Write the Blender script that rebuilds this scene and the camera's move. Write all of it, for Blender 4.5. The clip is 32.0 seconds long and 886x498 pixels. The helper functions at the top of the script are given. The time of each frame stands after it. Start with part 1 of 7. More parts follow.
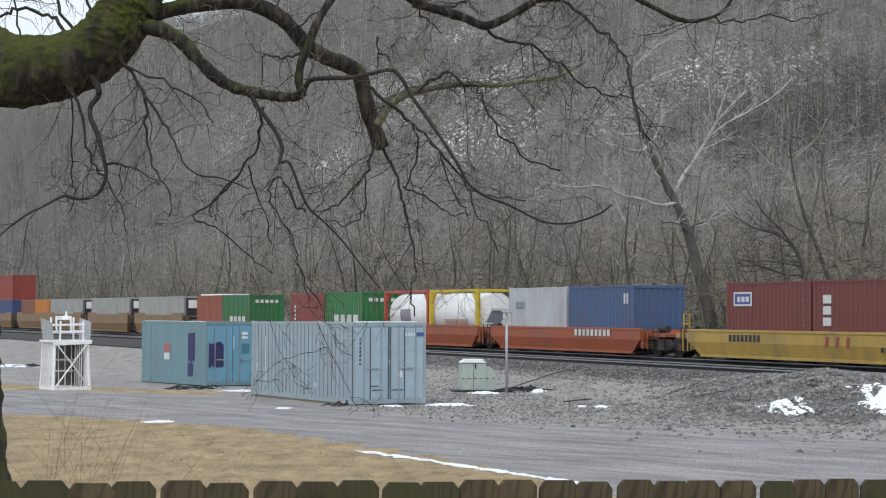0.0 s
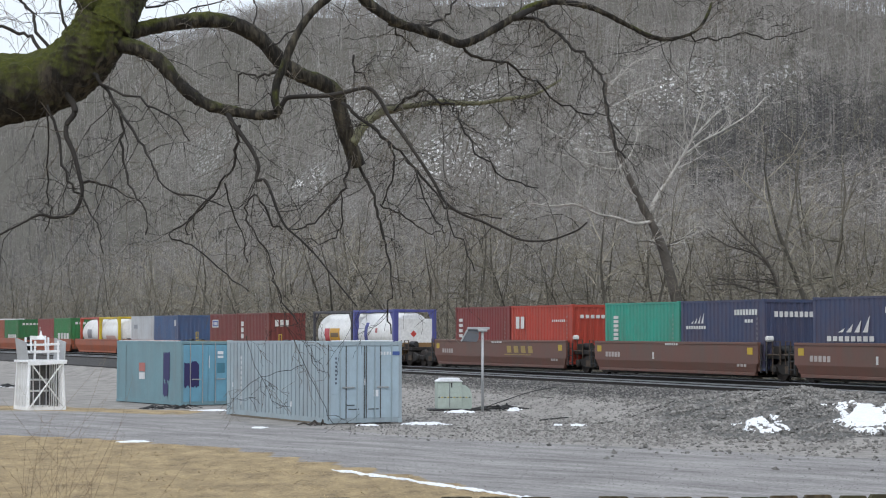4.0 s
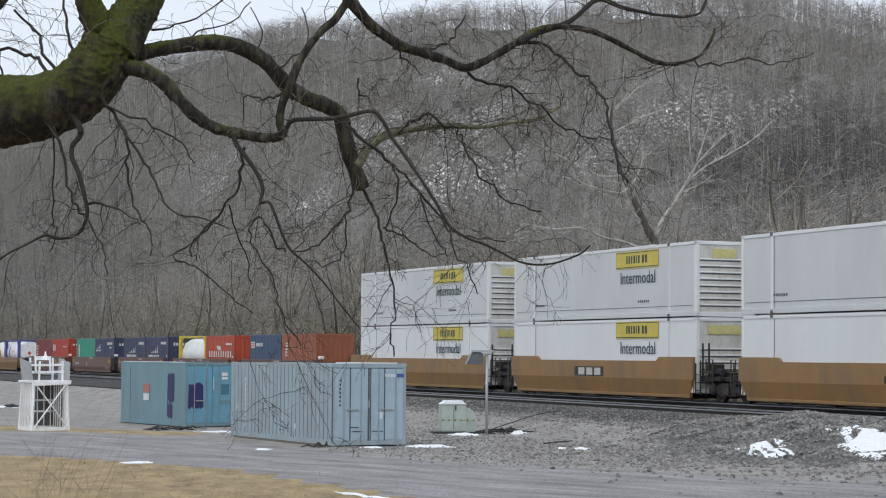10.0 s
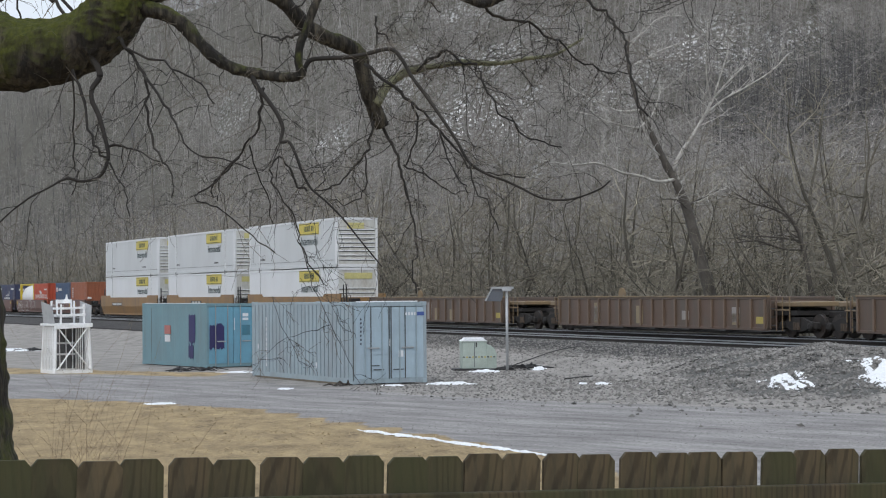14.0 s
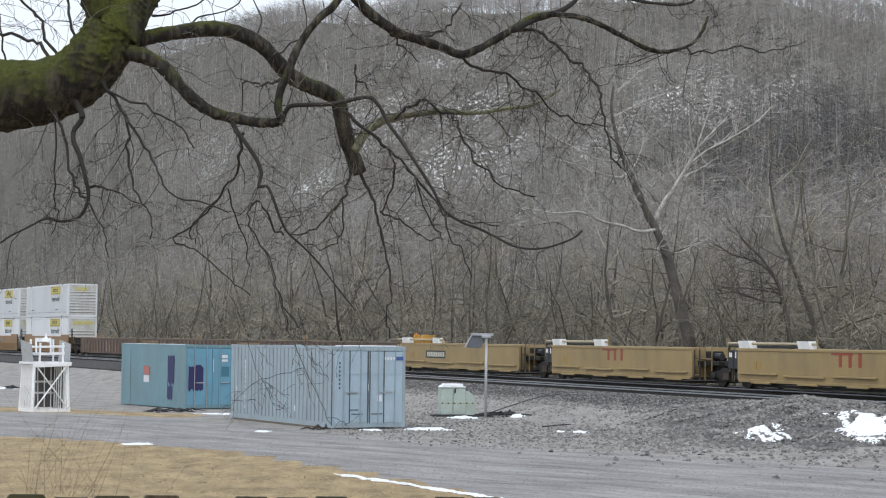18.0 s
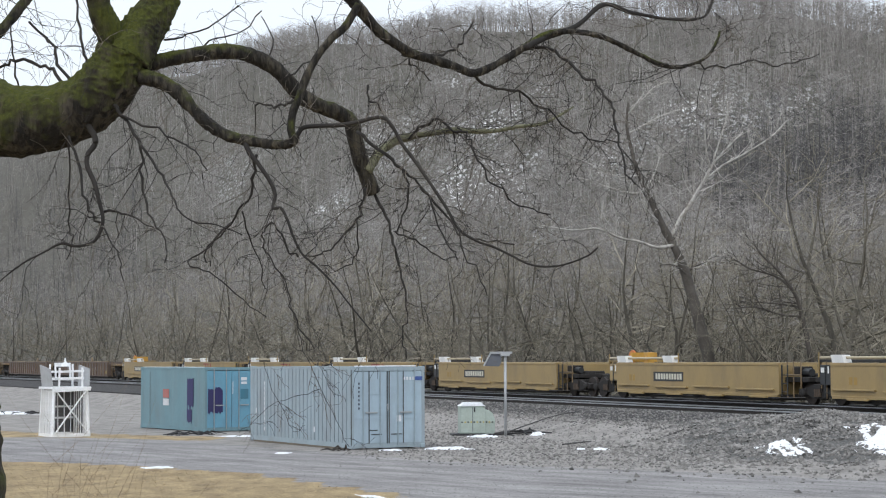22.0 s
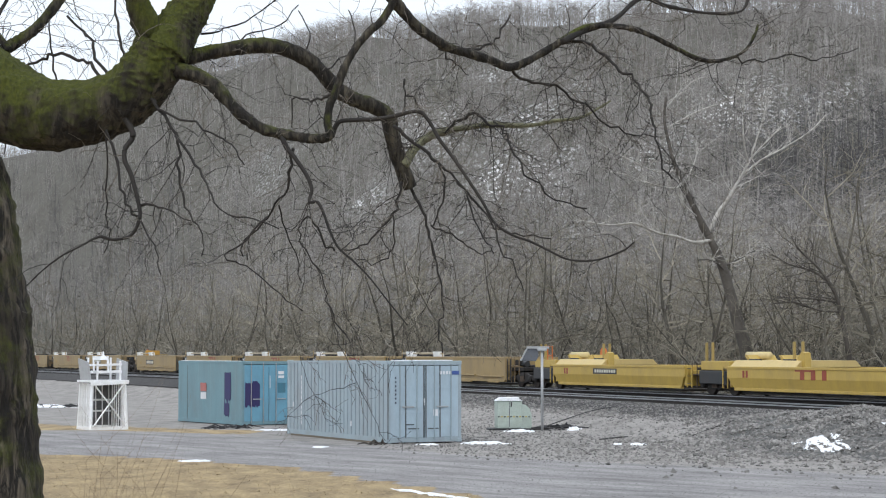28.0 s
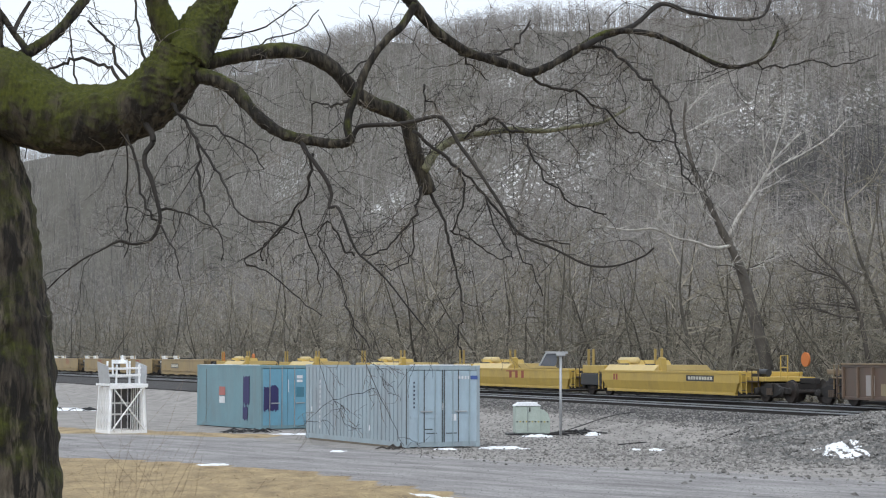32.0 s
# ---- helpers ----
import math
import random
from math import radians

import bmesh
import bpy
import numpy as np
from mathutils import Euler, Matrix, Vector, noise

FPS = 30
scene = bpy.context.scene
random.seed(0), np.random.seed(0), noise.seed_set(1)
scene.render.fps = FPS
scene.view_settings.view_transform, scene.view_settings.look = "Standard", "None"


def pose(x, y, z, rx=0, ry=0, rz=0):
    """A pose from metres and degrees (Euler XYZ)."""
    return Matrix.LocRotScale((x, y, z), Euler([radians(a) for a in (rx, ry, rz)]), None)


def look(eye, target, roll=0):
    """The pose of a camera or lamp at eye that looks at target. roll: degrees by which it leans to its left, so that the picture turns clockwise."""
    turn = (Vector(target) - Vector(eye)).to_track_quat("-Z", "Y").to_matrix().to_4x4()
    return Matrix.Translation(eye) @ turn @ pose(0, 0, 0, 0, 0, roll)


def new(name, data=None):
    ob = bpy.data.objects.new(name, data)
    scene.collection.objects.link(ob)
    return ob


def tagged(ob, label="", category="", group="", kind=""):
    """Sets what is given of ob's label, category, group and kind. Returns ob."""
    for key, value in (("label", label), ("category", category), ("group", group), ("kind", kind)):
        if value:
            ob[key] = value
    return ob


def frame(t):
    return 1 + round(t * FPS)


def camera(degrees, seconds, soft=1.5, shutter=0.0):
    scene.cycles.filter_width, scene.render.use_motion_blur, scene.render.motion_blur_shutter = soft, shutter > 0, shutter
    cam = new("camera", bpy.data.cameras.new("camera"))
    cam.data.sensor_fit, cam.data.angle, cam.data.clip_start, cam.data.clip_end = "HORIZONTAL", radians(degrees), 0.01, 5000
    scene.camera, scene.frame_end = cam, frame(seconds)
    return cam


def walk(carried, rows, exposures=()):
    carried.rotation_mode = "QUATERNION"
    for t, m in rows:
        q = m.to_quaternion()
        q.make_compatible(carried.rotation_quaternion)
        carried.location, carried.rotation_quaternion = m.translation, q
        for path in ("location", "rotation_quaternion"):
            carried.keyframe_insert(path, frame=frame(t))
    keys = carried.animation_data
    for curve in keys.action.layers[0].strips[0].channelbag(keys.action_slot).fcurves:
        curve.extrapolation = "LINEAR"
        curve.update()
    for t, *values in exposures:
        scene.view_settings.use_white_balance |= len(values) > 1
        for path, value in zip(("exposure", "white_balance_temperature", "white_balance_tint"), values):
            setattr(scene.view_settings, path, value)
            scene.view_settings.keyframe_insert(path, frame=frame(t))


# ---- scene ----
LENS = math.degrees(2 * math.atan(784 / 3400))
cam = camera(LENS, 32.0, soft=1.1)


def aim(x, y, z, turn, tilt, lean):
    """A hand-held pose near the origin: turned to the right, tilted up, leaning, all in degrees."""
    return pose(x, y, z) @ pose(0, 0, 0, 0, 0, -turn) @ pose(0, 0, 0, 90 + tilt) @ pose(0, 0, 0, 0, 0, lean)


walk(cam, [
    (0, aim(0.000, 0.000, 2.690, 0.590, 1.925, 0.210)),
    (0.5, aim(0.000, -0.000, 2.687, 0.476, 1.915, 0.179)),
    (1, aim(0.002, -0.001, 2.689, 0.319, 1.889, 0.168)),
    (1.5, aim(-0.000, 0.003, 2.686, 0.262, 1.850, 0.205)),
    (2, aim(-0.004, 0.001, 2.686, 0.357, 1.989, -0.103)),
    (2.5, aim(-0.002, 0.000, 2.686, 0.417, 2.031, -0.355)),
    (3, aim(-0.002, -0.005, 2.687, 0.462, 2.164, -0.284)),
    (3.5, aim(-0.003, -0.005, 2.683, 0.695, 2.242, -0.276)),
    (4, aim(-0.004, -0.010, 2.684, 1.318, 2.493, 0.067)),
    (4.5, aim(-0.003, -0.015, 2.681, 1.364, 2.793, -0.007)),
    (6.5, aim(-0.004, -0.020, 2.684, 1.801, 3.325, 0.236)),
    (7, aim(-0.005, -0.026, 2.682, 1.771, 3.395, 0.246)),
    (7.5, aim(0.001, -0.031, 2.683, 1.568, 3.343, 0.232)),
    (8, aim(0.001, -0.035, 2.684, 1.445, 3.371, 0.229)),
    (8.5, aim(0.000, -0.034, 2.684, 1.376, 3.432, 0.375)),
    (9, aim(-0.000, -0.033, 2.684, 1.308, 3.401, 0.455)),
    (9.5, aim(-0.001, -0.034, 2.682, 1.289, 3.353, 0.458)),
    (10, aim(0.004, -0.041, 2.684, 1.161, 3.165, 0.379)),
    (10.5, aim(0.015, -0.048, 2.682, 0.825, 3.084, 0.372)),
    (11, aim(0.019, -0.047, 2.681, 0.499, 2.986, 0.361)),
    (11.5, aim(0.026, -0.043, 2.682, -0.466, 2.764, 0.473)),
    (12, aim(0.028, -0.043, 2.680, -0.707, 2.695, 1.070)),
    (12.5, aim(0.028, -0.045, 2.679, -1.201, 2.597, 0.822)),
    (13, aim(0.021, -0.046, 2.678, -1.495, 2.616, 0.791)),
    (13.5, aim(0.006, -0.050, 2.679, -0.486, 2.183, -0.202)),
    (14, aim(-0.009, -0.061, 2.680, 0.616, 1.308, -0.473)),
    (14.5, aim(-0.020, -0.104, 2.679, 1.410, 1.757, -0.590)),
    (16.5, aim(0.007, -0.144, 2.679, 2.190, 3.036, 1.024)),
    (17, aim(0.018, -0.179, 2.681, 2.233, 2.693, 0.729)),
    (17.5, aim(0.024, -0.185, 2.681, 1.943, 2.706, 0.635)),
    (18, aim(0.026, -0.189, 2.679, 1.147, 2.671, 0.610)),
    (18.5, aim(0.027, -0.194, 2.679, 0.853, 2.620, 0.908)),
    (19, aim(0.028, -0.191, 2.676, 0.503, 2.443, 0.445)),
    (19.5, aim(0.030, -0.191, 2.679, 0.415, 2.385, 0.284)),
    (20, aim(0.034, -0.186, 2.676, 0.304, 2.349, 0.049)),
    (20.5, aim(0.032, -0.187, 2.680, 0.298, 2.444, -0.118)),
    (21, aim(0.031, -0.180, 2.679, 0.300, 3.122, -0.099)),
    (21.5, aim(0.035, -0.177, 2.682, 0.384, 3.177, -0.179)),
    (22, aim(0.038, -0.172, 2.681, 0.621, 3.235, -0.242)),
    (22.5, aim(0.040, -0.166, 2.681, 0.588, 3.178, -0.021)),
    (23, aim(0.042, -0.165, 2.682, 0.482, 3.165, 0.066)),
    (23.5, aim(0.047, -0.166, 2.682, 0.335, 3.125, -0.414)),
    (24, aim(0.046, -0.170, 2.682, 0.043, 3.131, -0.357)),
    (24.5, aim(0.045, -0.174, 2.680, 0.036, 3.182, -0.192)),
    (25, aim(0.040, -0.178, 2.680, -0.021, 3.323, 0.030)),
    (25.5, aim(0.039, -0.177, 2.682, -0.175, 3.400, 0.397)),
    (27.5, aim(0.044, -0.174, 2.680, -0.440, 3.082, -0.227)),
    (28, aim(0.042, -0.170, 2.679, -0.487, 3.077, -0.071)),
    (28.5, aim(0.041, -0.169, 2.681, -0.574, 3.046, 0.075)),
    (29, aim(0.040, -0.169, 2.679, -0.672, 2.951, 0.301)),
    (29.5, aim(0.040, -0.171, 2.680, -0.725, 2.950, 0.309)),
    (30, aim(0.039, -0.175, 2.680, -0.844, 2.968, 0.209)),
    (30.5, aim(0.038, -0.177, 2.680, -0.959, 2.975, 0.299)),
    (31, aim(0.039, -0.177, 2.680, -1.005, 3.121, 0.071)),
    (31.5, aim(0.039, -0.172, 2.681, -1.034, 3.209, -0.001)),
    (32, aim(0.039, -0.170, 2.682, -1.049, 3.214, 0.126)),
], exposures=((0, 0.15), (4, 0.17), (7, 0.25), (9, 0.15), (10, 0.0), (11, -0.06), (13, -0.05), (14, 0.0), (17, 0.27), (19, 0.2), (23, 0.25), (28, 0.3), (32, 0.25)))

# ---- light: a bright overcast winter sky with a very soft sun ----
SUN_UP, SUN_TURN = radians(48), radians(200)
world = bpy.data.worlds.new("overcast_sky")
scene.world = world
world.use_nodes = True
wn, wl = world.node_tree.nodes, world.node_tree.links
sky = wn.new("ShaderNodeTexSky")
sky.sky_type, sky.sun_disc = "NISHITA", False
sky.sun_elevation, sky.sun_rotation = SUN_UP, SUN_TURN
sky.air_density, sky.dust_density, sky.ozone_density = 1.0, 6.0, 1.0
pale = wn.new("ShaderNodeHueSaturation")
pale.inputs["Saturation"].default_value = 0.22
wl.new(sky.outputs[0], pale.inputs["Color"])
cloud = wn.new("ShaderNodeMix")
cloud.data_type = "RGBA"
cloud.inputs["Factor"].default_value = 0.8
cloud.inputs["B"].default_value = (5.2, 5.75, 6.5, 1)
wl.new(pale.outputs[0], cloud.inputs["A"])
wl.new(cloud.outputs["Result"], wn["Background"].inputs["Color"])
wn["Background"].inputs["Strength"].default_value = 0.168
lamp = bpy.data.lights.new("sun", "SUN")
lamp.energy, lamp.angle, lamp.color = 0.35, radians(25), (1.0, 0.97, 0.93)
sun = new("sun", lamp)
sun.matrix_basis = look((0, 0, 0), (-math.sin(SUN_TURN) * math.cos(SUN_UP), -math.cos(SUN_TURN) * math.cos(SUN_UP), -math.sin(SUN_UP)))
scene.view_settings.exposure = 0.26

# ---- materials ----
def surface(name, color, rough=0.8, metal=0.0, stain=None, stain_size=1.0, amount=0.5, grain=30.0, relief=0.3, jitter=0.0,
            streak=(1, 1, 1), depth=0.01, speckle=0.28):
    """A worn surface: base colour, large soft stains, fine grain and relief, all at real size; jitter varies it piece by piece."""
    m = bpy.data.materials.new(name)
    m.use_nodes = True
    n, l = m.node_tree.nodes, m.node_tree.links
    b = n["Principled BSDF"]
    tc = n.new("ShaderNodeTexCoord")
    mp = n.new("ShaderNodeMapping")
    mp.inputs["Scale"].default_value = streak
    l.new(tc.outputs["Object"], mp.inputs["Vector"])
    big = n.new("ShaderNodeTexNoise")
    big.inputs["Scale"].default_value, big.inputs["Detail"].default_value, big.inputs["Roughness"].default_value = 1 / stain_size, 6, 0.62
    l.new(mp.outputs[0], big.inputs["Vector"])
    fine = n.new("ShaderNodeTexNoise")
    fine.inputs["Scale"].default_value, fine.inputs["Detail"].default_value = grain, 4
    l.new(mp.outputs[0], fine.inputs["Vector"])
    ramp = n.new("ShaderNodeValToRGB")
    ramp.color_ramp.elements[0].position, ramp.color_ramp.elements[1].position = 0.42, 0.68
    l.new(big.outputs["Fac"], ramp.inputs["Fac"])
    scale = n.new("ShaderNodeMath")
    scale.operation = "MULTIPLY"
    scale.inputs[1].default_value = amount
    l.new(ramp.outputs["Color"], scale.inputs[0])
    mix = n.new("ShaderNodeMix")
    mix.data_type = "RGBA"
    mix.inputs["A"].default_value = (*color, 1)
    mix.inputs["B"].default_value = (*(stain or [c * 0.6 for c in color]), 1)
    l.new(scale.outputs[0], mix.inputs["Factor"])
    tone = n.new("ShaderNodeHueSaturation")
    l.new(mix.outputs["Result"], tone.inputs["Color"])
    value = n.new("ShaderNodeMapRange")
    value.inputs["To Min"].default_value, value.inputs["To Max"].default_value = 1 - speckle, 1 + speckle
    l.new(fine.outputs["Fac"], value.inputs["Value"])
    if jitter:
        info = n.new("ShaderNodeObjectInfo")
        geo = n.new("ShaderNodeNewGeometry")
        add = n.new("ShaderNodeMath")
        add.operation = "ADD"
        l.new(info.outputs["Random"], add.inputs[0])
        l.new(geo.outputs["Random Per Island"], add.inputs[1])
        shift = n.new("ShaderNodeMapRange")
        shift.inputs["From Max"].default_value = 2
        shift.inputs["To Min"].default_value, shift.inputs["To Max"].default_value = 1 - jitter, 1 + jitter
        l.new(add.outputs[0], shift.inputs["Value"])
        times = n.new("ShaderNodeMath")
        times.operation = "MULTIPLY"
        l.new(value.outputs[0], times.inputs[0])
        l.new(shift.outputs[0], times.inputs[1])
        l.new(times.outputs[0], tone.inputs["Value"])
    else:
        l.new(value.outputs[0], tone.inputs["Value"])
    l.new(tone.outputs[0], b.inputs["Base Color"])
    b.inputs["Roughness"].default_value, b.inputs["Metallic"].default_value = rough, metal
    bump = n.new("ShaderNodeBump")
    bump.inputs["Strength"].default_value, bump.inputs["Distance"].default_value = relief, depth
    l.new(fine.outputs["Fac"], bump.inputs["Height"])
    l.new(bump.outputs[0], b.inputs["Normal"])
    return m


PAINTS = {}


def paint(color, wear=0.4, rust=(0.13, 0.06, 0.035), rough=0.5):
    """Weathered paint on steel; one material per colour."""
    key = (color, wear, rust)
    if key not in PAINTS:
        PAINTS[key] = surface("paint_on_steel", color, rough, 0.0, rust, 0.9, wear, 14, 0.08, streak=(1, 1, 0.45), speckle=0.09)
    return PAINTS[key]


DIRT = (0.10, 0.085, 0.07)

# ---- mesh tools ----


def bag():
    return bmesh.new()


def block(bm, lo, hi, bevel=0.0):
    """A box from corner to corner, its long edges broken by a small bevel."""
    made = bmesh.ops.create_cube(bm, size=1)["verts"]
    lo, hi = Vector(lo), Vector(hi)
    for v in made:
        v.co = Vector([(lo[i] + hi[i]) / 2 + v.co[i] * (hi[i] - lo[i]) for i in range(3)])
    if bevel:
        edges = list({e for v in made for e in v.link_edges})
        bmesh.ops.bevel(bm, geom=edges, offset=bevel, segments=1, affect="EDGES")
    return bm


def prism(bm, outline, axis, a, b):
    """An outline in the plane across an axis (0 x, 1 y, 2 z), pushed from a to b along it."""
    def at(p, k):
        q = list(p)
        q.insert(axis, k)
        return q
    one = [bm.verts.new(at(p, a)) for p in outline]
    two = [bm.verts.new(at(p, b)) for p in outline]
    n = len(outline)
    for i in range(n):
        bm.faces.new((one[i], one[(i + 1) % n], two[(i + 1) % n], two[i]))
    bm.faces.new(one[::-1])
    bm.faces.new(two)
    return bm


def rod(bm, points, radii, sides=6):
    """A round bar or limb along points, with a radius at each."""
    points = [Vector(p) for p in points]
    if not hasattr(radii, "__len__"):
        radii = [radii] * len(points)
    rings = []
    up = Vector((0.13, 0.27, 0.95))
    for i, p in enumerate(points):
        d = (points[min(i + 1, len(points) - 1)] - points[max(i - 1, 0)]).normalized()
        a = d.cross(up)
        if a.length < 0.05:
            a = d.cross(Vector((1, 0, 0)))
        a.normalize()
        b = d.cross(a)
        rings.append([bm.verts.new(p + (a * math.cos(k * math.tau / sides) + b * math.sin(k * math.tau / sides)) * radii[i]) for k in range(sides)])
    for one, two in zip(rings, rings[1:]):
        for k in range(sides):
            bm.faces.new((one[k], one[(k + 1) % sides], two[(k + 1) % sides], two[k]))
    bm.faces.new(rings[0][::-1])
    bm.faces.new(rings[-1])
    return bm


def finish(bm, smooth=False):
    bmesh.ops.recalc_face_normals(bm, faces=bm.faces)
    me = bpy.data.meshes.new("mesh")
    if smooth:
        for f in bm.faces:
            f.smooth = True
    bm.to_mesh(me)
    bm.free()
    return me


def part(name, bm, material, parent, label="", smooth=False):
    """Link a bmesh, or a mesh that other parts share, as one object under a thing or a part."""
    me = bm if isinstance(bm, bpy.types.Mesh) else finish(bm, smooth)
    ob = new(name, me)
    if not me.materials:
        me.materials.append(material)
    if me.materials[0] is not material:
        ob.material_slots[0].link = "OBJECT"
        ob.material_slots[0].material = material
    ob.parent = parent
    if label:
        ob["label"] = label
    return ob


def thing(name, label, category, group="", kind="", at=None):
    ob = tagged(new(name), label, category, group, kind)
    if at is not None:
        ob.matrix_basis = at
    return ob


def solo(name, bm, material, label, category="", group="", kind="", smooth=False, at=None):
    ob = part(name, bm, material, None, "", smooth)
    tagged(ob, label, category, group, kind)
    if at is not None:
        ob.matrix_basis = at
    return ob


MESHES = {}


def shared(key, make):
    """A mesh built once and used by all alike parts."""
    if key not in MESHES:
        MESHES[key] = finish(make())
    return MESHES[key]


def lettering(text, size, material, parent, m, name="lettering", squeeze=1.0, label=""):
    """Painted letters, 6 mm proud of the sheet they stand on, facing the pose's +z."""
    cu = bpy.data.curves.new("letters", "FONT")
    cu.body, cu.size, cu.align_x, cu.align_y = text, size, "CENTER", "CENTER"
    cu.extrude, cu.resolution_u = 0.002, 2
    temp = bpy.data.objects.new("letters", cu)
    me = bpy.data.meshes.new_from_object(temp)
    bpy.data.objects.remove(temp)
    for v in me.vertices:
        v.co.x *= squeeze
    ob = part(name, me, material, parent, label)
    ob.matrix_basis = m
    return ob


FACE_Y = pose(0, 0, 0, 90, 0, 180)      # text that faces +y

# ---- the railway's line: a wide curve that runs out nearly straight, away to the left ----
LINE_X, LINE_Y, LINE_TURN, LINE_BEND = 8.367, 80.0, 0.3856, 0.000899
OUT_FROM, OUT_BEND = 20.0, 0.0001
RAIL = 0.96


def arc(x, y, a, bend, s):
    """The end of an arc of length s, and its turn there."""
    b = a + bend * s
    return x + (math.cos(b) - math.cos(a)) / bend, y + (math.sin(b) - math.sin(a)) / bend, b


def on_line(s, off=0.0, z=0.0):
    """The place s metres along the line and off metres to its far side; 0 is the near side of the cars."""
    x, y, a = arc(LINE_X, LINE_Y, LINE_TURN, LINE_BEND, min(s, OUT_FROM))
    if s > OUT_FROM:
        x, y, a = arc(x, y, a, OUT_BEND, s - OUT_FROM)
    return Vector((x + off * math.cos(a), y + off * math.sin(a), z))


def line_pose(s, off=1.3, z=RAIL):
    """A pose on the line: x along the travel, y towards the near side."""
    p = on_line(s, off, z)
    return pose(*p, 0, 0, math.degrees(LINE_TURN + LINE_BEND * min(s, OUT_FROM) + OUT_BEND * max(0, s - OUT_FROM)) + 90)


def off_line(x, y):
    """How far a place lies beyond the near side of the cars, across the line."""
    u, v = math.cos(LINE_TURN), math.sin(LINE_TURN)
    s = -(x - LINE_X) * v + (y - LINE_Y) * u
    k = max(0.0, s - OUT_FROM)
    m = min(s, OUT_FROM)
    return (x - LINE_X) * u + (y - LINE_Y) * v + 0.5 * LINE_BEND * m * m + LINE_BEND * OUT_FROM * k + 0.5 * OUT_BEND * k * k

# ---- ground, hills ----
GRAVEL = surface("gravel_ground", (0.33, 0.31, 0.29), 0.95, 0, (0.165, 0.155, 0.143), 0.9, 0.8, 16, 0.9, depth=0.05)


def cover(material, layer, color, second, size, grain):
    """A second kind of ground, where the sheet's layer of that name says so, with a ragged edge."""
    n, l = material.node_tree.nodes, material.node_tree.links
    b = n["Principled BSDF"]
    at = n.new("ShaderNodeAttribute")
    at.attribute_name = layer
    tc = n.new("ShaderNodeTexCoord")
    mp = n.new("ShaderNodeMapping")
    mp.inputs["Scale"].default_value = (0.22, 0.95, 1) if layer == "lane" else (1, 0.4, 1)
    turn = n.new("ShaderNodeMapping")   # the lane's ruts run slantwise over the yard
    turn.inputs["Rotation"].default_value = (0, 0, 0.80) if layer == "lane" else (0, 0, 0)
    l.new(tc.outputs["Object"], turn.inputs["Vector"])
    l.new(turn.outputs[0], mp.inputs["Vector"])
    rag = n.new("ShaderNodeTexNoise")
    rag.inputs["Scale"].default_value, rag.inputs["Detail"].default_value, rag.inputs["Roughness"].default_value = 0.9, 8, 0.7
    l.new(mp.outputs[0], rag.inputs["Vector"])
    add = n.new("ShaderNodeMath")
    add.operation = "ADD"
    l.new(at.outputs["Fac"], add.inputs[0])
    l.new(rag.outputs["Fac"], add.inputs[1])
    ramp = n.new("ShaderNodeValToRGB")
    ramp.color_ramp.elements[0].position, ramp.color_ramp.elements[1].position = 0.90, 1.0
    scale = n.new("ShaderNodeMath")
    scale.operation = "MULTIPLY"
    scale.inputs[1].default_value = 0.93
    l.new(add.outputs[0], scale.inputs[0])
    l.new(scale.outputs[0], ramp.inputs["Fac"])
    patch = n.new("ShaderNodeTexNoise")
    patch.inputs["Scale"].default_value, patch.inputs["Detail"].default_value, patch.inputs["Roughness"].default_value = 1 / size, 9, 0.68
    l.new(mp.outputs[0], patch.inputs["Vector"])
    spots = n.new("ShaderNodeValToRGB")
    spots.color_ramp.elements[0].position, spots.color_ramp.elements[1].position = 0.38, 0.66
    spots.color_ramp.elements[0].color, spots.color_ramp.elements[1].color = (*color, 1), (*second, 1)
    l.new(patch.outputs["Fac"], spots.inputs["Fac"])
    fine = n.new("ShaderNodeTexNoise")
    fine.inputs["Scale"].default_value, fine.inputs["Detail"].default_value = grain, 3
    l.new(tc.outputs["Object"], fine.inputs["Vector"])
    value = n.new("ShaderNodeMapRange")
    value.inputs["To Min"].default_value, value.inputs["To Max"].default_value = 0.4, 1.6
    l.new(fine.outputs["Fac"], value.inputs["Value"])
    tone = n.new("ShaderNodeHueSaturation")
    l.new(spots.outputs["Color"], tone.inputs["Color"])
    l.new(value.outputs[0], tone.inputs["Value"])
    mix = n.new("ShaderNodeMix")
    mix.data_type = "RGBA"
    l.new(ramp.outputs["Color"], mix.inputs["Factor"])
    l.new(b.inputs["Base Color"].links[0].from_socket, mix.inputs["A"])
    l.new(tone.outputs[0], mix.inputs["B"])
    l.new(mix.outputs["Result"], b.inputs["Base Color"])


cover(GRAVEL, "lane", (0.345, 0.330, 0.325), (0.165, 0.158, 0.156), 0.7, 13)
cover(GRAVEL, "coarse", (0.07, 0.07, 0.067), (0.15, 0.147, 0.14), 0.35, 14)
cover(GRAVEL, "grass", (0.44, 0.33, 0.178), (0.205, 0.150, 0.082), 0.6, 16)
LEAF_LITTER = surface("leaf_litter_with_snow", (0.088, 0.081, 0.064), 0.95, 0, (0.15, 0.142, 0.12), 5.0, 0.7, 0.9, 0.6, depth=0.2)


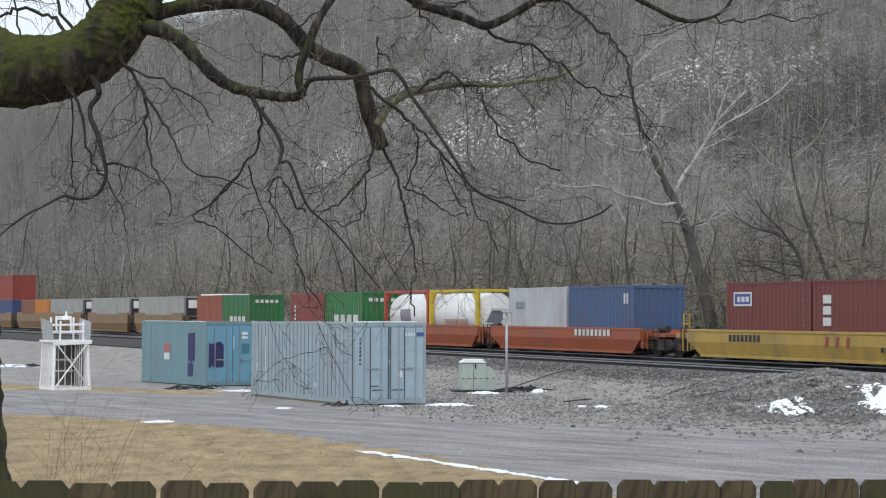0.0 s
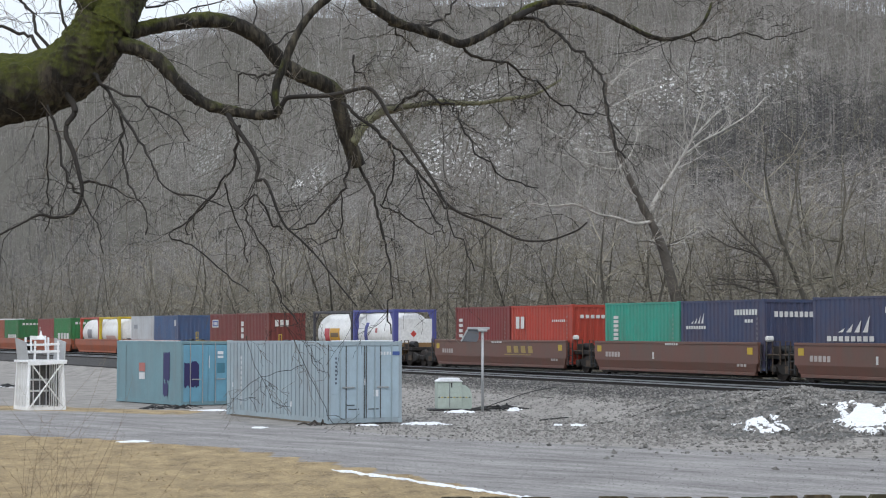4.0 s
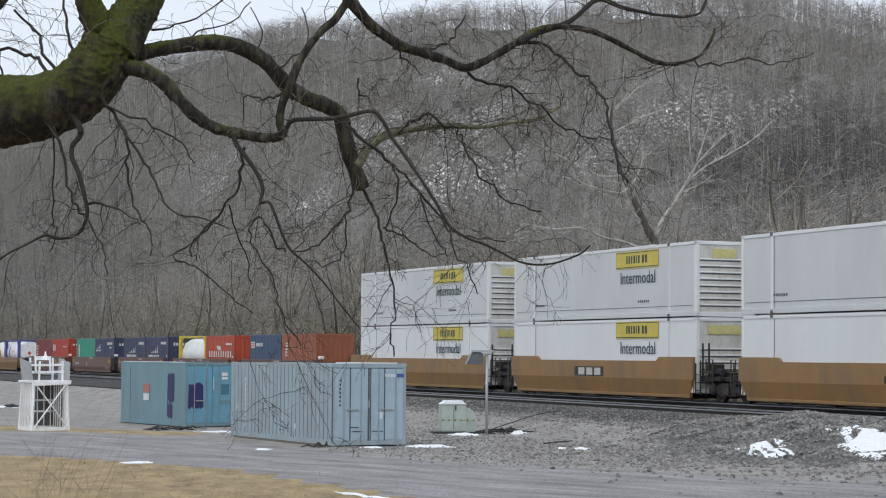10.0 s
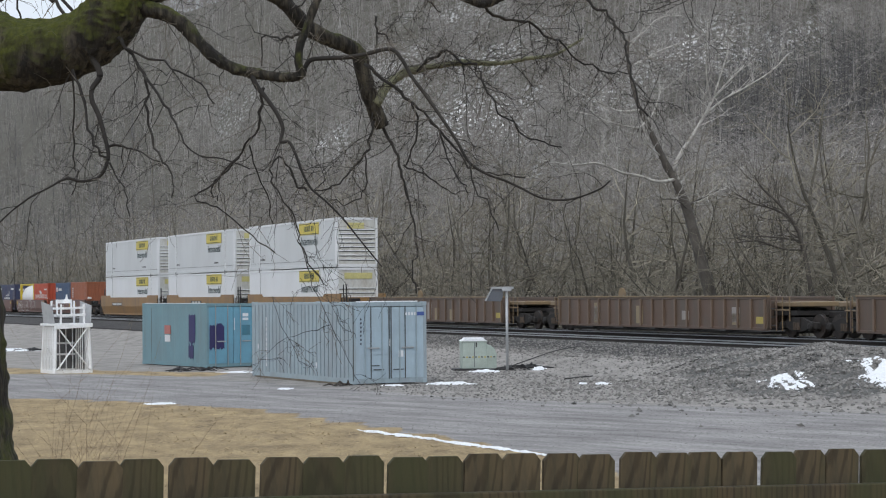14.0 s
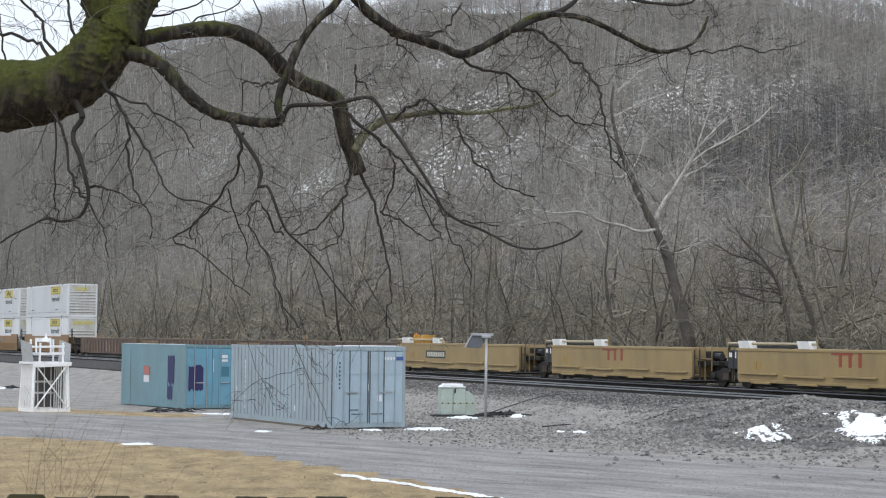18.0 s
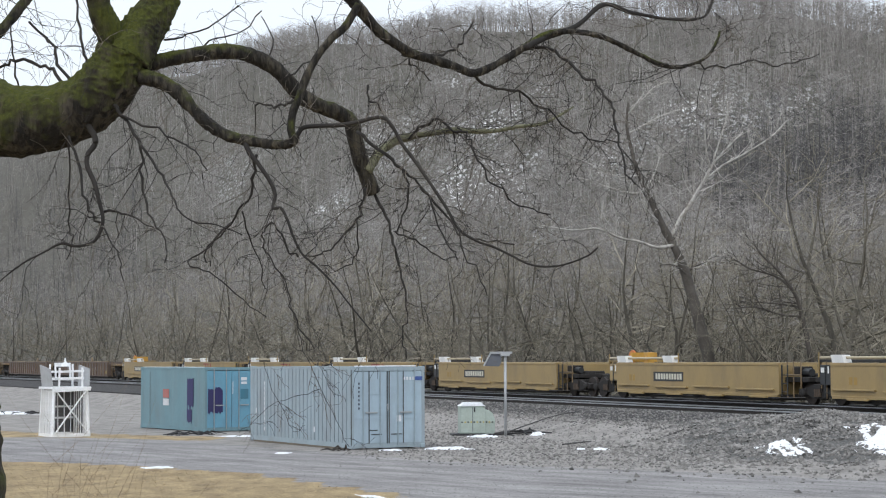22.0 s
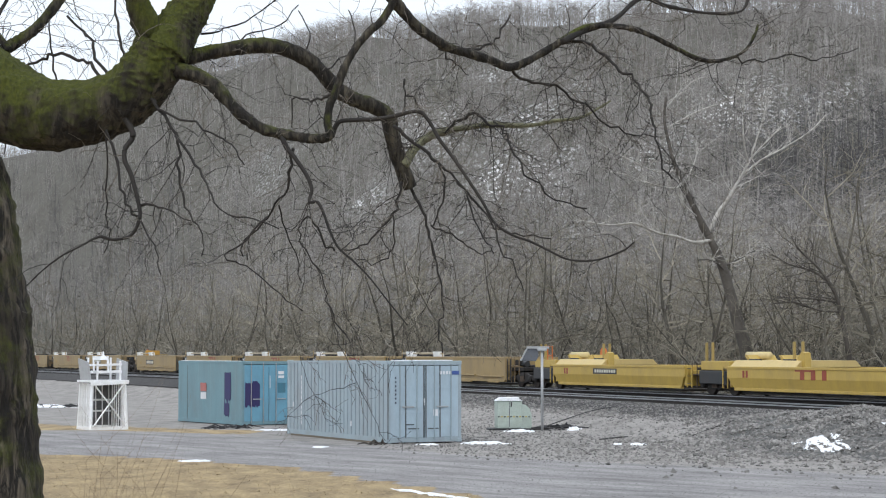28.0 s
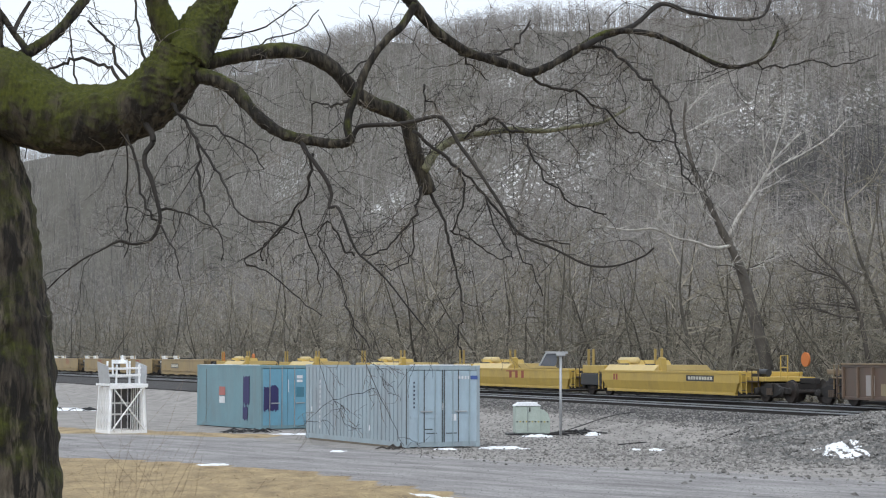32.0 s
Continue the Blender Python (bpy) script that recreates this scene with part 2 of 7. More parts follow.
def snow_on(material, size, level, sharp=0.03):
    """Old snow that lies in patches on a surface."""
    n, l = material.node_tree.nodes, material.node_tree.links
    tc = n.new("ShaderNodeTexCoord")
    noise_ = n.new("ShaderNodeTexNoise")
    noise_.inputs["Scale"].default_value, noise_.inputs["Detail"].default_value = 1 / size, 5
    mp = n.new("ShaderNodeMapping")
    mp.inputs["Scale"].default_value = (1.25, 0.22, 1)
    l.new(tc.outputs["Object"], mp.inputs["Vector"])
    l.new(mp.outputs[0], noise_.inputs["Vector"])
    ramp = n.new("ShaderNodeValToRGB")
    ramp.color_ramp.elements[0].position, ramp.color_ramp.elements[1].position = level, level + sharp
    l.new(noise_.outputs["Fac"], ramp.inputs["Fac"])
    mix = n.new("ShaderNodeMix")
    mix.data_type = "RGBA"
    b = n["Principled BSDF"]
    old = b.inputs["Base Color"].links[0].from_socket
    l.new(old, mix.inputs["A"])
    mix.inputs["B"].default_value = (0.88, 0.88, 0.88, 1)
    lie = n.new("ShaderNodeAttribute")
    lie.attribute_name = "snowy"
    amount = n.new("ShaderNodeMath")
    amount.operation = "MULTIPLY"
    l.new(ramp.outputs["Color"], amount.inputs[0])
    l.new(lie.outputs["Fac"], amount.inputs[1])
    l.new(amount.outputs[0], mix.inputs["Factor"])
    l.new(mix.outputs["Result"], b.inputs["Base Color"])


snow_on(LEAF_LITTER, 0.7, 0.54)


def smooth(a, b, x):
    t = min(1.0, max(0.0, (x - a) / (b - a)))
    return t * t * (3 - 2 * t)


RIDGE = ((-40, 0.06), (-13, 0.102), (-10.5, 0.121), (-7.5, 0.150), (-3, 0.168), (2, 0.174), (8, 0.184), (11, 0.184), (14, 0.168), (25, 0.12), (40, 0.1))


def ridge(az):
    for (a, p), (b, q) in zip(RIDGE, RIDGE[1:]):
        if az <= b:
            return p + (q - p) * smooth(a, b, az)
    return 0.1


def ground_z(x, y):
    o = off_line(x, y)
    z = 0.3 * (1 - smooth(8, 22, y))
    z += 0.62 * smooth(-10.5, -5.6, o) - 0.5 * smooth(4.2, 7.5, o)
    if y > 60 and x < -2:
        z -= 0.28 * smooth(66, 73, y) * smooth(-3, -6, x) * smooth(-5, -11, o)
    if o > 12 and y > 5:
        az = math.degrees(math.atan2(x, y))
        r = math.hypot(x, y)
        t = (o - 14) / 136
        g = smooth(0, 1, t) * 0.55 + 0.45 * min(1, max(0, t)) - 0.25 * smooth(1, 3, t)
        z += ridge(az) * r * g
        z += (noise.noise((x * 0.03, y * 0.03, 0.3)) * 2.5 + noise.noise((x * 0.11, y * 0.11, 2.3)) * 0.7) * smooth(16, 40, o)
    else:
        k = smooth(4.6, 0.5, math.hypot((x - 11.2) * 0.8, (y - 53) * 0.42))
        z += k * (0.42 + 0.25 * noise.noise((x * 0.7, y * 0.7, 3.0)))
        z += noise.noise((x * 0.25, y * 0.25, 5.1)) * 0.022 + noise.noise((x * 0.9, y * 0.9, 1.1)) * 0.006
    return z


def sheet(xs, ys):
    bm = bag()
    rows = [[bm.verts.new((x, y, ground_z(x, y))) for x in xs] for y in ys]
    for one, two in zip(rows, rows[1:]):
        for i in range(len(xs) - 1):
            bm.faces.new((one[i], one[i + 1], two[i + 1], two[i]))
    return bm


def spread(*stops):
    """Grid lines: (from, to, step) stretches end to end."""
    out = []
    for a, b, step in stops:
        n = max(1, round((b - a) / step))
        out += [a + (b - a) * i / n for i in range(n)]
    return out + [stops[-1][1]]


ground = finish(sheet(spread((-1500, -400, 100), (-400, -60, 10), (-60, 40, 0.8), (40, 400, 10), (400, 1500, 100)),
                      spread((-900, -20, 40), (-20, 10, 5), (10, 110, 0.8), (110, 200, 2.5), (200, 800, 12), (800, 2500, 100))), True)


def between(points, x):
    """A line through (x, y) places, read at x."""
    for (a, p), (b, q) in zip(points, points[1:]):
        if x <= b:
            return p + (q - p) * (x - a) / (b - a)
    return points[-1][1]


GRASS_EDGE = ((-60, 62), (-14, 53), (-11.1, 50.9), (-8.7, 49.7), (-6.2, 47.2), (-4.0, 45.3), (-2.3, 41.4), (-0.5, 38.0), (0.9, 34.5), (2.1, 31.0), (4, 25), (8, 12), (40, -40))
LANE_EDGE = ((-60, 75), (-14.4, 66.0), (-8.6, 64.5), (-5.4, 59.8), (-2.1, 54.0), (0.2, 50.5), (4.8, 46.0), (9, 42.5), (20, 36), (60, 20))


def grassy(x, y):
    g = smooth(0.5, -0.7, y - between(GRASS_EDGE, x)) if y < 70 else 0.0
    back = smooth(4.6, 0.8, abs(y - 68.8 - (x + 9) * -0.75) * 0.55) * smooth(-24, -17, x) * smooth(-5.5, -7.5, x)
    return max(g, back * 0.9)


def layer(name, value):
    at = ground.attributes.new(name, "FLOAT", "POINT")
    at.data.foreach_set("value", [value(v.co.x, v.co.y) for v in ground.vertices])


layer("grass", grassy)
layer("lane", lambda x, y: 0.85 * smooth(0.5, -1.0, y - between(LANE_EDGE, x)) if y < 80 else 0.0)


# where old snow still lies between the trees: direction, rise, their spreads, depth of cover
SNOW_BANKS = ((1.4, 0.139, 3.0, 0.016, 1.0), (1.9, 0.098, 1.7, 0.015, 1.0), (8.2, 0.134, 1.3, 0.014, 1.0), (10.8, 0.147, 1.7, 0.010, 1.0), (5.0, 0.118, 2.2, 0.014, 0.8),
              (-2.8, 0.087, 0.6, 0.010, 1.0), (-1.2, 0.124, 1.6, 0.02, 0.6), (-4.6, 0.098, 2.4, 0.02, 0.35), (4.2, 0.082, 3.0, 0.012, 0.7), (-1.5, 0.075, 2.0, 0.010, 0.6))


def snowy(x, y):
    if off_line(x, y) < 20 or y < 10:
        return 0.0
    az, up = math.degrees(math.atan2(x, y)), ground_z(x, y) / math.hypot(x, y)
    heap = smooth(-0.25, 0.25, noise.noise((x * 0.11, y * 0.05, 8.5)))
    bank = max(k * smooth(1.5, 0.3, math.hypot((az - a) / w, (up - u) / h)) for a, u, w, h, k in SNOW_BANKS)
    return heap * bank


layer("snowy", snowy)
layer("coarse", lambda x, y: 1.0 * smooth(-7.4, -6.4, off_line(x, y)) * smooth(7, 6, off_line(x, y)) + 0.75 * smooth(4.6, 2.2, math.hypot((x - 10.8) * 0.85, (y - 53) * 0.42)))
ground.materials.append(GRAVEL)
ground.materials.append(LEAF_LITTER)
for f in ground.polygons:
    if off_line(f.center.x, f.center.y) > 6.5:
        f.material_index = 1
tagged(new("ground", ground), "grey gravel yard rising to a wooded hillside", kind="structure")

# ---- two railway tracks on ballast ----
STEEL_WORN = surface("polished_rail_steel", (0.42, 0.42, 0.43), 0.33, 1.0, (0.3, 0.27, 0.25), 0.5, 0.3, 40, 0.05)
RAIL_SIDE = surface("rusty_rail_side", (0.03, 0.025, 0.022), 0.8, 0.2, (0.03, 0.025, 0.022), 0.4, 0.5, 30, 0.2)
TIE_WOOD = surface("creosoted_tie_wood", (0.045, 0.038, 0.033), 0.9, 0, (0.09, 0.08, 0.07), 0.5, 0.5, 20, 0.5, jitter=0.3, streak=(0.2, 1, 1))
BALLAST = surface("dark_ballast_stone", (0.05, 0.047, 0.046), 0.95, 0, (0.025, 0.024, 0.023), 1.2, 0.6, 14, 0.9, depth=0.04)


def along_line(profile, s0, s1, step):
    """A section of (off, z) points swept along the line."""
    bm = bag()
    n = round((s1 - s0) / step)
    rows = [[bm.verts.new(on_line(s0 + (s1 - s0) * i / n, o, z)) for o, z in profile] for i in range(n + 1)]
    k = len(profile)
    for one, two in zip(rows, rows[1:]):
        for j in range(k):
            bm.faces.new((one[j], one[(j + 1) % k], two[(j + 1) % k], two[j]))
    bm.faces.new(rows[0][::-1])
    bm.faces.new(rows[-1])
    return bm


def track(off, z, first, last):
    t = thing("railway_track", "steel railway track on dark wooden ties and ballast", "track", "two main tracks", "structure")
    for side in (-0.76, 0.76):
        c = off + side
        part("rail", along_line(((c - 0.07, z - 0.17), (c + 0.07, z - 0.17), (c + 0.02, z - 0.14), (c + 0.02, z - 0.04), (c - 0.02, z - 0.04), (c - 0.02, z - 0.14)), first, last, 6), RAIL_SIDE, t)
        part("rail_head", along_line(((c - 0.036, z - 0.04), (c + 0.036, z - 0.04), (c + 0.036, z - 0.006), (c + 0.028, z), (c - 0.028, z), (c - 0.036, z - 0.006)), first, last, 6), STEEL_WORN, t, "polished running surface")
    tie = shared("tie", lambda: block(bag(), (-0.11, -1.29, -0.18), (0.11, 1.29, 0), 0.012))
    s = -34.0
    rng = random.Random(int(off * 10))
    while s < 110:
        ob = part("tie", tie, TIE_WOOD, t)
        ob.matrix_basis = line_pose(s + rng.uniform(-0.02, 0.02), off + rng.uniform(-0.04, 0.04), z - 0.165) @ pose(0, 0, 0, 0, 0, rng.uniform(-1, 1))
        s += 0.53
    return t


FAR_TRACK, NEAR_TRACK = 1.3, -3.25
track(FAR_TRACK, RAIL, -560, 400)
track(NEAR_TRACK, RAIL - 0.03, -560, 400)
bed = along_line(((-7.2, 0.45), (-5.4, 0.74), (-4.7, 0.79), (-1.8, 0.79), (-1.0, 0.74), (-0.1, 0.80), (2.7, 0.80), (3.5, 0.74), (6.2, 0.0), (-7.2, 0.0)), -560, 400, 4)
solo("ballast_bed", bed, BALLAST, "dark crushed stone ballast under the tracks", kind="structure")

# ---- shipping containers ----
CHROME = surface("galvanised_bar", (0.42, 0.44, 0.45), 0.4, 0.8, (0.25, 0.2, 0.17), 0.3, 0.4, 40, 0.1)
RUBBER = surface("black_rubber", (0.02, 0.02, 0.02), 0.8)


def ribs(length, height, depth=0.036, pitch=0.28, narrow=False):
    """A corrugated sheet in the xz plane, its ribs upright, its outer faces at y = 0; narrow ones are slots in a flat sheet."""
    bm = bag()
    n = max(2, round(length / pitch))
    p = length / n
    xs = []
    for i in range(n):
        a = -length / 2 + i * p
        xs += [(a + p * 0.40, 0), (a + p * 0.43, -depth), (a + p * 0.57, -depth), (a + p * 0.60, 0)] if narrow else [(a + p * 0.05, 0), (a + p * 0.38, 0), (a + p * 0.5, -depth), (a + p * 0.88, -depth)]
    xs = [(-length / 2, 0)] + xs + [(length / 2, 0)]
    low = [bm.verts.new((x, y, 0)) for x, y in xs]
    top = [bm.verts.new((x, y, height)) for x, y in xs]
    for i in range(len(xs) - 1):
        bm.faces.new((low[i], low[i + 1], top[i + 1], top[i]))
    return bm


def casting():
    return block(bag(), (-0.09, -0.081, 0), (0.09, 0.081, 0.118), 0.012)


def box_frame(L, W, H):
    bm = bag()
    for x in (-1, 1):
        for y in (-1, 1):
            cx, cy = x * (L / 2 - 0.08), y * (W / 2 - 0.06)
            block(bm, (cx - 0.075, cy - 0.055, 0.1), (cx + 0.075, cy + 0.055, H - 0.1), 0.01)
        block(bm, (x * (L / 2 - 0.07) - 0.06, -W / 2 + 0.1, 0.02), (x * (L / 2 - 0.07) + 0.06, W / 2 - 0.1, 0.16))
        block(bm, (x * (L / 2 - 0.07) - 0.06, -W / 2 + 0.1, H - 0.13), (x * (L / 2 - 0.07) + 0.06, W / 2 - 0.1, H - 0.015))
    for y in (-1, 1):
        cy = y * (W / 2 - 0.04)
        block(bm, (-L / 2 + 0.12, cy - 0.035, 0.02), (L / 2 - 0.12, cy + 0.035, 0.17))
        block(bm, (-L / 2 + 0.12, cy - 0.03, H - 0.09), (L / 2 - 0.12, cy + 0.03, H - 0.015))
    return bm


def container(name, L, H, color, label, W=2.438, doors="none", wear=0.35, flat_sides=False, slots=False, group=""):
    """A steel shipping container on z = 0, its middle at x = 0; its -x end carries doors or a ribbed end sheet."""
    c = thing(name, label, "container", group)
    m = paint(color, wear)
    part("frame", shared(("frame", L, W, H), lambda: box_frame(L, W, H)), m, c)
    part("roof", shared(("roof", L, W, H), lambda: block(bag(), (-L / 2 + 0.1, -W / 2 + 0.05, H - 0.05), (L / 2 - 0.1, W / 2 - 0.05, H - 0.03))), m, c)
    part("floor", shared(("floor", L, W, H), lambda: block(bag(), (-L / 2 + 0.1, -W / 2 + 0.06, 0.1), (L / 2 - 0.1, W / 2 - 0.06, 0.15))), RUBBER, c)
    side = shared(("side", L, H, flat_sides, slots), lambda: ribs(L - 0.3, H - 0.24, 0.07 if slots else 0.012 if flat_sides else 0.036, 1.2 if flat_sides else 0.28, slots))
    for k, turn in ((1, 0), (-1, 180)):
        ob = part("side_panel", side, m, c)
        ob.matrix_basis = pose(0, k * (W / 2 - 0.015), 0.15, 0, 0, turn) @ pose(0, 0, 0)
    end = shared(("end", W, H), lambda: ribs(W - 0.25, H - 0.27, 0.045, 0.3))
    part("end_panel", end, m, c).matrix_basis = pose(L / 2 - 0.03, 0, 0.15, 0, 0, -90)
    if doors == "none":
        part("end_panel", end, m, c).matrix_basis = pose(-L / 2 + 0.03, 0, 0.15, 0, 0, 90)
    else:
        leaf = shared(("leaf", W, H), lambda: block(block(block(bag(), (-0.03, -W / 4 + 0.055, 0.16), (0.01, W / 4 - 0.055, H - 0.15), 0.008),
                      (-0.045, -W / 4 + 0.11, H * 0.36), (-0.03, W / 4 - 0.11, H * 0.39)), (-0.045, -W / 4 + 0.11, H * 0.66), (-0.03, W / 4 - 0.11, H * 0.69)))
        bar = shared(("lockbar", H), lambda: rod(bag(), ((0, 0, 0.08), (0, 0, H - 0.06)), 0.02, 8))
        lever = shared("lever", lambda: block(bag(), (-0.05, -0.02, -0.02), (-0.02, 0.36, 0.025), 0.005))
        for k in (-1, 1):
            d = part("door", leaf, m, c)
            d.matrix_basis = pose(-L / 2 + 0.04, k * (W / 4 - 0.046), 0)
            for y in (-0.3, 0.25):
                part("locking_bar", bar, CHROME if doors == "steel" else m, d).matrix_basis = pose(-0.06, y, 0)
            part("lever", lever, CHROME, d).matrix_basis = pose(-0.03, -0.18, 1.05)
    corner = shared("casting", casting)
    for x in (-1, 1):
        for y in (-1, 1):
            for z in (0, H - 0.118):
                part("corner_casting", corner, m, c).matrix_basis = pose(x * (L / 2 - 0.085), y * (W / 2 - 0.078), z)
    return c

# ---- the yard: two storage containers, tower, cabinet, lamp pole ----
near_box = container("storage_container", 7.7, 2.4, (0.31, 0.385, 0.425), "weathered grey-blue steel storage container with closed double doors", doors="same", wear=0.25, slots=True)
near_box.matrix_basis = pose(-2.064, 55.875, 0.03, 0, 0, math.degrees(0.476) + 90) @ pose(3.85, -1.219, 0)
far_box = container("storage_container", 6.058, 2.591, (0.155, 0.275, 0.315), "teal-blue steel storage container with painted-out marks", doors="steel", wear=0.2, flat_sides=True)
far_box.matrix_basis = pose(-8.724, 77.409, -0.26, 0, 0, math.degrees(0.58) + 90) @ pose(3.03, -1.219, 0)

# the grey container's doors get paler paint for the light they catch
DOOR_BLUE, DOOR_LIT = paint((0.14, 0.34, 0.46), 0.25), paint((0.37, 0.475, 0.545), 0.2)
for box, skin in ((far_box, DOOR_BLUE), (near_box, DOOR_LIT)):
    for ch in box.children:
        if ch.name.startswith("door"):
            ch.material_slots[0].link = "OBJECT"
            ch.material_slots[0].material = skin


def face_marks(box, bars, material, name="mark"):
    """Flat marks on a box: each (face, from, to, low, high); face 'd' is the door end, 's' its long near side."""
    L2 = -min(v[0] for ch in box.children if ch.name.startswith("frame") for v in ch.bound_box)
    for face, a, b, lo, hi in bars:
        if face == "d":
            part(name, block(bag(), (-L2 - 0.012, min(a, b), lo), (-L2 - 0.004, max(a, b), hi)), material, box)
        else:
            part(name, block(bag(), (min(a, b), 1.2085, lo), (max(a, b), 1.2145, hi)), material, box)


def brushed(box, face, a, b, lo, hi, material, seed):
    """A patch painted out by hand in upright strokes of uneven length."""
    r = random.Random(seed)
    L2 = -min(v[0] for ch in box.children if ch.name.startswith("frame") for v in ch.bound_box)
    n = max(4, round(abs(b - a) / 0.06))
    a, b = min(a, b), max(a, b)
    low = [(a + (b - a) * (i + r.uniform(-0.2, 0.2)) / n, lo + r.uniform(-0.07, 0.07)) for i in range(n + 1)]
    top = [(a + (b - a) * (i + r.uniform(-0.2, 0.2)) / n, hi + r.uniform(-0.09, 0.06)) for i in range(n + 1)]
    outline = low + top[::-1]
    bm = prism(bag(), outline, 0, -L2 - 0.012, -L2 - 0.004) if face == "d" else prism(bag(), outline, 1, 1.2085, 1.2145)
    return part("painted_patch", bm, material, box, "patch of dark blue paint")


DARK_MARK = paint((0.05, 0.06, 0.09), 0.1, DIRT)
WHITE_MARK = paint((0.7, 0.72, 0.74), 0.2, DIRT)
BLUE_MARK = paint((0.05, 0.10, 0.32), 0.15, DIRT)
NIGHT_PATCH = paint((0.022, 0.02, 0.10), 0.1, DIRT)
CORAL = paint((0.45, 0.15, 0.13), 0.2, DIRT)
DARK_SEAM = paint((0.07, 0.085, 0.09), 0.3)
face_marks(near_box, [("d", 0.97, 0.925, 1.15 + 0.12 * i, 1.21 + 0.12 * i) for i in range(7)], DARK_MARK)
face_marks(near_box, [("d", -0.88, -1.13, 1.99, 2.10)], BLUE_MARK)
face_marks(near_box, [("d", -0.5 - 0.1 * i, -0.56 - 0.1 * i, 2.0, 2.09) for i in range(4)], WHITE_MARK)
face_marks(near_box, [("d", -0.28, -0.43, 0.78, 0.97), ("d", 0.03, -0.0, 1.1, 1.3)], WHITE_MARK)
face_marks(near_box, [("s", 2.62, 2.68, 0.35 + 0.16 * i, 0.47 + 0.16 * i) for i in range(10)], WHITE_MARK)
face_marks(near_box, [("s", -1.3, -1.22, 0.42, 0.58), ("s", 3.3, 3.36, 0.9, 1.05)], WHITE_MARK)
face_marks(near_box, [("d", y - 0.016, y + 0.016, 0.15, 2.27) for y in (0.62, 0.03, -0.04, -0.5)] + [("d", 0.62, 0.35, 0.52, 0.55), ("d", 0.55, 0.2, 0.40, 0.43), ("d", -0.1, -0.45, 0.40, 0.43), ("d", 1.18, 1.21, 0.1, 2.3)], DARK_SEAM, "seam")
face_marks(far_box, [("s", 0.28, 0.85, 1.32, 1.68)], CORAL, "red_mark")
face_marks(far_box, [("s", 0.3, 0.82, 1.0, 1.28)], WHITE_MARK)
brushed(far_box, "s", -1.98, -1.42, 1.0, 2.16, NIGHT_PATCH, 1)
brushed(far_box, "s", -1.85, -1.40, 0.36, 0.93, NIGHT_PATCH, 2)
face_marks(far_box, [("s", 2.1, 2.12, 0.15, 2.4)], DARK_SEAM, "seam")
brushed(far_box, "d", 1.08, 0.42, 0.76, 1.74, NIGHT_PATCH, 3)
face_marks(far_box, [("d", -0.42, -0.68, 2.05, 2.18), ("d", -0.42, -0.68, 1.9, 2.0), ("d", -0.03, -0.055, 1.5, 2.0)], WHITE_MARK)
face_marks(far_box, [("d", -0.4, -0.75, 1.3, 1.7)], paint((0.05, 0.18, 0.25), 0.2), "plate")
ROOF_SNOW = surface("thin_roof_snow", (0.82, 0.84, 0.87), 0.7, 0, (0.6, 0.6, 0.6), 0.3, 0.4)
part("snow_line", block(bag(), (-3.8, -0.95, 2.395), (-3.62, 1.0, 2.425), 0.01), ROOF_SNOW, near_box, "thin line of snow")
part("snow_line", block(bag(), (-2.6, 1.02, 2.585), (2.9, 1.17, 2.605), 0.008), ROOF_SNOW, far_box, "thin line of snow")

# ---- the train ----
TRUCK_STEEL = surface("grimy_truck_steel", (0.018, 0.016, 0.015), 0.75, 0.1, (0.045, 0.035, 0.028), 0.4, 0.5, 25, 0.3)
WHEEL_STEEL = surface("wheel_steel", (0.030, 0.026, 0.024), 0.6, 0.3, (0.12, 0.08, 0.06), 0.3, 0.4, 30, 0.1)
WHITE_PAINT = paint((0.78, 0.78, 0.76), 0.15, DIRT)
RUST_STEEL = surface("rusty_brown_steel", (0.085, 0.062, 0.045), 0.8, 0.1, (0.05, 0.035, 0.03), 0.4, 0.6, 25, 0.3)
DARK_STEEL = paint((0.022, 0.025, 0.028), 0.35, (0.05, 0.035, 0.028))
RIDES = {}
MOVES = []


def run_on(ob, q, z=0.0):
    """Note a thing that rides the line, q metres along it at sixteen seconds."""
    MOVES.append((ob, q, z))
    RIDES[ob] = (q, z)
    ob.matrix_basis = line_pose(q, 1.3, RAIL + z)
    return ob


def wheel_mesh():
    bm = bag()
    rod(bm, ((0, -0.07, 0), (0, 0.03, 0)), (0.42, 0.42), 20)
    rod(bm, ((0, -0.10, 0), (0, -0.07, 0)), (0.455, 0.455), 20)
    rod(bm, ((0, 0.03, 0), (0, 0.09, 0)), (0.17, 0.13), 12)
    return bm


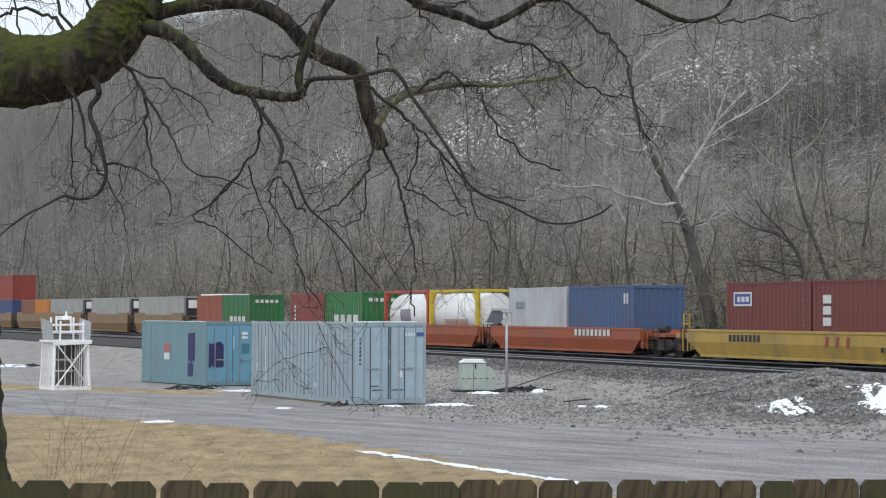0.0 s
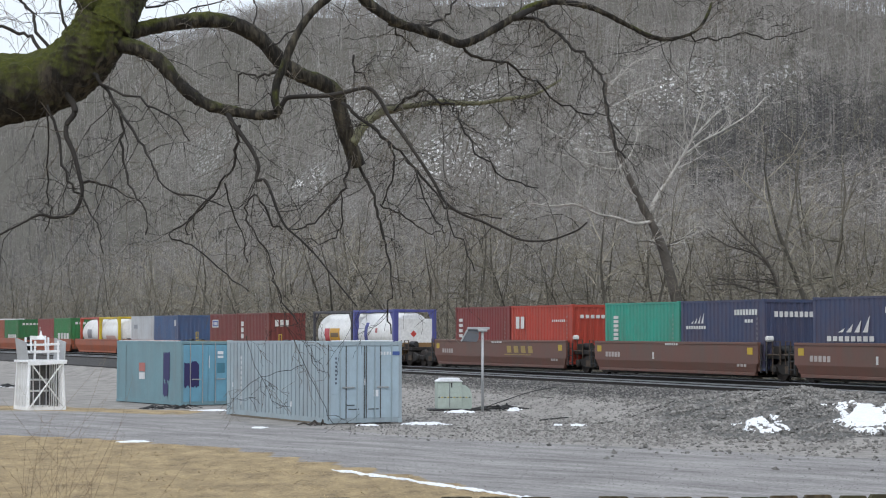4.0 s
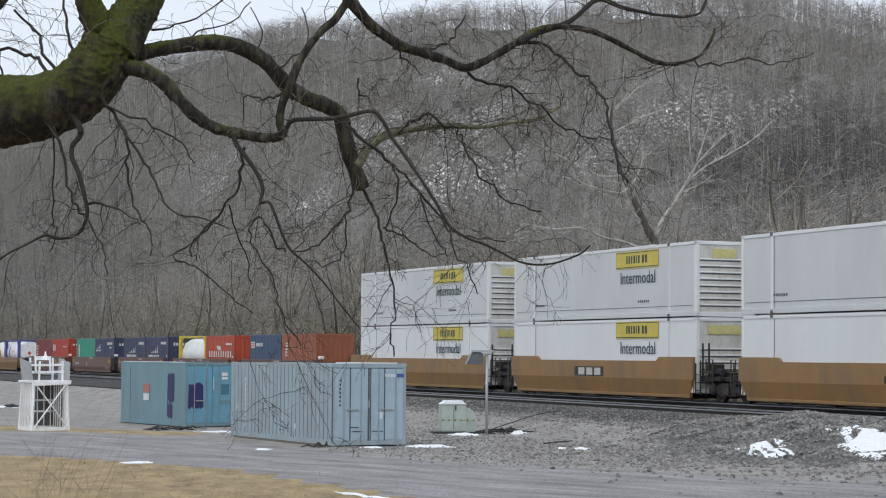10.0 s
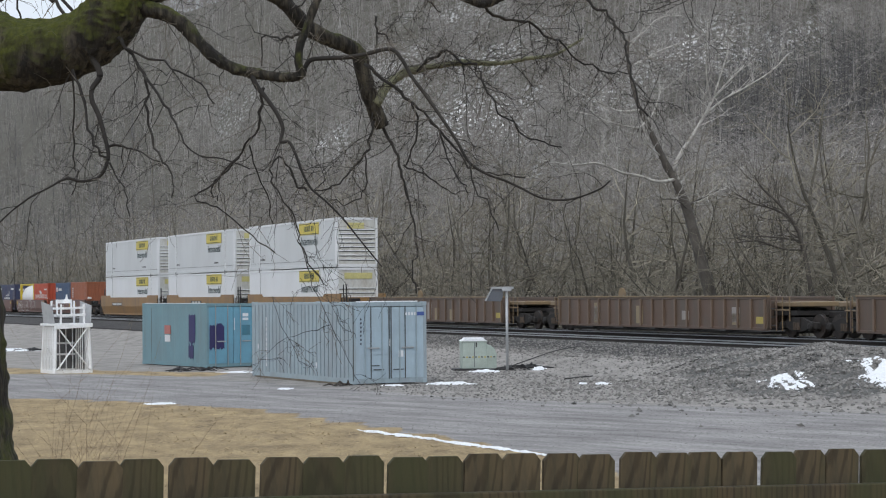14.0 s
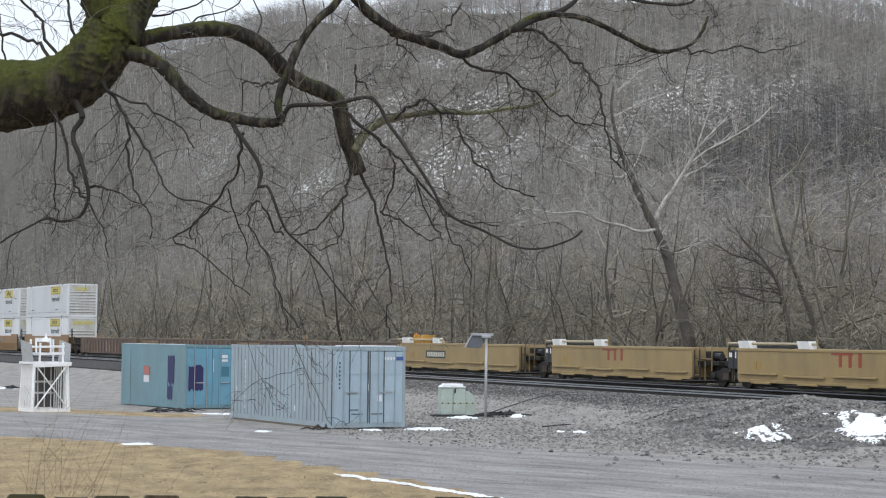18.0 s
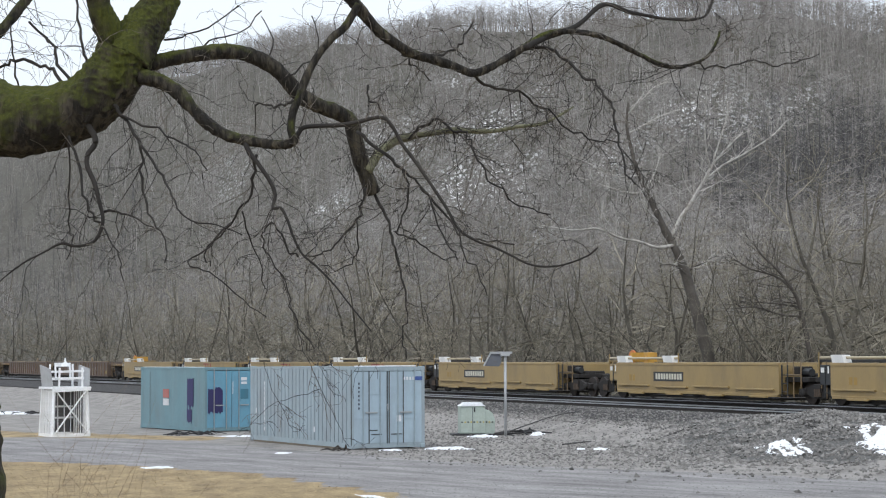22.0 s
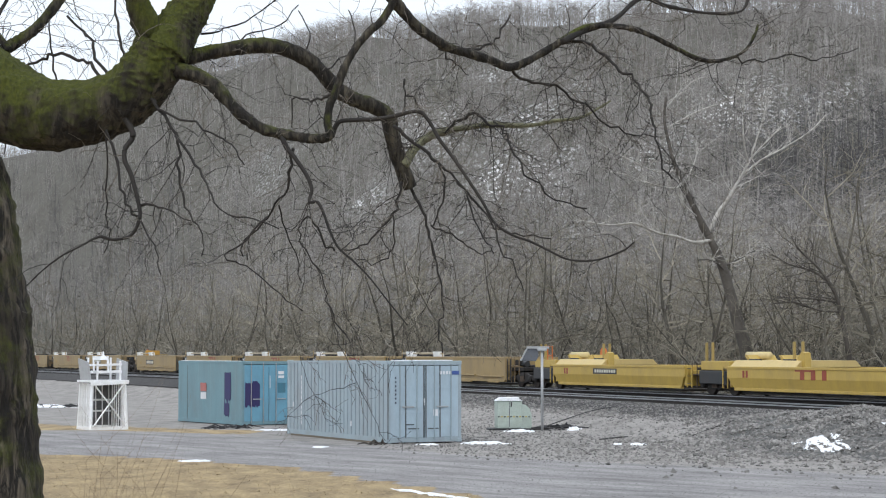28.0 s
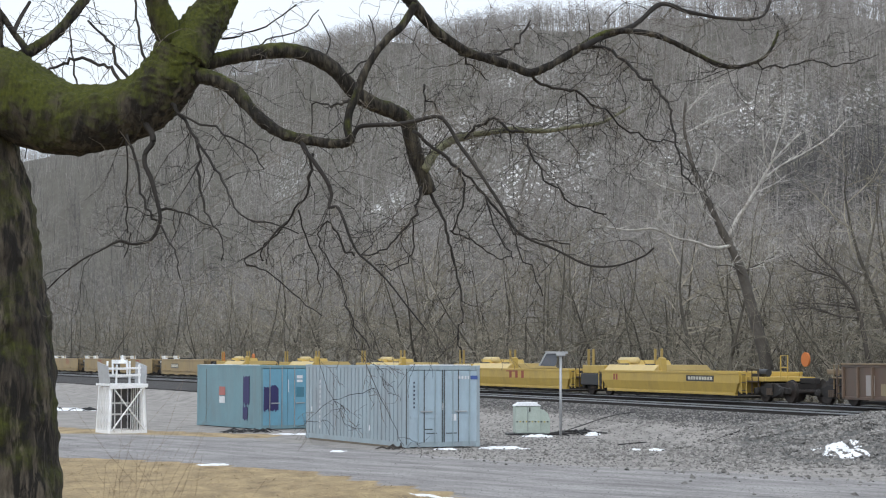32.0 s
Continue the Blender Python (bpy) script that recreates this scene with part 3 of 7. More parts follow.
def truck(car, x):
    """A two-axle truck under a car: four wheels, side frames, bolster."""
    frame_ = shared("truckframe", lambda: prism(bag(), ((-1.25, 0.36), (-1.25, 0.55), (-0.6, 0.62), (-0.35, 0.72), (0.35, 0.72), (0.6, 0.62), (1.25, 0.55), (1.25, 0.36), (0.7, 0.36), (0.35, 0.24), (-0.35, 0.24), (-0.7, 0.36)), 1, -0.07, 0.07))
    t = part("truck", shared("bolster", lambda: block(bag(), (-0.22, -1.15, 0.42), (0.22, 1.15, 0.74), 0.02)), TRUCK_STEEL, car)
    t.matrix_basis = pose(x, 0, 0)
    for y in (-1.02, 1.02):
        part("side_frame", frame_, TRUCK_STEEL, t).matrix_basis = pose(0, y, 0)
        for a in (-0.89, 0.89):
            part("axle_box", shared("axlebox", lambda: rod(bag(), ((0, -0.09, 0), (0, 0.09, 0), (0, 0.13, 0)), (0.15, 0.15, 0.08), 12)), TRUCK_STEEL, t).matrix_basis = pose(a, y * 1.06, 0.43, 0, 0, 0 if y > 0 else 180)
        for a in (-0.14, 0.0, 0.14):
            part("spring", shared("spring", lambda: rod(bag(), ((0, 0, 0.3), (0, 0, 0.56)), 0.06, 8)), RUST_STEEL, t).matrix_basis = pose(a, y * 1.1, 0)
    wheel = shared("wheel", wheel_mesh)
    for a in (-0.89, 0.89):
        part("axle", shared("axle", lambda: rod(bag(), ((0, -0.9, 0), (0, 0.9, 0)), 0.08, 8)), WHEEL_STEEL, t).matrix_basis = pose(a, 0, 0.43)
        for y in (-1, 1):
            part("wheel", wheel, WHEEL_STEEL, t).matrix_basis = pose(a, y * 0.76, 0.43, 0, 0, 0 if y > 0 else 180)



def plate(lo, hi, bevel=0.0):
    """A shared box from corner to corner."""
    return shared(("plate", lo, hi, bevel), lambda: block(bag(), lo, hi, bevel))


def mark(ob, q0, q1, z0, z1, color, bars=1, gap=0.35, y=None, name="mark", label="", upright=False, slant=0.0):
    """Painted marks on the near side of a thing that rides the line: plain bars between two places along it."""
    q, base = RIDES[ob]
    y = y if y is not None else (1.4325 if ob.name.startswith("well_car") else 1.221)
    skin = color if isinstance(color, bpy.types.Material) else paint(color, 0.25, DIRT)
    n = bars
    apart = n > 1
    bm = bag()
    for i in range(n):
        if upright:
            h = (z1 - z0) / n
            block(bm, (q0 - q, y, z0 + h * i - base), (q1 - q, y + 0.006, z0 + h * (i + 1 - gap) - base))
        else:
            w = (q1 - q0) / n
            x0 = q0 - q + w * i
            prism(bm, ((x0, z0 - base), (x0 + w * (1 - gap), z0 - base), (x0 + w * (1 - gap) - slant, z1 - base), (x0 - slant, z1 - base)), 1, y, y + 0.006)
        if apart and i < n - 1:
            part(name, bm, skin, ob, label)
            bm = bag()
    return part(name, bm, skin, ob, label)


def squiggle(ob, q0, q1, z0, z1, color, count, seed, y=1.434):
    """Sprayed loops and strokes, as flat ribbons on a side."""
    r = random.Random(seed)
    q, base = RIDES[ob]
    bm = bag()
    for i in range(count):
        cx, cz = r.uniform(q0, q1) - q, r.uniform(z0 + 0.2, z1 - 0.2) - base
        a, b, w = r.uniform(0.15, 0.5), r.uniform(0.2, 0.45), r.uniform(0.02, 0.05)
        k0, k1 = r.uniform(0, 3), r.uniform(3, 6)
        last = None
        for j in range(15):
            k = k0 + (k1 - k0) * j / 14
            x, z = cx + a * math.cos(k) + 0.05 * math.sin(5 * k), max(z0 - base, min(z1 - base, cz + b * math.sin(k)))
            pair = (bm.verts.new((x, y, z)), bm.verts.new((x + w * math.cos(k) + w * 0.5, y, z + w * math.sin(k))))
            if last:
                bm.faces.new((last[0], last[1], pair[1], pair[0]))
            last = pair
    return part("graffiti", bm, paint(color, 0.2, DIRT), ob, "sprayed white graffiti")


SIDES_OF = {  # bottom, top, end lip, crease, corner cut
    "bnsf": (0.24, 1.38, 0, 0.62, 0.3), "low": (0.15, 1.15, 0, 0.68, 0.9), "jb": (0.20, 1.56, 1.72, 0.85, 0.4),
    "deep": (0.31, 1.47, 0, 0, 0.1), "maxi": (0.28, 1.15, 0, 0.72, 0.45), "ribbed": (0.30, 1.47, 0, 0, 0.05), "tank": (0.1, 1.22, 0, 0.78, 0.9)}


def car_side(kind, L):
    low, top, lip, crease, cut = SIDES_OF[kind]
    h, rise = L / 2, (0.5 if cut > 0.2 else 0.05)
    bm = bag()
    lean = 0.2 if crease else 0.0
    if lip:
        a = 2.6
        upper = ((-h, crease), (h, crease), (h, lip), (h - a, lip), (h - a - 0.25, top), (-h + a + 0.25, top), (-h + a, lip), (-h, lip))
    else:
        upper = ((-h, crease or low + rise), (h, crease or low + rise), (h, top), (-h, top))
    prism(bm, upper, 1, -0.05, 0.05)
    c = crease or low + rise
    prism(bm, ((-h + cut, low), (h - cut, low), (h - (0.08 if crease else 0), c), (-h + (0.08 if crease else 0), c)), 1, -0.05, 0.05)
    for v in bm.verts:
        if v.co.z < c - 0.001 and lean:
            v.co.y -= (c - v.co.z) * lean
    return bm


def car_end(car, m, x, sign, kind):
    """The gear over a truck at one end of a car: platform, end post, ladder, brake gear."""
    e = part("end_platform", plate((-1.0, -1.12, 0.8), (0.75, 1.12, 0.98), 0.02), TRUCK_STEEL if kind in ("deep", "jb", "bnsf", "tank", "ribbed") else m, car)
    e.matrix_basis = pose(x + sign * 0.7, 0, 0, 0, 0, 0 if sign > 0 else 180)
    tall = {"bnsf": 1.3, "low": 1.1, "jb": 1.5, "deep": 1.4, "maxi": 1.15, "ribbed": 1.35, "tank": 1.2}[kind]
    part("bulkhead", plate((-0.05, -1.33, 0.35), (0.05, 1.33, tall), 0.01), m, car).matrix_basis = pose(x - sign * 0.12, 0, 0)
    # plain dark blocks added to make the gap between cars dark
    part("gear_box", shared(("gearfill", tall), lambda: block(block(block(bag(), (0.0, -0.6, 0.5), (0.75, 0.5, tall - 0.3), 0.04), (0.15, 0.4, tall - 0.35), (0.6, 1.0, tall - 0.05), 0.03), (0.75, 0.1, 0.8), (1.2, 0.55, tall - 0.3), 0.05)), TRUCK_STEEL, car).matrix_basis = pose(x + sign * 0.05, 0, 0) @ Matrix.Diagonal((sign, 1, 1, 1))
    part("step_frame", shared(("stepframe", tall), lambda: rod(rod(rod(bag(), ((0.15, 1.2, 0.25), (0.15, 1.2, tall + 0.12)), 0.025, 6), ((0.55, 1.2, 0.25), (0.55, 1.2, tall + 0.12), (0.95, 1.15, tall + 0.12), (0.95, 1.15, 0.6)), 0.025, 6), ((0.1, 1.2, tall - 0.35), (0.98, 1.2, tall - 0.35)), 0.03, 6)), paint((0.24, 0.165, 0.085), 0.5, DIRT) if kind in ("ribbed", "deep") else RUST_STEEL, car).matrix_basis = pose(x + sign * 0.05, 0, 0) @ Matrix.Diagonal((sign, 1, 1, 1))
    ladder = part("ladder", plate((-0.03, -0.02, 0.3), (0.02, 0.02, tall), 0.004), DARK_STEEL if kind in ("deep", "bnsf", "jb") else m, car)
    ladder.matrix_basis = pose(x + sign * 0.08, 1.36, 0)
    part("ladder", plate((-0.03, -0.02, 0.3), (0.02, 0.02, tall), 0.004), DARK_STEEL if kind in ("deep", "bnsf", "jb") else m, car).matrix_basis = pose(x + sign * 0.45, 1.36, 0)
    for z in (0.45, 0.75, 1.05):
        if z < tall:
            part("rung", plate((-0.2, -0.015, -0.015), (0.2, 0.015, 0.015)), DARK_STEEL, car).matrix_basis = pose(x + sign * 0.27, 1.36, z)
    part("brake_cylinder", shared("brakecyl", lambda: rod(bag(), ((-0.35, 0, 0), (0.3, 0, 0), (0.45, 0, 0)), (0.14, 0.14, 0.04), 10)), DARK_STEEL, car).matrix_basis = pose(x + sign * 0.75, 0.75, 1.14)
    part("hose", shared("hose", lambda: rod(bag(), ((0, 0, 0.9), (0.1, 0.05, 0.6), (0.3, 0.02, 0.45), (0.5, 0, 0.55)), 0.03, 6)), RUBBER, car).matrix_basis = pose(x + sign * 0.9, 0.35, 0, 0, 0, 0 if sign > 0 else 180)


def well_car(kind, rear, front, color, label, rear_truck=0.0, front_truck=None, wear=0.4, group="container cars"):
    """A well car from rear to front along the line. Trucks sit beyond its ends, at the distances given."""
    L = round(front - rear, 2)
    car = thing("well_car", label, "rail car", group)
    m = paint(color, wear, DIRT)
    h = L / 2
    low, top, lip, crease, cut = SIDES_OF[kind]
    run_on(car, (rear + front) / 2)
    for y in (-1, 1):
        k = 0 if y > 0 else 180
        part("side_sill", shared(("sill", kind, L), lambda: car_side(kind, L)), m, car).matrix_basis = pose(0, y * 1.38, 0, 0, 0, k)
        inset = (crease - low) * 0.2 if crease else 0
        part("bottom_rail", plate((-h + cut, -0.08, -0.05), (h - cut, 0.08, 0.06), 0.012), m, car).matrix_basis = pose(0, y * (1.38 - inset), low)
        if not lip:
            part("top_rail", plate((-h + 0.01, -0.08, -0.09), (h - 0.01, 0.075, 0.012), 0.012), m, car).matrix_basis = pose(0, y * 1.38, top)
    part("well_floor", plate((-h + 0.8, -1.2, 0.11), (h - 0.8, 1.2, 0.2)), TRUCK_STEEL, car)
    for x in range(-2, 3):
        part("cross_bearer", plate((-0.2, -1.25, -0.02), (0.2, 1.25, 0.14)), TRUCK_STEEL, car).matrix_basis = pose(x * L * 0.16, 0, low - 0.1)
    for x, d in ((-1, rear_truck), (1, front_truck)):
        car_end(car, m, x * h, x, kind)
        if d is not None:
            truck(car, x * (h + d))
            if d > 1.0:
                part("coupler", plate((-0.5, -0.12, 0.72), (0.6, 0.12, 0.95), 0.03), TRUCK_STEEL, car).matrix_basis = pose(x * (h + d + 1.1), 0, 0)
    return car


YELLOW, BNSF, GOLD, ORANGE = (0.46, 0.30, 0.065), (0.150, 0.068, 0.050), (0.25, 0.145, 0.055), (0.36, 0.085, 0.03)
OLDBROWN, DEEP = (0.122, 0.078, 0.056), (0.34, 0.24, 0.10)
RED_LETTER, PALE, FADED = (0.30, 0.055, 0.025), (0.66, 0.66, 0.64), (0.38, 0.38, 0.37)


def load(rear, front, color, label, H=2.591, z=0.36, doors="none", wear=0.3):
    c = container("shipping_container", round(front - rear - 0.08, 2), H, color, label, W=2.438, doors=doors, wear=wear, group="containers on the train")
    run_on(c, (rear + front) / 2, z)
    mark(c, rear + 0.5, rear + 0.525, 1.3, 2.55, FADED, 7, 0.5, upright=True, name="small_mark")
    return c


def end_bars(c, y0, y1, z0, z1, color, bars):
    """Bars on the rear end sheet."""
    me = bag()
    q, base = RIDES[c]
    rear = min(v[0] for ch in c.children if ch.name.startswith("frame") for v in ch.bound_box)
    for i in range(bars):
        w = (y1 - y0) / bars
        block(me, (rear - 0.004, y0 + w * i, z0 - base), (rear + 0.02, y0 + w * (i + 0.65), z1 - base))
    return part("mark", me, paint(color, 0.2, DIRT), c)


TANK_WHITE = surface("white_tank_paint", (0.80, 0.80, 0.79), 0.35, 0, (0.55, 0.53, 0.5), 0.8, 0.35, 8, 0.05)


def tank_load(rear, front, color, label, thick=0.09, z=0.36):
    """A tank container: a round-ended drum in an open steel frame."""
    L, H, W = front - rear - 0.08, 2.591, 2.438
    c = thing("tank_container", label, "tank container", "containers on the train")
    run_on(c, (rear + front) / 2, z)
    m = paint(color, 0.2)
    h = L / 2
    drum = bag()
    prof = ((-h + 0.16, 0.35), (-h + 0.2, 0.75), (-h + 0.34, 1.02), (-h + 0.55, 1.13), (h - 0.55, 1.13), (h - 0.34, 1.02), (h - 0.2, 0.75), (h - 0.16, 0.35))
    rod(drum, [(x, 0, 1.32) for x, r in prof], [r for x, r in prof], 28)
    part("tank", drum, TANK_WHITE, c, "white tank", smooth=True)
    for x in (-1, 1):
        for y in (-1, 1):
            part("corner_post", plate((-thick, -thick, 0), (thick, thick, H), 0.012), m, c).matrix_basis = pose(x * (h - thick), y * (W / 2 - thick), 0)
            part("diagonal_brace", rod(bag(), ((x * (h - 0.1), y * (W / 2 - 0.08), H - 0.75), (x * (h - 0.7), y * (W / 2 - 0.12), H - 0.08)), thick * 0.7, 6), m, c)
        part("end_rail", plate((-0.06, -W / 2 + 0.1, -0.07), (0.06, W / 2 - 0.1, 0.07), 0.01), m, c).matrix_basis = pose(x * (h - 0.08), 0, H - 0.08)
        part("end_rail", plate((-0.06, -W / 2 + 0.1, -0.07), (0.06, W / 2 - 0.1, 0.07), 0.01), m, c).matrix_basis = pose(x * (h - 0.08), 0, 0.1)
    for y in (-1, 1):
        part("side_rail", plate((-h + 0.1, -0.05, -0.06), (h - 0.1, 0.05, 0.06), 0.01), m, c).matrix_basis = pose(0, y * (W / 2 - 0.06), H - 0.07)
        part("side_rail", plate((-h + 0.1, -0.05, -0.06), (h - 0.1, 0.05, 0.06), 0.01), m, c).matrix_basis = pose(0, y * (W / 2 - 0.06), 0.1)
    part("walkway", plate((-h + 0.4, -0.3, 2.47), (h - 0.4, 0.3, 2.5)), GALVANISED_DARK, c)
    part("manhole", rod(bag(), ((0, 0, 2.4), (0, 0, 2.56)), (0.28, 0.26), 14), GALVANISED_DARK, c)
    for x in (-h * 0.5, h * 0.5):
        band = bag()
        rod(band, ((x - 0.03, 0, 1.32), (x + 0.03, 0, 1.32)), 1.137, 28)
        part("band", band, TANK_WHITE, c)
    return c


GALVANISED_DARK = surface("dull_galvanised_steel", (0.3, 0.31, 0.32), 0.55, 0.5)


def tank_sign(c, x0, x1, z0, z1, color):
    """A sign that follows the tank's round side."""
    bm = bag()
    n = 6
    rows = []
    for i in range(n + 1):
        z = z0 + (z1 - z0) * i / n
        y = math.sqrt(max(0.01, 1.142 ** 2 - (z - 1.32) ** 2))
        rows.append((bm.verts.new((x0, y, z)), bm.verts.new((x1, y, z))))
    for a, b in zip(rows, rows[1:]):
        bm.faces.new((a[0], a[1], b[1], b[0]))
    part("sign", bm, paint(color, 0.1, DIRT), c)


# the head of the train, far off
c = well_car("jb", 374.0, 388.0, GOLD, "dull gold well car with a double stack", 0.6, 0.6)
load(374.5, 386.7, (0.05, 0.08, 0.2), "dark blue container under a red one")
load(374.5, 386.7, (0.28, 0.05, 0.035), "red container on top of a double stack", z=2.96)
well_car("jb", 357.4, 371.2, GOLD, "dull gold well car with short containers", 0.6)
load(364.0, 370.1, (0.24, 0.10, 0.06), "plain brown twenty-foot shipping container")
load(357.8, 363.9, (0.55, 0.20, 0.03), "bright orange twenty-foot shipping container")
for rear in (344.6, 328.7, 313.2):
    well_car("jb", rear - 0.3, rear + 13.0, GOLD, "dull gold well car under a grey container", 1.4)
    c = load(rear, rear + 12.6, (0.36, 0.37, 0.35), "plain grey refrigerated container with a cooling unit on its end")
    mark(c, rear + 8.0, rear + 10.6, 1.2, 1.5, (0.5, 0.16, 0.12), 4)
    part("cooling_unit", block(bag(), (-6.5, -1.0, 0.35), (-6.2, 1.0, 2.45), 0.03), DARK_STEEL, c, "black cooling unit")
    part("unit_cover", block(bag(), (-6.57, -0.6, 1.7), (-6.49, 0.9, 2.3), 0.02), WHITE_PAINT, c, "white cover")
    part("unit_cover", block(bag(), (-6.57, -0.8, 0.6), (-6.49, 0.7, 1.1), 0.02), WHITE_PAINT, c, "white cover")
well_car("low", 296.5, 310.6, ORANGE, "orange-red well car with short containers", 1.4, 0.6)
c = load(303.9, 309.9, (0.30, 0.09, 0.05), "rust-brown twenty-foot shipping container")
part("roof_snow", block(bag(), (-2.5, -0.9, 2.555), (2.7, 1.0, 2.68), 0.03), ROOF_SNOW, c, "snow on the roof")
c = load(297.8, 303.8, (0.03, 0.17, 0.06), "dark green ribbed twenty-foot container with white letters")
mark(c, 298.7, 302.3, 1.0, 1.5, PALE, 4, 0.3)
end_bars(c, -0.8, 0.9, 2.4, 2.6, PALE, 5)
well_car("low", 276.3, 290.4, ORANGE, "orange-red well car with short containers", 1.4)
c = load(283.6, 289.7, (0.24, 0.055, 0.05), "dark maroon twenty-foot shipping container")
mark(c, 288.6, 288.9, 1.3, 2.3, PALE, 4, 0.4, upright=True)
c = load(277.5, 283.5, (0.03, 0.19, 0.06), "dark green ribbed twenty-foot container with white letters")
mark(c, 278.1, 282.2, 1.1, 1.65, PALE, 4, 0.3)
end_bars(c, -0.8, 0.9, 2.4, 2.6, PALE, 5)
well_car("low", 261.5, 274.9, ORANGE, "orange-red well car carrying two tanks", 0.9)
c = tank_load(268.1, 274.2, (0.45, 0.07, 0.04), "white tank container in a red steel frame")
tank_sign(c, -0.5, 0.9, 0.9, 1.6, (0.25, 0.25, 0.27))
c = tank_load(262.0, 268.0, (0.62, 0.45, 0.03), "white tank container in a yellow steel frame", 0.1)
tank_sign(c, -1.6, 1.2, 0.75, 1.1, (0.6, 0.4, 0.36))
c = well_car("low", 245.2, 260.0, ORANGE, "orange-red well car with white letters", 1.2)
mark(c, 247.8, 251.2, 0.8, 1.08, PALE, 9, 0.35, y=1.462)
c = load(252.3, 258.4, (0.50, 0.52, 0.54), "pale grey twenty-foot shipping container")
mark(c, 256.6, 257.6, 2.0, 2.3, (0.25, 0.26, 0.28), 1, 0)
c = load(246.1, 252.2, (0.06, 0.11, 0.22), "dark blue ribbed twenty-foot container")
mark(c, 246.6, 247.1, 2.17, 2.6, PALE, 2, 0.4)
c = well_car("low", 225.6, 241.4, YELLOW, "yellow well car with red letters", 1.0, 1.0)
mark(c, 230.3, 232.2, 0.62, 0.98, RED_LETTER, 3, 0.68, y=1.437, slant=0.05)
mark(c, 227.8, 228.6, 0.5, 0.66, DARK_STEEL, 3, 0.4, y=1.432)
mark(c, 236.0, 238.3, 0.72, 0.98, DARK_STEEL, 8, 0.3, y=1.437)
mark(c, 226.9, 227.4, 0.75, 1.0, (0.7, 0.5, 0.03), 1, 0, y=1.437)
for x, top in ((8.3, 1.75), (-8.6, 1.6)):
    part("hand_rail", rod(rod(bag(), ((x, 1.1, 0.9), (x, 1.1, top), (x + 0.45, 1.1, top), (x + 0.45, 1.1, 0.9)), 0.035, 6), ((x, 1.1, top - 0.4), (x + 0.45, 1.1, top - 0.4)), 0.03, 6), paint((0.52, 0.36, 0.05), 0.2, DIRT), c)
c = load(232.95, 238.8, (0.17, 0.04, 0.036), "maroon twenty-foot container with a small square sign")
mark(c, 236.9, 238.2, 2.05, 2.57, PALE, 1, 0, name="sign")
mark(c, 237.0, 238.1, 2.12, 2.5, (0.05, 0.08, 0.3), 1, 0, y=1.229, name="sign_field")
mark(c, 237.1, 238.0, 2.2, 2.4, PALE, 3, 0.3, y=1.237, name="sign_bar")
c = load(226.9, 232.9, (0.17, 0.04, 0.036), "maroon ribbed twenty-foot container with white letters")
mark(c, 231.7, 232.2, 1.35, 2.52, PALE, 3, 0.25, upright=True)
end_bars(c, -0.1, 0.9, 2.1, 2.5, PALE, 3)
c = well_car("tank", 206.4, 221.4, GOLD, "dull gold well car carrying two tanks", 1.2, 1.0)
mark(c, 214.0, 217.4, 1.05, 1.25, (0.25, 0.16, 0.07), 9, 0.3, y=1.437)
c = tank_load(213.1, 219.2, (0.05, 0.05, 0.06), "white tank container with an orange and pink sign", 0.07)
tank_sign(c, -0.95, 0.55, 0.85, 1.6, (0.62, 0.33, 0.04))
tank_sign(c, 0.62, 1.35, 0.85, 1.6, (0.5, 0.07, 0.08))
tank_sign(c, -0.8, 0.4, 1.1, 1.35, (0.16, 0.1, 0.05))
c = tank_load(207.1, 213.0, (0.07, 0.08, 0.28), "white tank container in a dark blue frame", 0.13)
tank_sign(c, 1.0, 1.45, 0.5, 1.9, (0.07, 0.08, 0.28))
tank_sign(c, -0.4, -0.1, 1.35, 1.6, (0.45, 0.12, 0.12))
part("end_panel", block(bag(), (-2.9, -1.0, 0.7), (-2.84, 1.0, 2.1), 0.02), TANK_WHITE, c, "white end sheet with a red diamond")
part("diamond", prism(bag(), ((0.28, 1.3), (0.1, 1.48), (-0.08, 1.3), (0.1, 1.12)), 0, -2.91, -2.9), paint((0.5, 0.05, 0.04), 0.1), c)


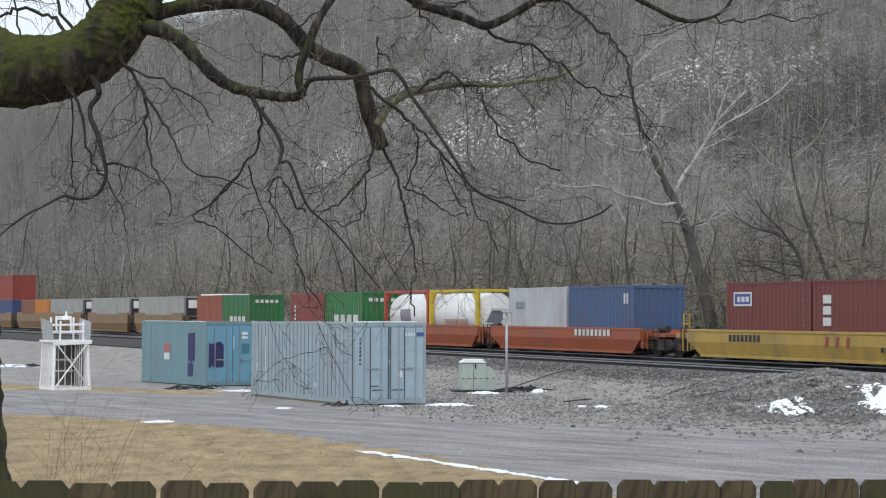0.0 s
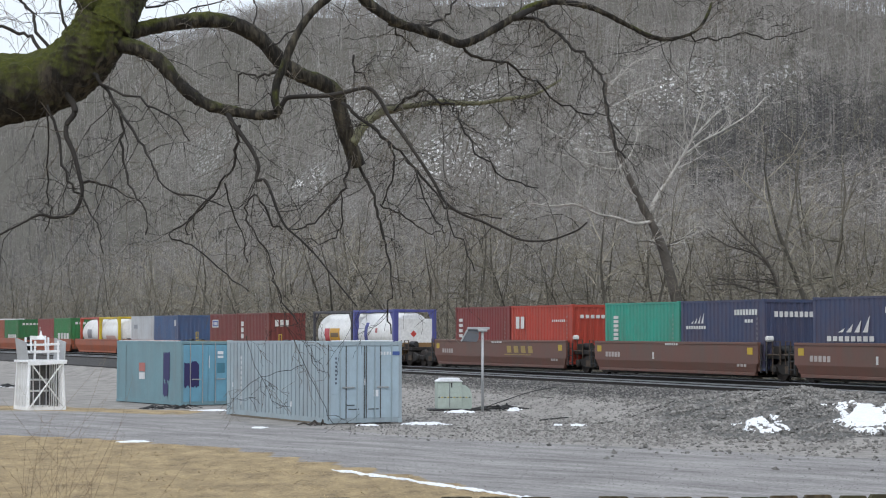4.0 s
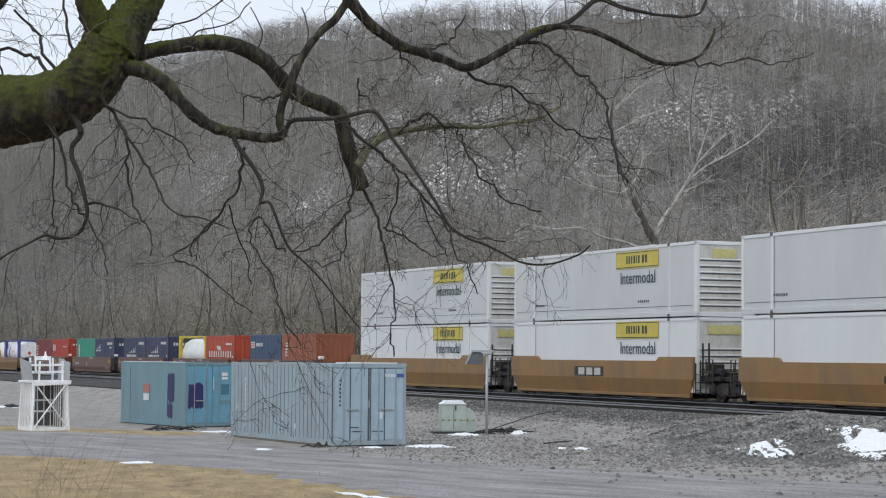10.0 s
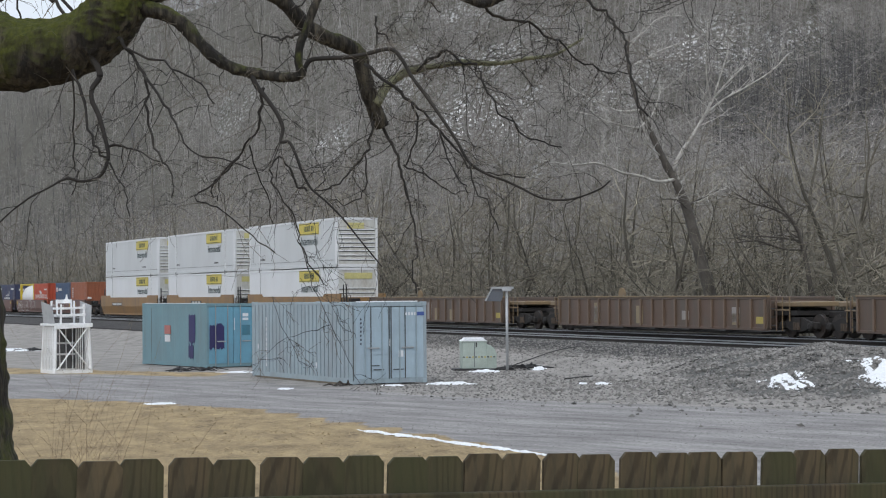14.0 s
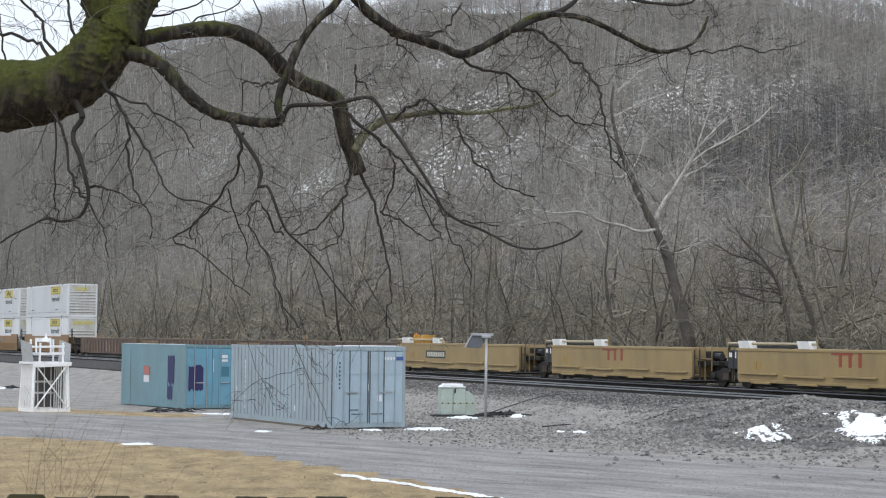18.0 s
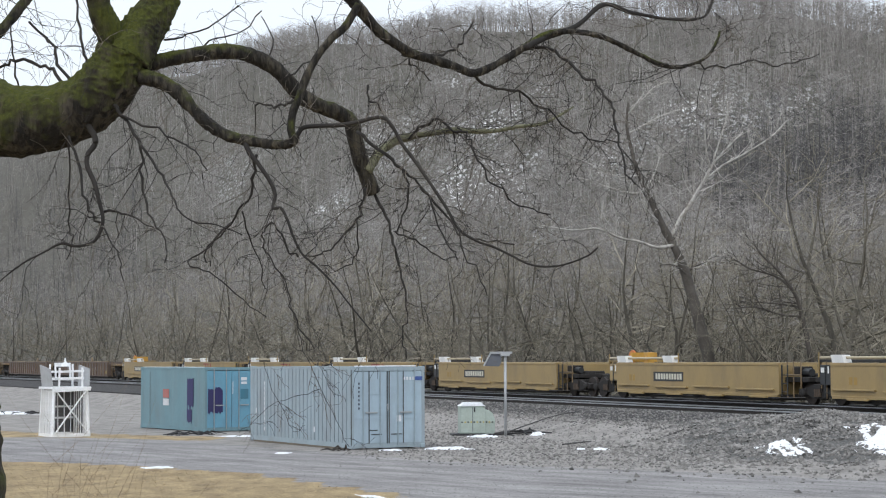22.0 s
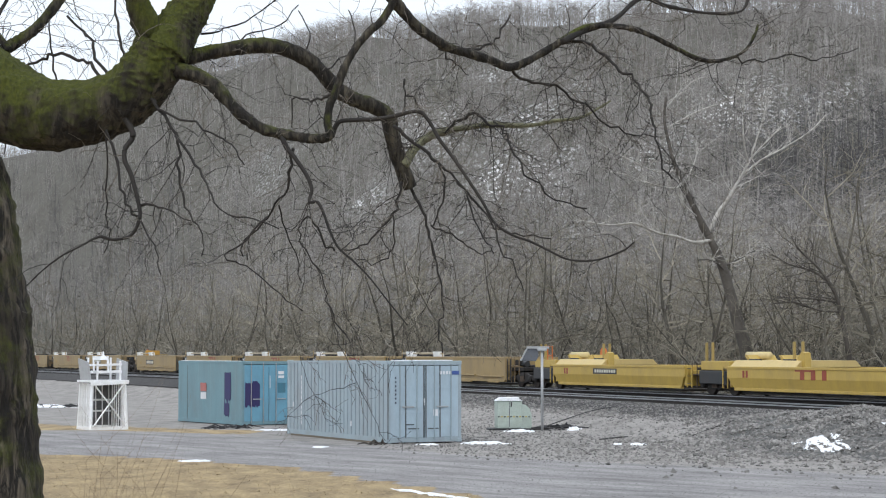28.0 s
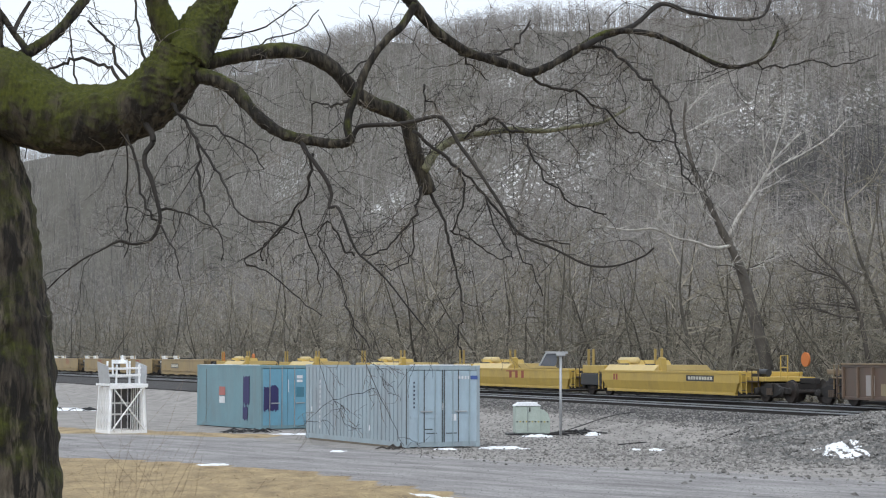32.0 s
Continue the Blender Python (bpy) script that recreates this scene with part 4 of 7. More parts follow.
def bnsf(rear, front, label, rear_truck, front_truck=None, letters=None):
    rear, front = rear + 0.45, front - 0.5
    c = well_car("bnsf", rear, front, BNSF, label, rear_truck + 0.8, front_truck, wear=0.5)
    for q in (rear + 0.35, front - 0.6):
        mark(c, q, q + 0.35, 0.95, 1.2, (0.55, 0.38, 0.03), 1, 0, y=1.437, name="yellow_patch")
    mark(c, front - 2.2, front - 0.9, 0.75, 0.95, (0.45, 0.40, 0.38), 5, 0.3, y=1.437)
    mark(c, rear + 0.8, rear + 1.5, 0.5, 0.62, (0.4, 0.36, 0.34), 3, 0.3, y=1.42)
    mark(c, rear + (front - rear) * 0.45, rear + (front - rear) * 0.53, 1.25, 1.33, PALE, 6, 0.3, y=1.462)
    mark(c, rear + (front - rear) * 0.6, rear + (front - rear) * 0.61, 0.7, 0.97, PALE, 1, 0, y=1.437)
    if letters:
        mark(c, letters, letters + 2.9, 0.82, 1.13, (0.36, 0.25, 0.07), 4, 0.4, y=1.437, slant=-0.08)
        mark(c, letters + 0.2, letters + 2.9, 0.72, 0.75, (0.36, 0.25, 0.07), 1, 0, y=1.437)
    for x in (-1,):
        part("lamp_block", block(bag(), (-0.17, 0.9, 1.42), (0.17, 1.2, 1.62), 0.05), WHITE_PAINT, c, "white block on the end post").matrix_basis = pose(x * ((front - rear) / 2 + 0.1), 0, 0)
    return c


bnsf(187.0, 202.0, "brown well car with yellow letters", 0.7, 1.2, 190.6)
c = load(193.4, 199.5, (0.20, 0.035, 0.035), "maroon twenty-foot container with white letters")
mark(c, 198.6, 199.0, 1.5, 2.5, PALE, 4, 0.4, upright=True)
c = load(187.2, 193.3, (0.42, 0.05, 0.03), "bright red ribbed twenty-foot container")
mark(c, 191.9, 192.9, 1.91, 2.45, PALE, 2, 0.3)
mark(c, 187.9, 189.2, 2.2, 2.3, PALE, 7, 0.4)
end_bars(c, -0.9, 0.9, 2.35, 2.5, PALE, 7)
bnsf(171.8, 185.3, "brown well car with faded marks", 0.7)
c = load(178.15, 184.3, (0.03, 0.30, 0.22), "sea-green twenty-foot container with white letters")
mark(c, 183.1, 183.5, 1.43, 2.47, PALE, 6, 0.3, upright=True)


def ship_mark(c, q0, q1, z0, z1):
    """A white sail-like mark over a line of bars."""
    q, base = RIDES[c]
    w, h = q1 - q0, z1 - z0
    bm = bag()
    for k in range(4):
        x = q0 - q + w * (0.12 + 0.17 * k)
        prism(bm, ((x, z0 + h * 0.35 - base), (x + w * 0.10, z0 + h * 0.35 - base), (x + w * 0.02 - w * 0.06, z0 + h * (1.0 - 0.16 * k) - base)), 1, 1.221, 1.227)
    part("sail_mark", bm, paint(PALE, 0.1), c)
    mark(c, q0, q1, z0, z0 + h * 0.2, PALE, 8, 0.3)


NAVY = (0.04, 0.055, 0.115)
c = load(172.1, 178.1, NAVY, "navy blue ribbed twenty-foot container with a white ship mark")
ship_mark(c, 176.2, 177.7, 1.87, 2.48)
mark(c, 172.6, 174.2, 2.38, 2.58, PALE, 8, 0.25)
mark(c, 172.9, 173.5, 2.1, 2.22, PALE, 3, 0.3)
end_bars(c, -0.85, 0.85, 2.3, 2.5, PALE, 8)
bnsf(157.1, 170.4, "brown well car with faded marks", 0.7)
c = load(163.1, 169.1, NAVY, "navy blue twenty-foot container with a white ship mark")
ship_mark(c, 165.5, 168.3, 1.45, 2.3)
mark(c, 163.5, 164.9, 2.38, 2.58, PALE, 8, 0.25)
c = load(157.1, 163.0, NAVY, "navy blue ribbed twenty-foot container with a white ship mark")
ship_mark(c, 159.4, 162.2, 1.45, 2.3)
mark(c, 157.5, 158.9, 2.38, 2.58, PALE, 8, 0.25)
end_bars(c, -0.85, 0.85, 2.3, 2.5, PALE, 8)
c = bnsf(142.0, 155.6, "brown well car with sprayed graffiti", 0.7)
squiggle(c, 149.5, 154.8, 0.3, 1.36, (0.62, 0.62, 0.60), 30, 5)
squiggle(c, 146.6, 149.5, 0.5, 1.2, (0.40, 0.39, 0.38), 12, 6)
c = tank_load(148.1, 154.4, (0.62, 0.47, 0.03), "white tank container in a yellow steel frame", 0.11)
tank_sign(c, -1.8, 1.6, 0.5, 0.75, (0.45, 0.1, 0.08))
c = load(141.9, 148.0, (0.47, 0.075, 0.035), "bright red ribbed twenty-foot container with white letters")
mark(c, 142.5, 147.5, 1.5, 1.9, PALE, 10, 0.55)
mark(c, 144.5, 145.3, 1.95, 2.25, PALE, 1, 0, slant=-0.3)
mark(c, 142.4, 143.6, 2.3, 2.42, PALE, 1, 0)
bnsf(126.0, 140.2, "brown well car with yellow letters", 1.3, None, 129.7)
c = load(132.8, 138.7, (0.045, 0.09, 0.17), "dark blue twenty-foot container with a small flag mark")
mark(c, 137.7, 138.4, 2.1, 2.5, PALE, 1, 0, name="flag_mark")
mark(c, 137.75, 138.35, 2.14, 2.46, (0.5, 0.06, 0.05), 3, 0.5, y=1.229, upright=True, name="flag_stripe")
mark(c, 136.2, 137.5, 2.2, 2.42, PALE, 6, 0.25)
c = load(126.7, 132.7, (0.33, 0.11, 0.055), "rust-orange ribbed twenty-foot container")
mark(c, 131.6, 131.95, 1.6, 2.5, PALE, 5, 0.35, upright=True)

# three double stacks of long white boxes
BOX_WHITE = surface("dull_white_panel", (0.60, 0.615, 0.62), 0.5, 0, (0.50, 0.51, 0.51), 1.6, 0.5, 10, 0.02, streak=(1, 1, 0.3), speckle=0.05)
BOX_BRIGHT = surface("clean_white_panel", (0.74, 0.75, 0.76), 0.45, 0, (0.64, 0.64, 0.63), 1.6, 0.4, 10, 0.02, streak=(1, 1, 0.3), speckle=0.05)
BOX_END = surface("stained_white_end", (0.60, 0.60, 0.57), 0.55, 0, (0.30, 0.24, 0.17), 0.8, 0.5, 12, 0.1, streak=(1, 1, 0.35))
SIGN_YELLOW = surface("yellow_sign", (0.62, 0.50, 0.08), 0.5, 0, (0.45, 0.36, 0.08), 0.5, 0.4, 10, 0.02)
SIGN_PALE = surface("faded_yellow_sign", (0.58, 0.53, 0.22), 0.5, 0, (0.4, 0.37, 0.2), 0.4, 0.5, 10, 0.02)
LETTER_GREEN = surface("dark_letter_green", (0.02, 0.05, 0.05), 0.6)
SEAM = surface("dark_seam", (0.12, 0.12, 0.12), 0.7)


def long_box(rear, z, upper):
    """A long white domestic container with flat sides, a yellow sign and a louvred end."""
    L, H, W = 16.15, 2.9, 2.6
    c = thing("long_container", "long white container with a yellow sign and dark lettering", "container", "stacked white containers")
    run_on(c, rear + L / 2, z)
    h = L / 2
    skin = BOX_WHITE if upper else BOX_BRIGHT
    part("body", plate((-h + 0.04, -W / 2 + 0.02, 0.06), (h - 0.04, W / 2 - 0.02, H - 0.03), 0.02), skin, c)
    for y in (-1, 1):
        for x in (-h + 0.08, -6.0, 6.0, h - 0.08):
            part("post", plate((-0.07, -0.02, 0.0), (0.07, 0.02, H), 0.008), BOX_BRIGHT, c).matrix_basis = pose(x, y * (W / 2 - 0.01), 0)
        part("top_rail", plate((-h, -0.03, -0.12), (h, 0.03, 0), 0.008), BOX_BRIGHT, c).matrix_basis = pose(0, y * (W / 2 - 0.02), H - 0.01)
        part("bottom_rail", plate((-h, -0.03, 0), (h, 0.03, 0.2), 0.008), skin, c).matrix_basis = pose(0, y * (W / 2 - 0.015), 0.02)
    for x in (-5.9, 5.95):
        part("seam", plate((-0.012, 0, 0.1), (0.012, 0.006, H - 0.12)), SEAM, c).matrix_basis = pose(x - 0.12, W / 2 + 0.006, 0)
    part("seam", plate((-h + 0.3, 0, 0), (h - 0.3, 0.004, 0.02)), SEAM, c).matrix_basis = pose(0, W / 2 - 0.012, 0.42)
    for x in (-6.0, 6.0):
        for zz in (0, H - 0.12):
            part("corner_casting", plate((-0.09, -0.08, 0), (0.09, 0.08, 0.13), 0.012), SEAM, c).matrix_basis = pose(x, W / 2 - 0.05, zz)
    s = 1.9 if upper else 1.98
    x0 = 2.9 - h
    part("sign", block(bag(), (x0, W / 2 + 0.001, s + 0.12), (x0 + 3.5, W / 2 + 0.012, s + 0.82), 0.004), SIGN_YELLOW, c, "yellow sign with dark marks")
    for a, b in ((0.9, 1.05), (1.15, 1.3), (1.5, 1.62), (1.72, 1.8), (1.88, 2.0), (2.1, 2.2), (2.3, 2.42), (2.5, 2.6)):
        part("sign_bar", block(bag(), (x0 + a, W / 2 + 0.013, s + 0.32), (x0 + b, W / 2 + 0.018, s + 0.64)), LETTER_GREEN, c)
    for lo in (0.16, 0.75):
        part("sign_border", block(bag(), (x0 + 0.04, W / 2 + 0.013, s + lo), (x0 + 3.46, W / 2 + 0.018, s + lo + 0.03)), LETTER_GREEN, c)
    lettering("Intermodal", 0.72, LETTER_GREEN, c, pose(x0 + 1.68, W / 2 + 0.008, s - 0.28) @ FACE_Y, squeeze=0.92)
    for zz, x in ((0.62, 5.0), (0.62, -4.4), (2.6, -4.6)):
        for i in range(6):
            part("small_mark", plate((0, W / 2 - 0.012, 0), (0.1, W / 2 - 0.005, 0.1)), SEAM, c).matrix_basis = pose(x + i * 0.16, 0, zz)
    end = part("end_frame", block(block(block(block(bag(), (-h - 0.02, -W / 2, 0), (-h + 0.06, -W / 2 + 0.14, H), 0.01), (-h - 0.02, W / 2 - 0.14, 0), (-h + 0.06, W / 2, H), 0.01),
               (-h - 0.02, -W / 2, 0), (-h + 0.06, W / 2, 0.18), 0.01), (-h - 0.02, -W / 2, H - 0.14), (-h + 0.06, W / 2, H), 0.01), BOX_BRIGHT, c)
    part("end_sheet", block(bag(), (-h + 0.01, -W / 2 + 0.12, 0.16), (-h + 0.05, W / 2 - 0.12, H - 0.12)), BOX_END, c, "stained white end")
    for i in range(8):
        zz = 0.45 + i * 0.25
        if not upper and zz > 1.75:
            continue
        part("end_rib", plate((-0.045, -W / 2 + 0.16, -0.028), (0.0, W / 2 - 0.16, 0.028), 0.01), BOX_BRIGHT, c).matrix_basis = pose(-h + 0.01, 0, zz)
        # dark strip under each rib, drawn in place of the rib's shade
        part("rib_gap", plate((-0.012, -W / 2 + 0.18, -0.075), (0.0, W / 2 - 0.18, -0.035)), SEAM, c).matrix_basis = pose(-h + 0.01, 0, zz)
    part("end_sign", block(bag(), (-h - 0.02, -0.95 if not upper else -0.45, 2.25), (-h - 0.005, 0.8 if not upper else 0.6, 2.6), 0.003), SIGN_PALE, c, "faded yellow sign on the end")
    return c


for rear in (103.4, 84.45, 65.05):
    c = well_car("jb", rear + 0.05 if rear > 70 else rear - 0.9, rear + 17.3 if rear > 100 else rear + 16.15, (0.29, 0.16, 0.055), "dull gold well car under two stacked white containers", 1.9 if rear > 70 else 1.3, 1.2 if rear > 100 else None)
    if rear > 90 or rear < 70:
        k = 113.8 if rear > 90 else 69.0
        mark(c, k, k + 3.2, 0.9, 1.14, DARK_STEEL, 1, 0, y=1.434, name="plate")
        mark(c, k + 0.15, k + 3.05, 0.94, 1.1, PALE, 10, 0.3, y=1.441, name="plate_bar")
    else:
        mark(c, 91.7, 94.3, 0.9, 1.3, DARK_STEEL, 1, 0, y=1.434, name="plate")
        mark(c, 91.95, 94.1, 0.95, 1.25, (0.6, 0.58, 0.52), 3, 0.25, y=1.441, name="plate_bar")
    for x in (-1, 1):
        for k in (0.25, 0.7):
            part("guide_post", plate((-0.03, -0.03, 1.0), (0.03, 0.03, 2.25), 0.006), DARK_STEEL, c).matrix_basis = pose(x * (8.0 + k), 1.1, 0)
    long_box(rear, 0.34, False)
    long_box(rear, 3.27, True)

# empty ribbed cars
TAN_STEEL = paint((0.24, 0.165, 0.085), 0.5, DIRT)
BRAKE_ORANGE = paint((0.55, 0.16, 0.03), 0.2)
for j, rear in enumerate((42.3, 19.2, -3.6, -270.9)):
    c = well_car("ribbed", rear, rear + 17.2, OLDBROWN, "empty rusty brown ribbed well car", 1.4, 1.2, wear=0.7)
    part("cap_rail", plate((-8.6, 1.33, 1.47), (8.6, 1.49, 1.53), 0.01), TAN_STEEL, c)
    r = random.Random(j + 40)
    for y in (-1, 1):
        for i in range(19):
            # ribs coloured lighter than the side, as edges that catch the light
            part("rib", plate((-0.05, -0.05, 0.32), (0.05, 0.05, 1.4), 0.008), paint((0.17, 0.115, 0.08), 0.6, DIRT), c).matrix_basis = pose(-8.45 + i * 0.94, y * 1.46, 0)
    for i in range(6):
        k = rear + 1.0 + 0.94 * r.randrange(1, 17)
        mark(c, k, k + 0.55, r.uniform(0.3, 0.6), r.uniform(0.8, 1.25), (0.34, 0.31, 0.29) if i % 2 else (0.28, 0.22, 0.13), 1, 0, y=1.434, name="paint_patch")
    mark(c, rear + 0.3, rear + 0.8, 0.5, 0.75, (0.42, 0.33, 0.08), 1, 0, y=1.434, name="yellow_patch")
    part("brake_wheel", shared("brakewheel", lambda: rod(bag(), ((0, -0.04, 0), (0, 0.04, 0)), 0.28, 16)), TAN_STEEL, c, "dull brake wheel").matrix_basis = pose(7.6, -1.2, 1.6)
    part("brake_stand", plate((-0.06, -0.06, 1.4), (0.06, 0.06, 1.6)), TAN_STEEL, c).matrix_basis = pose(7.6, -1.25, 0)
    for x in (-9.3, 9.3):
        part("grab_frame", plate((-0.9, -1.1, 1.12), (0.9, 1.1, 1.3), 0.03), TAN_STEEL, c).matrix_basis = pose(x, 0, 0)

# ochre deep wells
for first, head in ((-9.4, -8.8), (-90.1, -90.8)):
    for i in range(5):
        front = first - 15.3 * i - 1.2 if i else head
        rear = first - 15.3 * (i + 1) + (2.1 if i < 4 else 0.8)
        L = front - rear
        c = well_car("deep", rear, front, DEEP, "empty ochre-yellow deep well car with white blocks on top", 2.0 if i < 4 else 1.3, 1.6 if i == 0 else None, wear=0.3)
        m = paint(DEEP, 0.3, DIRT)
        h = L / 2
        for k in range(4):
            x0 = -h + 0.3 + k * L / 4
            part("ledge", plate((0, 0, -0.03), (round(L / 4 - 0.5, 2), 0.09, 0.03), 0.008), m, c).matrix_basis = pose(x0, 1.43, 0.52 + (0.05 if k % 2 else 0))
            part("tie_lug", plate((0, 0, -0.02), (1.2, 0.1, 0.05), 0.008), m, c).matrix_basis = pose(x0 + 0.4, 1.44, 0.24)
        part("locking_pipe", rod(bag(), ((h + 0.9, 1.25, 1.66), (h - 4.9, 1.25, 1.66)), 0.05, 8), paint((0.45, 0.38, 0.26), 0.3, DIRT), c)
        for x in (0.4, 4.3):
            b = part("locking_block", prism(bag(), ((-0.42, 1.49), (0.3, 1.49), (0.42, 1.76), (-0.3, 1.76)), 1, 1.1, 1.42), WHITE_PAINT, c, "white block")
            b.matrix_basis = pose(h - x, 0, 0)
            part("stand", plate((-0.06, 1.2, 1.4), (0.06, 1.4, 1.5)), m, c).matrix_basis = pose(h - x, 0, 0)
        part("marker_post", rod(bag(), ((h - 5.0, 1.3, 1.4), (h - 5.0, 1.3, 1.85)), 0.03, 6), m, c)
        part("marker_post", rod(bag(), ((h + 1.0, 1.25, 1.0), (h + 1.0, 1.25, 1.85)), 0.03, 6), m, c)
        part("end_cage", block(block(block(bag(), (h + 0.1, 1.1, 0.72), (h + 0.78, 1.36, 1.42), 0.02), (h + 0.2, -1.3, 1.5), (h + 1.2, 1.2, 1.58), 0.01), (h + 1.05, 1.1, 1.0), (h + 1.15, 1.2, 1.55)), DARK_STEEL if i else m, c)
        bm = block(block(bag(), (h + 0.42, 1.362, 1.15), (h + 0.7, 1.368, 1.32)), (h + 0.2, 1.362, 1.12), (h + 0.28, 1.368, 1.36))
        part("stencil", bm, WHITE_PAINT, c)
        if 0 < i < 4:
            k = rear + (5.5 if i == 1 and first > -50 else 4.2)
            mark(c, k, k + 1.7, 0.9, 1.4, RED_LETTER, 3, 0.68, y=1.434, slant=0.0)
            mark(c, k + 0.5, k + 1.75, 1.3, 1.4, RED_LETTER, 1, 0, y=1.436)
        else:
            k = front - 5.6
            mark(c, k, k + 2.4, 0.75, 1.12, DARK_STEEL, 1, 0, y=1.434, name="plate")
            mark(c, k + 0.12, k + 2.28, 0.82, 1.05, (0.62, 0.6, 0.5), 10, 0.3, y=1.441, name="plate_bar")
        mark(c, front - 1.6, front - 1.0, 0.75, 1.0, (0.36, 0.22, 0.05), 2, 0.4, y=1.434)
        if i == 0:
            part("brake_stand", block(block(bag(), (h - 2.3, 0.9, 1.45), (h - 1.95, 1.2, 1.9), 0.02), (h + 0.2, -0.6, 1.5), (h + 0.35, 0.6, 1.9)), paint((0.55, 0.30, 0.05), 0.2), c, "orange brake stand")
            part("brake_wheel", shared("brakewheel", lambda: bag()), BRAKE_ORANGE, c, "orange brake wheel").matrix_basis = pose(h + 0.5, 0.4, 1.72)

# bright yellow articulated wells
LEMON = (0.50, 0.345, 0.075)
for i in range(5):
    front = -171.2 - 15.65 * i - (0.3 if i else 0)
    rear = -171.2 - 15.65 * (i + 1) + 3.1
    L = front - rear
    h = L / 2
    c = well_car("maxi", rear, front, LEMON, "empty bright yellow articulated well car with red letters", 1.9 if i < 4 else 1.8, 1.6 if i == 0 else None, wear=0.2)
    m = paint(LEMON, 0.2, DIRT)
    part("guide_slope", prism(bag(), ((1.40, 1.16), (1.15, 1.40), (-1.15, 1.40), (-1.40, 1.16)), 0, h - 5.0, h - 0.2), paint((0.58, 0.44, 0.18), 0.2, DIRT), c)
    part("slope_end", prism(bag(), ((h - 5.25, 1.16), (h - 4.9, 1.16), (h - 4.7, 1.5), (h - 5.0, 1.72), (h - 5.2, 1.68)), 1, 0.9, 1.15), m, c)
    for x in (h - 0.9, h - 3.4):
        part("guide_plate", prism(bag(), ((x, 1.40), (x + 0.2, 1.40), (x + 0.45, 1.6), (x + 0.25, 1.6)), 1, -0.3, 0.9), m, c)
        part("slot", block(bag(), (x - 1.1, 1.05, 1.36), (x - 0.25, 1.12, 1.45), 0.01), DARK_STEEL, c)
    part("drum", rod(bag(), ((h - 1.3, 0.3, 1.58), (h + 0.3, 0.3, 1.58)), 0.15, 12), paint((0.62, 0.50, 0.25), 0.2, DIRT), c, smooth=True)
    for x in (h + 2.6, h + 3.1, h - 3.6, h - 4.2):
        for y in (0.6,):
            part("guide_post", plate((-0.045, -0.05, 1.0), (0.045, 0.05, 2.1), 0.01), paint((0.36, 0.26, 0.08), 0.3, DIRT), c).matrix_basis = pose(x, y, 0)
    part("deck_over_truck", block(bag(), (h + 0.1, -1.25, 1.0), (h + 2.4, 1.25, 1.36), 0.02), m, c)
    part("spring_box", block(bag(), (h + 0.3, 0.8, 0.45), (h + 2.5, 1.3, 0.98), 0.03), DARK_STEEL, c)
    if i not in (0, 4):
        k = front - 7.0
        mark(c, k - 0.1, k + 2.1, 0.7, 1.1, RED_LETTER, 3, 0.6, y=1.434)
        mark(c, k + 0.7, k + 2.0, 1.0, 1.1, RED_LETTER, 1, 0, y=1.4365)
    else:
        k = rear + 2.0 if i == 4 else front - 6.5
        mark(c, k, k + 2.3, 0.76, 1.0, DARK_STEEL, 1, 0, y=1.434, name="plate")
        mark(c, k + 0.12, k + 2.2, 0.82, 0.95, (0.62, 0.6, 0.5), 9, 0.3, y=1.441, name="plate_bar")
    mark(c, front - 1.6, front - 1.1, 0.74, 1.0, RED_LETTER, 2, 0.4, y=1.434)
    if i in (0, 4):
        x, top = (h + 1.0, 2.0) if i == 0 else (-h - 2.9, 1.8)
        part("hand_rail", rod(rod(bag(), ((x, 1.0, 0.9), (x, 1.0, top), (x + 0.5, 1.0, top), (x + 0.5, 1.0, 0.9)), 0.03, 6), ((x, 1.0, top - 0.45), (x + 0.5, 1.0, top - 0.45)), 0.025, 6), BRAKE_ORANGE if i == 0 else m, c, "orange hand rail" if i == 0 else "")
        part("brake_wheel", shared("brakewheel", lambda: bag()), BRAKE_ORANGE, c, "orange brake wheel").matrix_basis = pose(x + (-2.2 if i == 0 else 1.3), -0.6, 1.65)

# ---- bare winter woods ----
BARK = surface("grey_brown_bark", (0.078, 0.070, 0.056), 0.95, 0, (0.22, 0.205, 0.17), 0.6, 0.5, 12, 0.5, jitter=0.75, streak=(1, 1, 0.25))
TWIGS = surface("grey_brown_twigs", (0.19, 0.171, 0.132), 0.95, 0, (0.40, 0.365, 0.295), 1.2, 0.6, 6, 0.1, jitter=0.75)
DARK_TWIGS = surface("dark_hillside_twigs", (0.095, 0.092, 0.094), 0.95, 0, (0.17, 0.165, 0.165), 10.0, 0.85, 0.6, 0.1, jitter=0.7)
# greyer than the near twigs: distance haze put into the colour
HAZY_TWIGS = surface("hazy_hillside_twigs", (0.195, 0.181, 0.168), 0.95, 0, (0.335, 0.318, 0.306), 10.0, 0.85, 0.6, 0.1, jitter=0.8)


